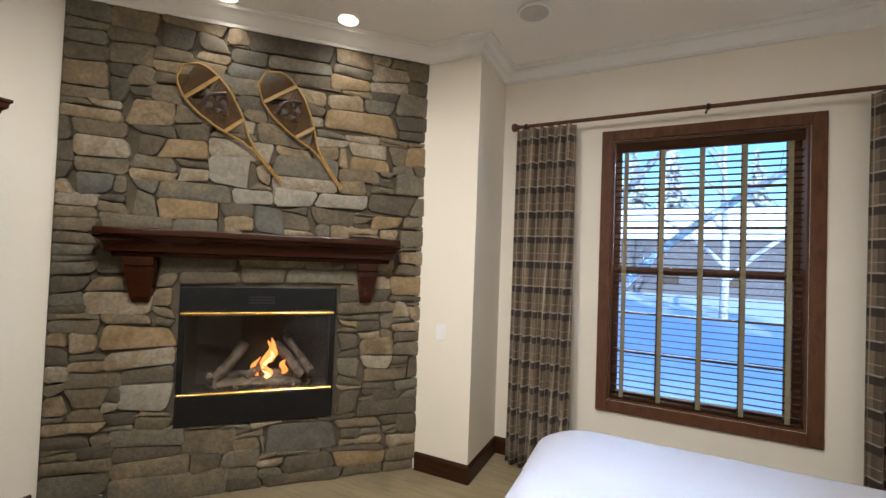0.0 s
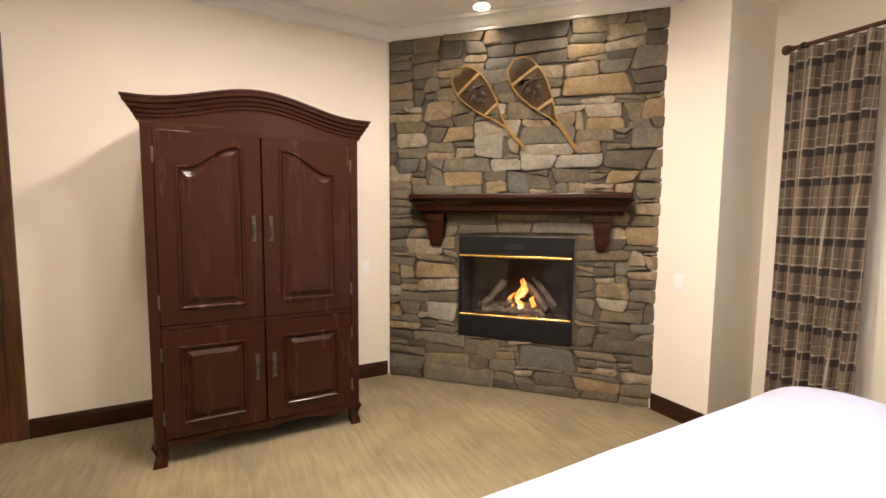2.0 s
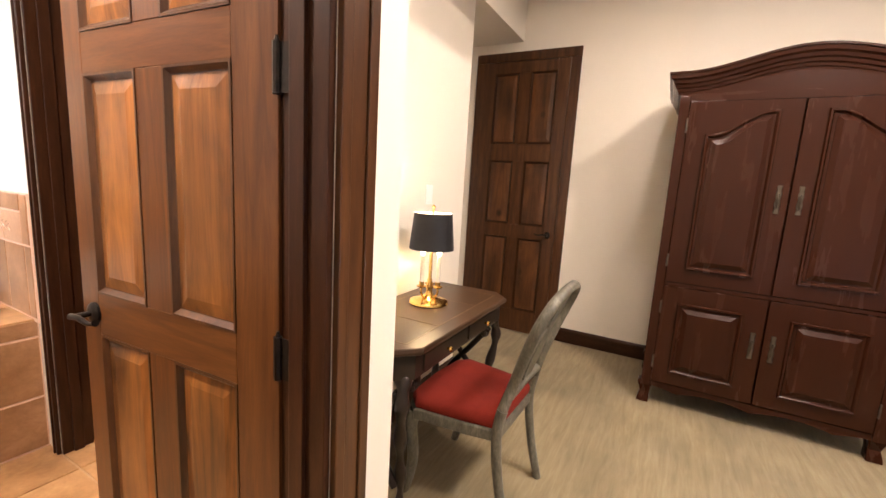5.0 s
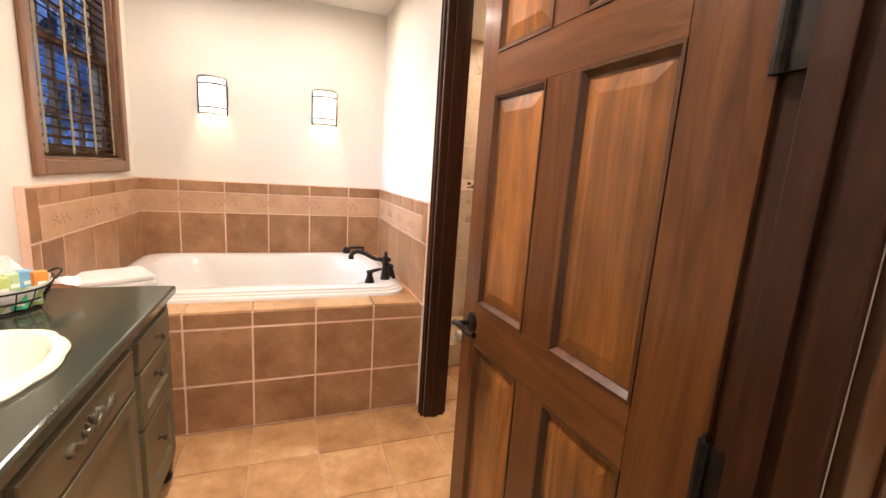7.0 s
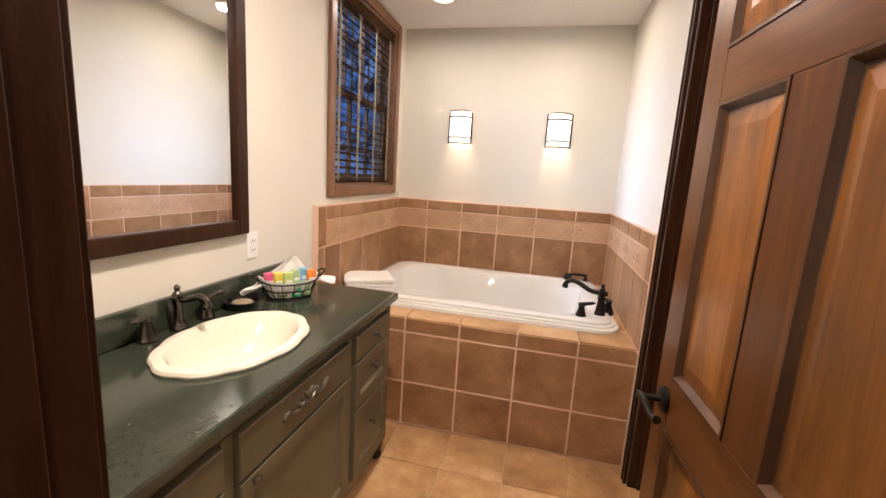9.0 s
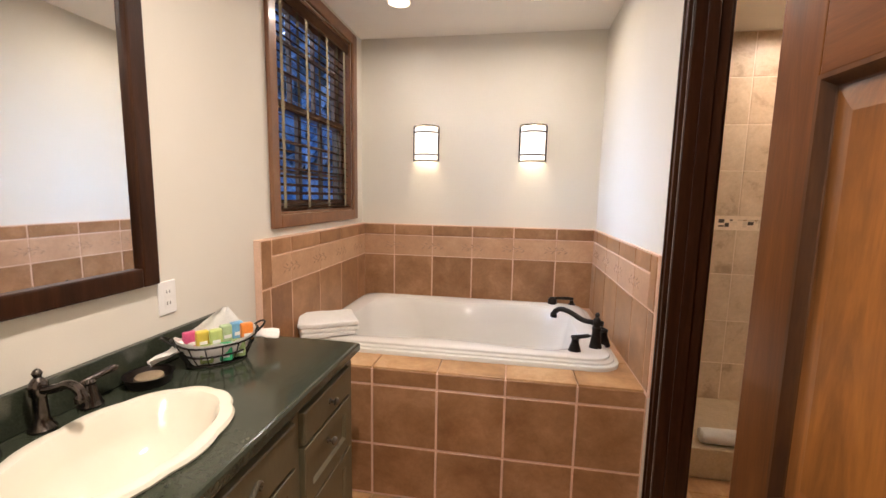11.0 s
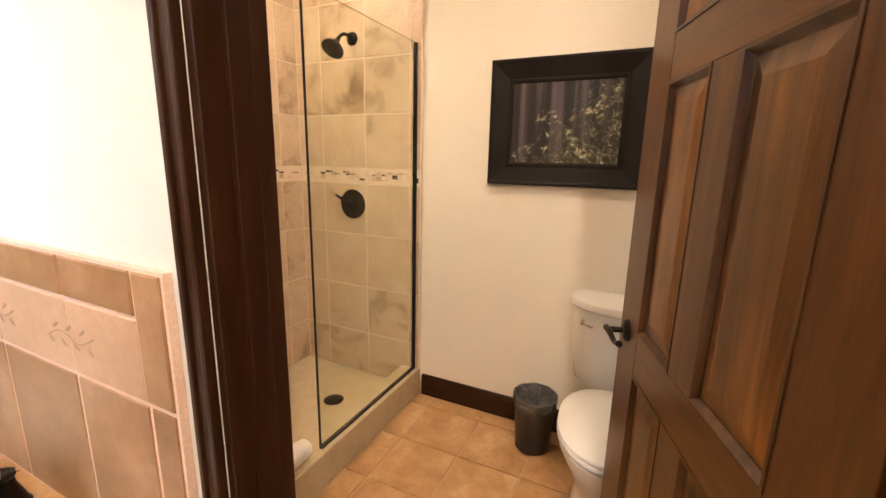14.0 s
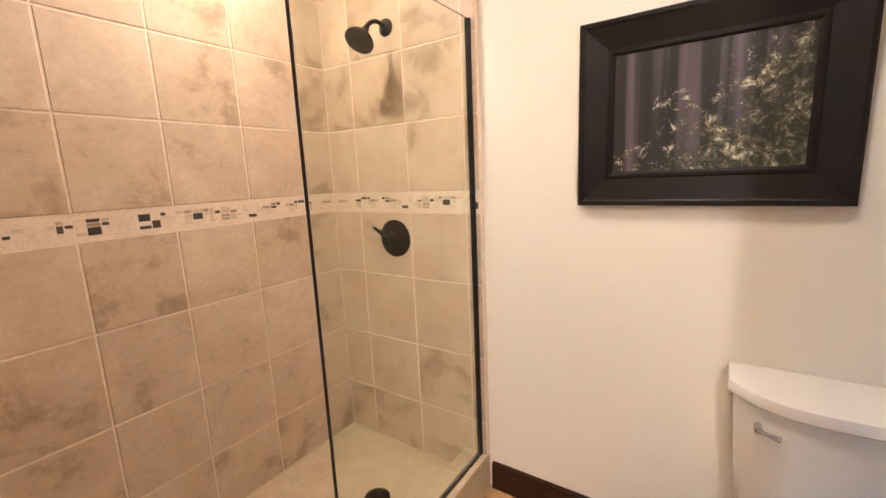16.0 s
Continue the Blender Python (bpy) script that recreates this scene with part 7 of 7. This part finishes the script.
def photo_mat():
    """A flat print: pale trunks and bright leaves before a dark wood."""
    m, nt, p = node_mat("forest_print")
    tc = nt.nodes.new("ShaderNodeTexCoord")
    sep = nt.nodes.new("ShaderNodeSeparateXYZ")
    nt.links.new(tc.outputs["Object"], sep.inputs[0])
    mp = nt.nodes.new("ShaderNodeMapping")
    mp.inputs["Scale"].default_value = (1, 17, 0.5)
    nt.links.new(tc.outputs["Object"], mp.inputs["Vector"])
    trunk = noise_tex(nt, mp.outputs[0], 1.0, 3, 0.5, 0.2)
    col = ramp(nt, trunk, [(0.38, (0.008, 0.007, 0.007)), (0.50, (0.022, 0.018, 0.018)), (0.60, (0.085, 0.068, 0.078)), (0.72, (0.17, 0.135, 0.155))])
    leaf = noise_tex(nt, tc.outputs["Object"], 30, 6, 0.78, 0.4)
    where = noise_tex(nt, tc.outputs["Object"], 6, 2, 0.5)
    side = math_node(nt, "MULTIPLY_ADD", sep.outputs[1], 1.2, 0.5)
    low = math_node(nt, "MULTIPLY_ADD", sep.outputs[2], -0.9, 0.0)
    amount = math_node(nt, "ADD", math_node(nt, "ADD", math_node(nt, "ADD", leaf, math_node(nt, "MULTIPLY", where, 0.35)), low), math_node(nt, "MULTIPLY", side, 0.60))
    mask = nt.nodes.new("ShaderNodeMapRange")
    mask.inputs["From Min"].default_value, mask.inputs["From Max"].default_value = 0.99, 1.10
    nt.links.new(amount, mask.inputs["Value"])
    lcol = ramp(nt, leaf, [(0.47, (0.020, 0.020, 0.012)), (0.57, (0.13, 0.12, 0.075)), (0.66, (0.62, 0.58, 0.45))])
    mx = nt.nodes.new("ShaderNodeMix")
    mx.data_type = "RGBA"
    nt.links.new(mask.outputs[0], mx.inputs["Factor"])
    nt.links.new(col, mx.inputs["A"])
    nt.links.new(lcol, mx.inputs["B"])
    nt.links.new(mx.outputs["Result"], p.inputs["Base Color"])
    p.inputs["Roughness"].default_value = 0.35
    return m


pic = thing("framed_picture", -1.79, -2.82, 1.593, "framed forest photograph in a wide dark frame", "picture")
PY, PZ = 0.357, 0.293
frame_dark = surface("espresso_frame", [(0.3, (0.007, 0.005, 0.005)), (0.7, (0.015, 0.011, 0.010))], 0.45, scale=8, fine=80, bump=0.06, spec=0.22)


def prect(i, d):
    return [(d, -PY + i, -PZ + i), (d, PY - i, -PZ + i), (d, PY - i, PZ - i), (d, -PY + i, PZ - i)]


fr = [prect(0, 0.001), prect(0, 0.030), prect(0.004, 0.034), prect(0.014, 0.034), prect(0.020, 0.030), prect(0.088, 0.014), prect(0.094, 0.018), prect(0.102, 0.018), prect(0.110, 0.012)]
for k, nm in enumerate(("bottom_rail", "side_rail", "top_rail", "side_rail")):
    bm = bmesh.new()
    l = (k + 1) % 4
    a = [bm.verts.new(r[k]) for r in fr]
    b = [bm.verts.new(r[l]) for r in fr]
    for i in range(len(fr) - 1):
        bm.faces.new((a[i], b[i], b[i + 1], a[i + 1]))
    bm.faces.new((a[0], a[-1], b[-1], b[0]))
    bm.faces.new(a[::-1])
    bm.faces.new(b)
    part(nm, bm, frame_dark, pic)
block("print", 0.006, 0.011, -PY + 0.100, PY - 0.100, -PZ + 0.100, PZ - 0.100, photo_mat(), pic, 0, "forest photograph with tree trunks and pale leaves")

# ---- shower ----
SW, SB = -1.765, -4.430
pan = structure(thing("shower_pan", 0, 0, 0, "tan stone shower floor with drain", "shower floor"))
bm = bmesh.new()
gx = [-1.79 + 1.57 * i / 10 for i in range(11)]
gy = [-4.455 + 0.78 * i / 6 for i in range(7)]
rows_v = [[bm.verts.new((x, y, 0.045 + 0.012 * min(1, math.hypot(x + 1.42, y + 3.95) / 0.6))) for x in gx] for y in gy]
for a, b in zip(rows_v, rows_v[1:]):
    for i in range(10):
        bm.faces.new((a[i], a[i + 1], b[i + 1], b[i]))
part("pan", bm, shower_pan_mat, pan, smooth=True)
bm = bmesh.new()
box(bm, -1.788, -0.222, -3.690, -3.565, 0.0, 0.168)
structure(part("shower_curb", bm, shower_pan_mat, bevel=0.006), "tan stone shower curb", "curb")
drain = thing("floor_drain", -1.42, -3.935, 0.047, "round bronze shower floor drain", "drain")
bm = bmesh.new()
lathe(bm, [(0.001, 0.004), (0.050, 0.004), (0.056, 0.001), (0.056, -0.002)], seg=24)
part("strainer", bm, bronze, drain, smooth=True)
bm = bmesh.new()
for k in range(8):
    a = k * math.pi / 4
    bmesh.ops.create_icosphere(bm, subdivisions=1, radius=0.005, matrix=Matrix.Translation((0.03 * math.cos(a), 0.03 * math.sin(a), 0.0035)))
part("hole", bm, plastic_black, drain)

screen = thing("shower_screen", -1.365, -3.60, 0.168, "frameless clear glass shower screen with black channel", "shower screen")
g = block("glass_panel", -0.382, 0.42, -0.005, 0.005, 0.015, 1.835, shower_glass, screen, 0.001)
g.visible_shadow = False
block("wall_channel", -0.3995, -0.383, -0.011, 0.011, 0.0, 1.835, black_metal, screen, 0.001)
block("floor_channel", -0.383, 0.42, -0.010, 0.010, 0.0, 0.014, black_metal, screen, 0.001)
block("edge_seal", 0.4205, 0.4245, -0.005, 0.005, 0.002, 1.835, black_metal, screen, 0.001)

head = thing("wall_shower", SW, -4.01, 2.06, "oil-rubbed bronze shower head on a bent arm", "shower head")
bm = bmesh.new()
rings = [[(d, r * math.cos(k * 0.393), r * math.sin(k * 0.393)) for k in range(16)] for d, r in ((0.0, 0.036), (0.006, 0.036), (0.014, 0.022), (0.020, 0.012))]
ring_mesh(bm, rings)
part("flange", bm, bronze, head, smooth=True)
bm = bmesh.new()
tube(bm, curve_pts([(0.0, 0, 0), (0.06, 0.0, 0.010), (0.105, 0.0, -0.010), (0.125, 0, -0.035)], 6), 0.0095, 10)
part("arm", bm, bronze, head, smooth=True)
bm = bmesh.new()
lathe(bm, [(0.001, 0.0), (0.014, -0.002), (0.016, -0.02), (0.024, -0.032), (0.050, -0.055), (0.060, -0.068), (0.060, -0.078), (0.052, -0.082), (0.001, -0.082)], seg=24)
bmesh.ops.rotate(bm, verts=bm.verts, cent=(0, 0, 0), matrix=Euler((0, radians(-38), 0)).to_matrix())
bmesh.ops.translate(bm, verts=bm.verts, vec=(0.125, 0, -0.032))
part("rose", bm, bronze, head, smooth=True)

valve = thing("shower_valve", SW, -4.03, 1.14, "oil-rubbed bronze round shower valve with lever", "shower valve")
bm = bmesh.new()
rings = [[(d, r * math.cos(k * 0.2244), r * math.sin(k * 0.2244)) for k in range(28)] for d, r in ((0.0, 0.088), (0.005, 0.088), (0.011, 0.078), (0.013, 0.035), (0.030, 0.026), (0.048, 0.024), (0.054, 0.010))]
ring_mesh(bm, rings)
part("escutcheon", bm, bronze, valve, smooth=True)
bm = bmesh.new()
tube(bm, [(0.045, 0.01, -0.005), (0.052, -0.04, 0.03), (0.054, -0.085, 0.055)], [0.010, 0.009, 0.006], 10)
part("lever", bm, bronze, valve, smooth=True)

roll = thing("rolled_towel", -0.715, -3.628, 0.168, "white rolled towel on the shower curb", "towel")
bm = bmesh.new()
rings = []
for k in range(13):
    f = k / 12
    x = -0.170 + 0.34 * f
    r = 0.043 * (1 if 0 < k < 12 else 0.9)
    rings.append([(x + 0.004 * noise.noise((a * 2, k, 0)), (r + 0.003 * noise.noise((x * 20, a, 1))) * math.cos(a), 0.041 + (r * 0.94 + 0.003 * noise.noise((x * 20, a, 3))) * math.sin(a)) for a in [6.28319 * i / 24 for i in range(24)]])
ring_mesh(bm, rings)
part("roll", bm, towel_mat, roll, smooth=True)
bm = bmesh.new()
tube(bm, [(0.171, 0.030 * (1 - i / 40) * math.cos(i * 0.5), 0.041 + 0.030 * (1 - i / 40) * math.sin(i * 0.5)) for i in range(40)], 0.0035, 5)
part("spiral_edge", bm, towel_mat, roll)

# ---- wall and floor pieces, last ----
for st in stones:
    stone_piece(*st)

tile_field(deck, "tile", [-0.098, *TX[1:]], [0.004, 0.265, 0.565, 0.648], -3.128, "y+", 0.010, terracotta)
tile_field(deck, "tile", [-0.098, *TX[1:]], [-3.42, -3.130], 0.652, "z", 0.010, floor_tile, 0.003)
tile_field(deck, "tile", [-0.098, 0.060], [-4.42, -4.08, -3.75, -3.42], 0.652, "z", 0.010, floor_tile, 0.003)
tile_field(deck, "tile", [1.545, 1.655], [-4.42, -4.08, -3.75, -3.42], 0.652, "z", 0.010, floor_tile, 0.003)
tile_field(deck, "tile", [0.060, *TX[2:5], 1.545], [-4.43, -4.315], 0.652, "z", 0.010, floor_tile, 0.003)

WR = [0.656, 1.000, 1.150, 1.235]
wain = structure(thing("wainscot_back", 0, 0, 0, "brown tiled wainscot with tan relief band behind the tub", "tile wainscot"))
block("grout_bed", -0.098, 1.658, -4.459, -4.4265, 0.641, 1.236, grout, wain, 0)
BX = [-0.088, 0.174, 0.479, 0.785, 1.088, 1.387, 1.648]
tile_field(wain, "tile", BX, WR[:2], -4.424, "y+", 0.010, terracotta)
tile_field(wain, "relief_tile", BX, WR[1:3], -4.424, "y+", 0.010, terracotta_lt, 0.0025)
tile_field(wain, "trim_tile", BX, WR[2:], -4.422, "y+", 0.012, terracotta)
wain_e = structure(thing("wainscot_east", 0, 0, 0, "brown tiled wainscot below the bathroom window", "tile wainscot"))
block("grout_bed", 1.6265, 1.659, -4.432, -3.056, 0.641, 1.236, grout, wain_e, 0)
EY = [-4.422, -4.27, -3.965, -3.648, -3.325, -3.145]
tile_field(wain_e, "tile", [*EY[:-1], -3.13], WR[:2], 1.624, "x-", 0.010, terracotta)
tile_field(wain_e, "tile", [-3.13, -3.058], [0.656, 1.0], 1.624, "x-", 0.010, terracotta)
tile_field(wain_e, "relief_tile", EY, WR[1:3], 1.624, "x-", 0.010, terracotta_lt, 0.0025)
tile_field(wain_e, "trim_tile", EY, WR[2:], 1.622, "x-", 0.012, terracotta)
tile_field(wain_e, "trim_tile", [-3.145, -3.058], [1.0, 1.235], 1.622, "x-", 0.012, terracotta)
wain_w = structure(thing("wainscot_west", 0, 0, 0, "brown tiled wainscot on the partition beside the tub", "tile wainscot"))
block("grout_bed", -0.099, -0.0845, -4.432, -3.086, 0.641, 1.236, grout, wain_w, 0)
WY = [-4.422, -4.29, -3.99, -3.69, -3.388, -3.167]
tile_field(wain_w, "tile", [*WY[:-1], -3.16], WR[:2], -0.082, "x+", 0.010, terracotta)
tile_field(wain_w, "tile", [-3.16, -3.088], [0.656, 1.0], -0.082, "x+", 0.010, terracotta)
tile_field(wain_w, "relief_tile", WY, WR[1:3], -0.082, "x+", 0.010, terracotta_lt, 0.0025)
tile_field(wain_w, "trim_tile", WY, WR[2:], -0.080, "x+", 0.012, terracotta)
tile_field(wain_w, "trim_tile", [-3.167, -3.088], [1.0, 1.235], -0.080, "x+", 0.012, terracotta)
# leaf sprigs in relief on the tan band
sprig_mat = surface("relief_sprig", [(0.3, (0.34, 0.21, 0.125)), (0.7, (0.40, 0.25, 0.155))], 0.5, scale=20, fine=80, bump=0.1)


def sprig(parent, m):
    bm = bmesh.new()
    tube(bm, curve_pts([(-0.085, 0, -0.012), (-0.03, 0, 0.008), (0.03, 0, -0.008), (0.085, 0, 0.012)], 5), 0.0022, 5)
    for k in range(7):
        x = -0.07 + 0.0233 * k
        s = 1 if k % 2 else -1
        bmesh.ops.create_icosphere(bm, subdivisions=1, radius=0.013, matrix=Matrix.Translation((x, 0, 0.016 * s)) @ Euler((0, radians(55 * s), 0)).to_matrix().to_4x4() @ Matrix.Diagonal((0.35, 0.22, 1.1, 1)))
    o = part("sprig", bm, sprig_mat, parent)
    o.matrix_local = m


for x in BX[1:-1]:
    sprig(wain, pose(x, -4.4235, 1.075))
for y in EY[1:-1]:
    sprig(wain_e, pose(1.6235, y, 1.075, 0, 0, 90))
for y in WY[1:-1]:
    sprig(wain_w, pose(-0.0815, y, 1.075, 0, 0, 90))

floor_t = structure(thing("floor_tiles", 0, 0, 0, "tan square ceramic floor tiles of the bathroom", "floor tile"))
FXL = [-1.79] + [0.186 - 0.311 * k for k in range(6, -1, -1)] + [0.497, 0.808, 1.119, 1.43, 1.66]
FYL = [-3.565, -3.442, -3.131, -2.820, -2.509, -2.198, -1.985]
tile_field(floor_t, "tile", [v for v in FXL if v < -0.2] + [-0.10], FYL, 0.0, "z", 0.008, floor_tile, 0.0035)
tile_field(floor_t, "tile", [-0.10] + [v for v in FXL if v > 0.1], [-3.131, -2.820, -2.509, -2.198, -1.887, -1.576, -1.22], 0.0, "z", 0.008, floor_tile, 0.0035)

SZ = [0.052, 0.325, 0.630, 0.959, 1.265]
SU = [1.355, 1.658, 1.957, 2.256, 2.538]
sh_b = structure(thing("shower_wall_back", 0, 0, 0, "travertine tiled shower back wall", "tile wall"))
block("grout_bed", -1.79, -0.222, -4.459, -4.4325, 0.03, 2.539, grout_pale, sh_b, 0)
SBX = [-1.778, -1.61, -1.306, -1.003, -0.710, -0.405, -0.232]
tile_field(sh_b, "tile", SBX, SZ, SB, "y+", 0.010, travertine, 0.003)
tile_field(sh_b, "tile", SBX, SU, SB, "y+", 0.010, travertine, 0.003)
sh_w = structure(thing("shower_wall_west", 0, 0, 0, "travertine tiled shower wall with the valve", "tile wall"))
block("grout_bed", -1.789, -1.7675, -4.438, -3.566, 0.03, 2.539, grout_pale, sh_w, 0)
SWY = [-4.428, -4.245, -3.935, -3.640, -3.568]
tile_field(sh_w, "tile", SWY, SZ, SW, "x+", 0.010, travertine, 0.003)
tile_field(sh_w, "tile", SWY, SU, SW, "x+", 0.010, travertine, 0.003)
sh_e = structure(thing("shower_wall_east", 0, 0, 0, "travertine tiled shower side wall", "tile wall"))
block("grout_bed", -0.2435, -0.222, -4.438, -3.566, 0.03, 2.539, grout_pale, sh_e, 0)
tile_field(sh_e, "tile", SWY, SZ + SU, -0.246, "x-", 0.010, travertine, 0.003)
# mosaic band
mosaic = varied("mosaic_pebbles", [(0.0, (0.05, 0.038, 0.030)), (0.23, (0.075, 0.057, 0.044)), (0.28, (0.36, 0.24, 0.15)), (0.42, (0.46, 0.33, 0.22)), (0.52, (0.62, 0.49, 0.36)), (1.0, (0.70, 0.58, 0.45))], 0.35, bump=0.05, island=True, mixin=0.1)
for parent, a0, a1, along in ((sh_b, -1.772, -0.24, "x"), (sh_w, -4.425, -3.57, "y")):
    mr = random.Random(21)
    bm = bmesh.new()
    a = a0
    while a < a1 - 0.02:
        w = mr.choice((0.020, 0.024, 0.03, 0.04))
        w = min(w, a1 - a)
        z = 1.283
        for hgt in mr.choice(((0.015, 0.026, 0.014), (0.028, 0.013, 0.014), (0.014, 0.013, 0.028), (0.030, 0.014))):
            if mr.random() < 0.55:
                if along == "x":
                    box(bm, a + 0.002, a + w - 0.002, SB - 0.012, SB - 0.002, z, z + hgt - 0.003)
                else:
                    box(bm, SW - 0.010, SW - 0.002, a + 0.002, a + w - 0.002, z, z + hgt - 0.003)
            z += hgt
        a += w
    tagged(part("mosaic_band", bm, mosaic, parent, "mosaic band of small dark and tan stones"), kind="stuff")
    if along == "x":
        block("band_bed", a0, a1, SB - 0.010, SB - 0.0045, 1.268, 1.352, grout_pale, parent, 0)
    else:
        block("band_bed", SW - 0.010, SW - 0.0045, a0, a1, 1.268, 1.352, grout_pale, parent, 0)
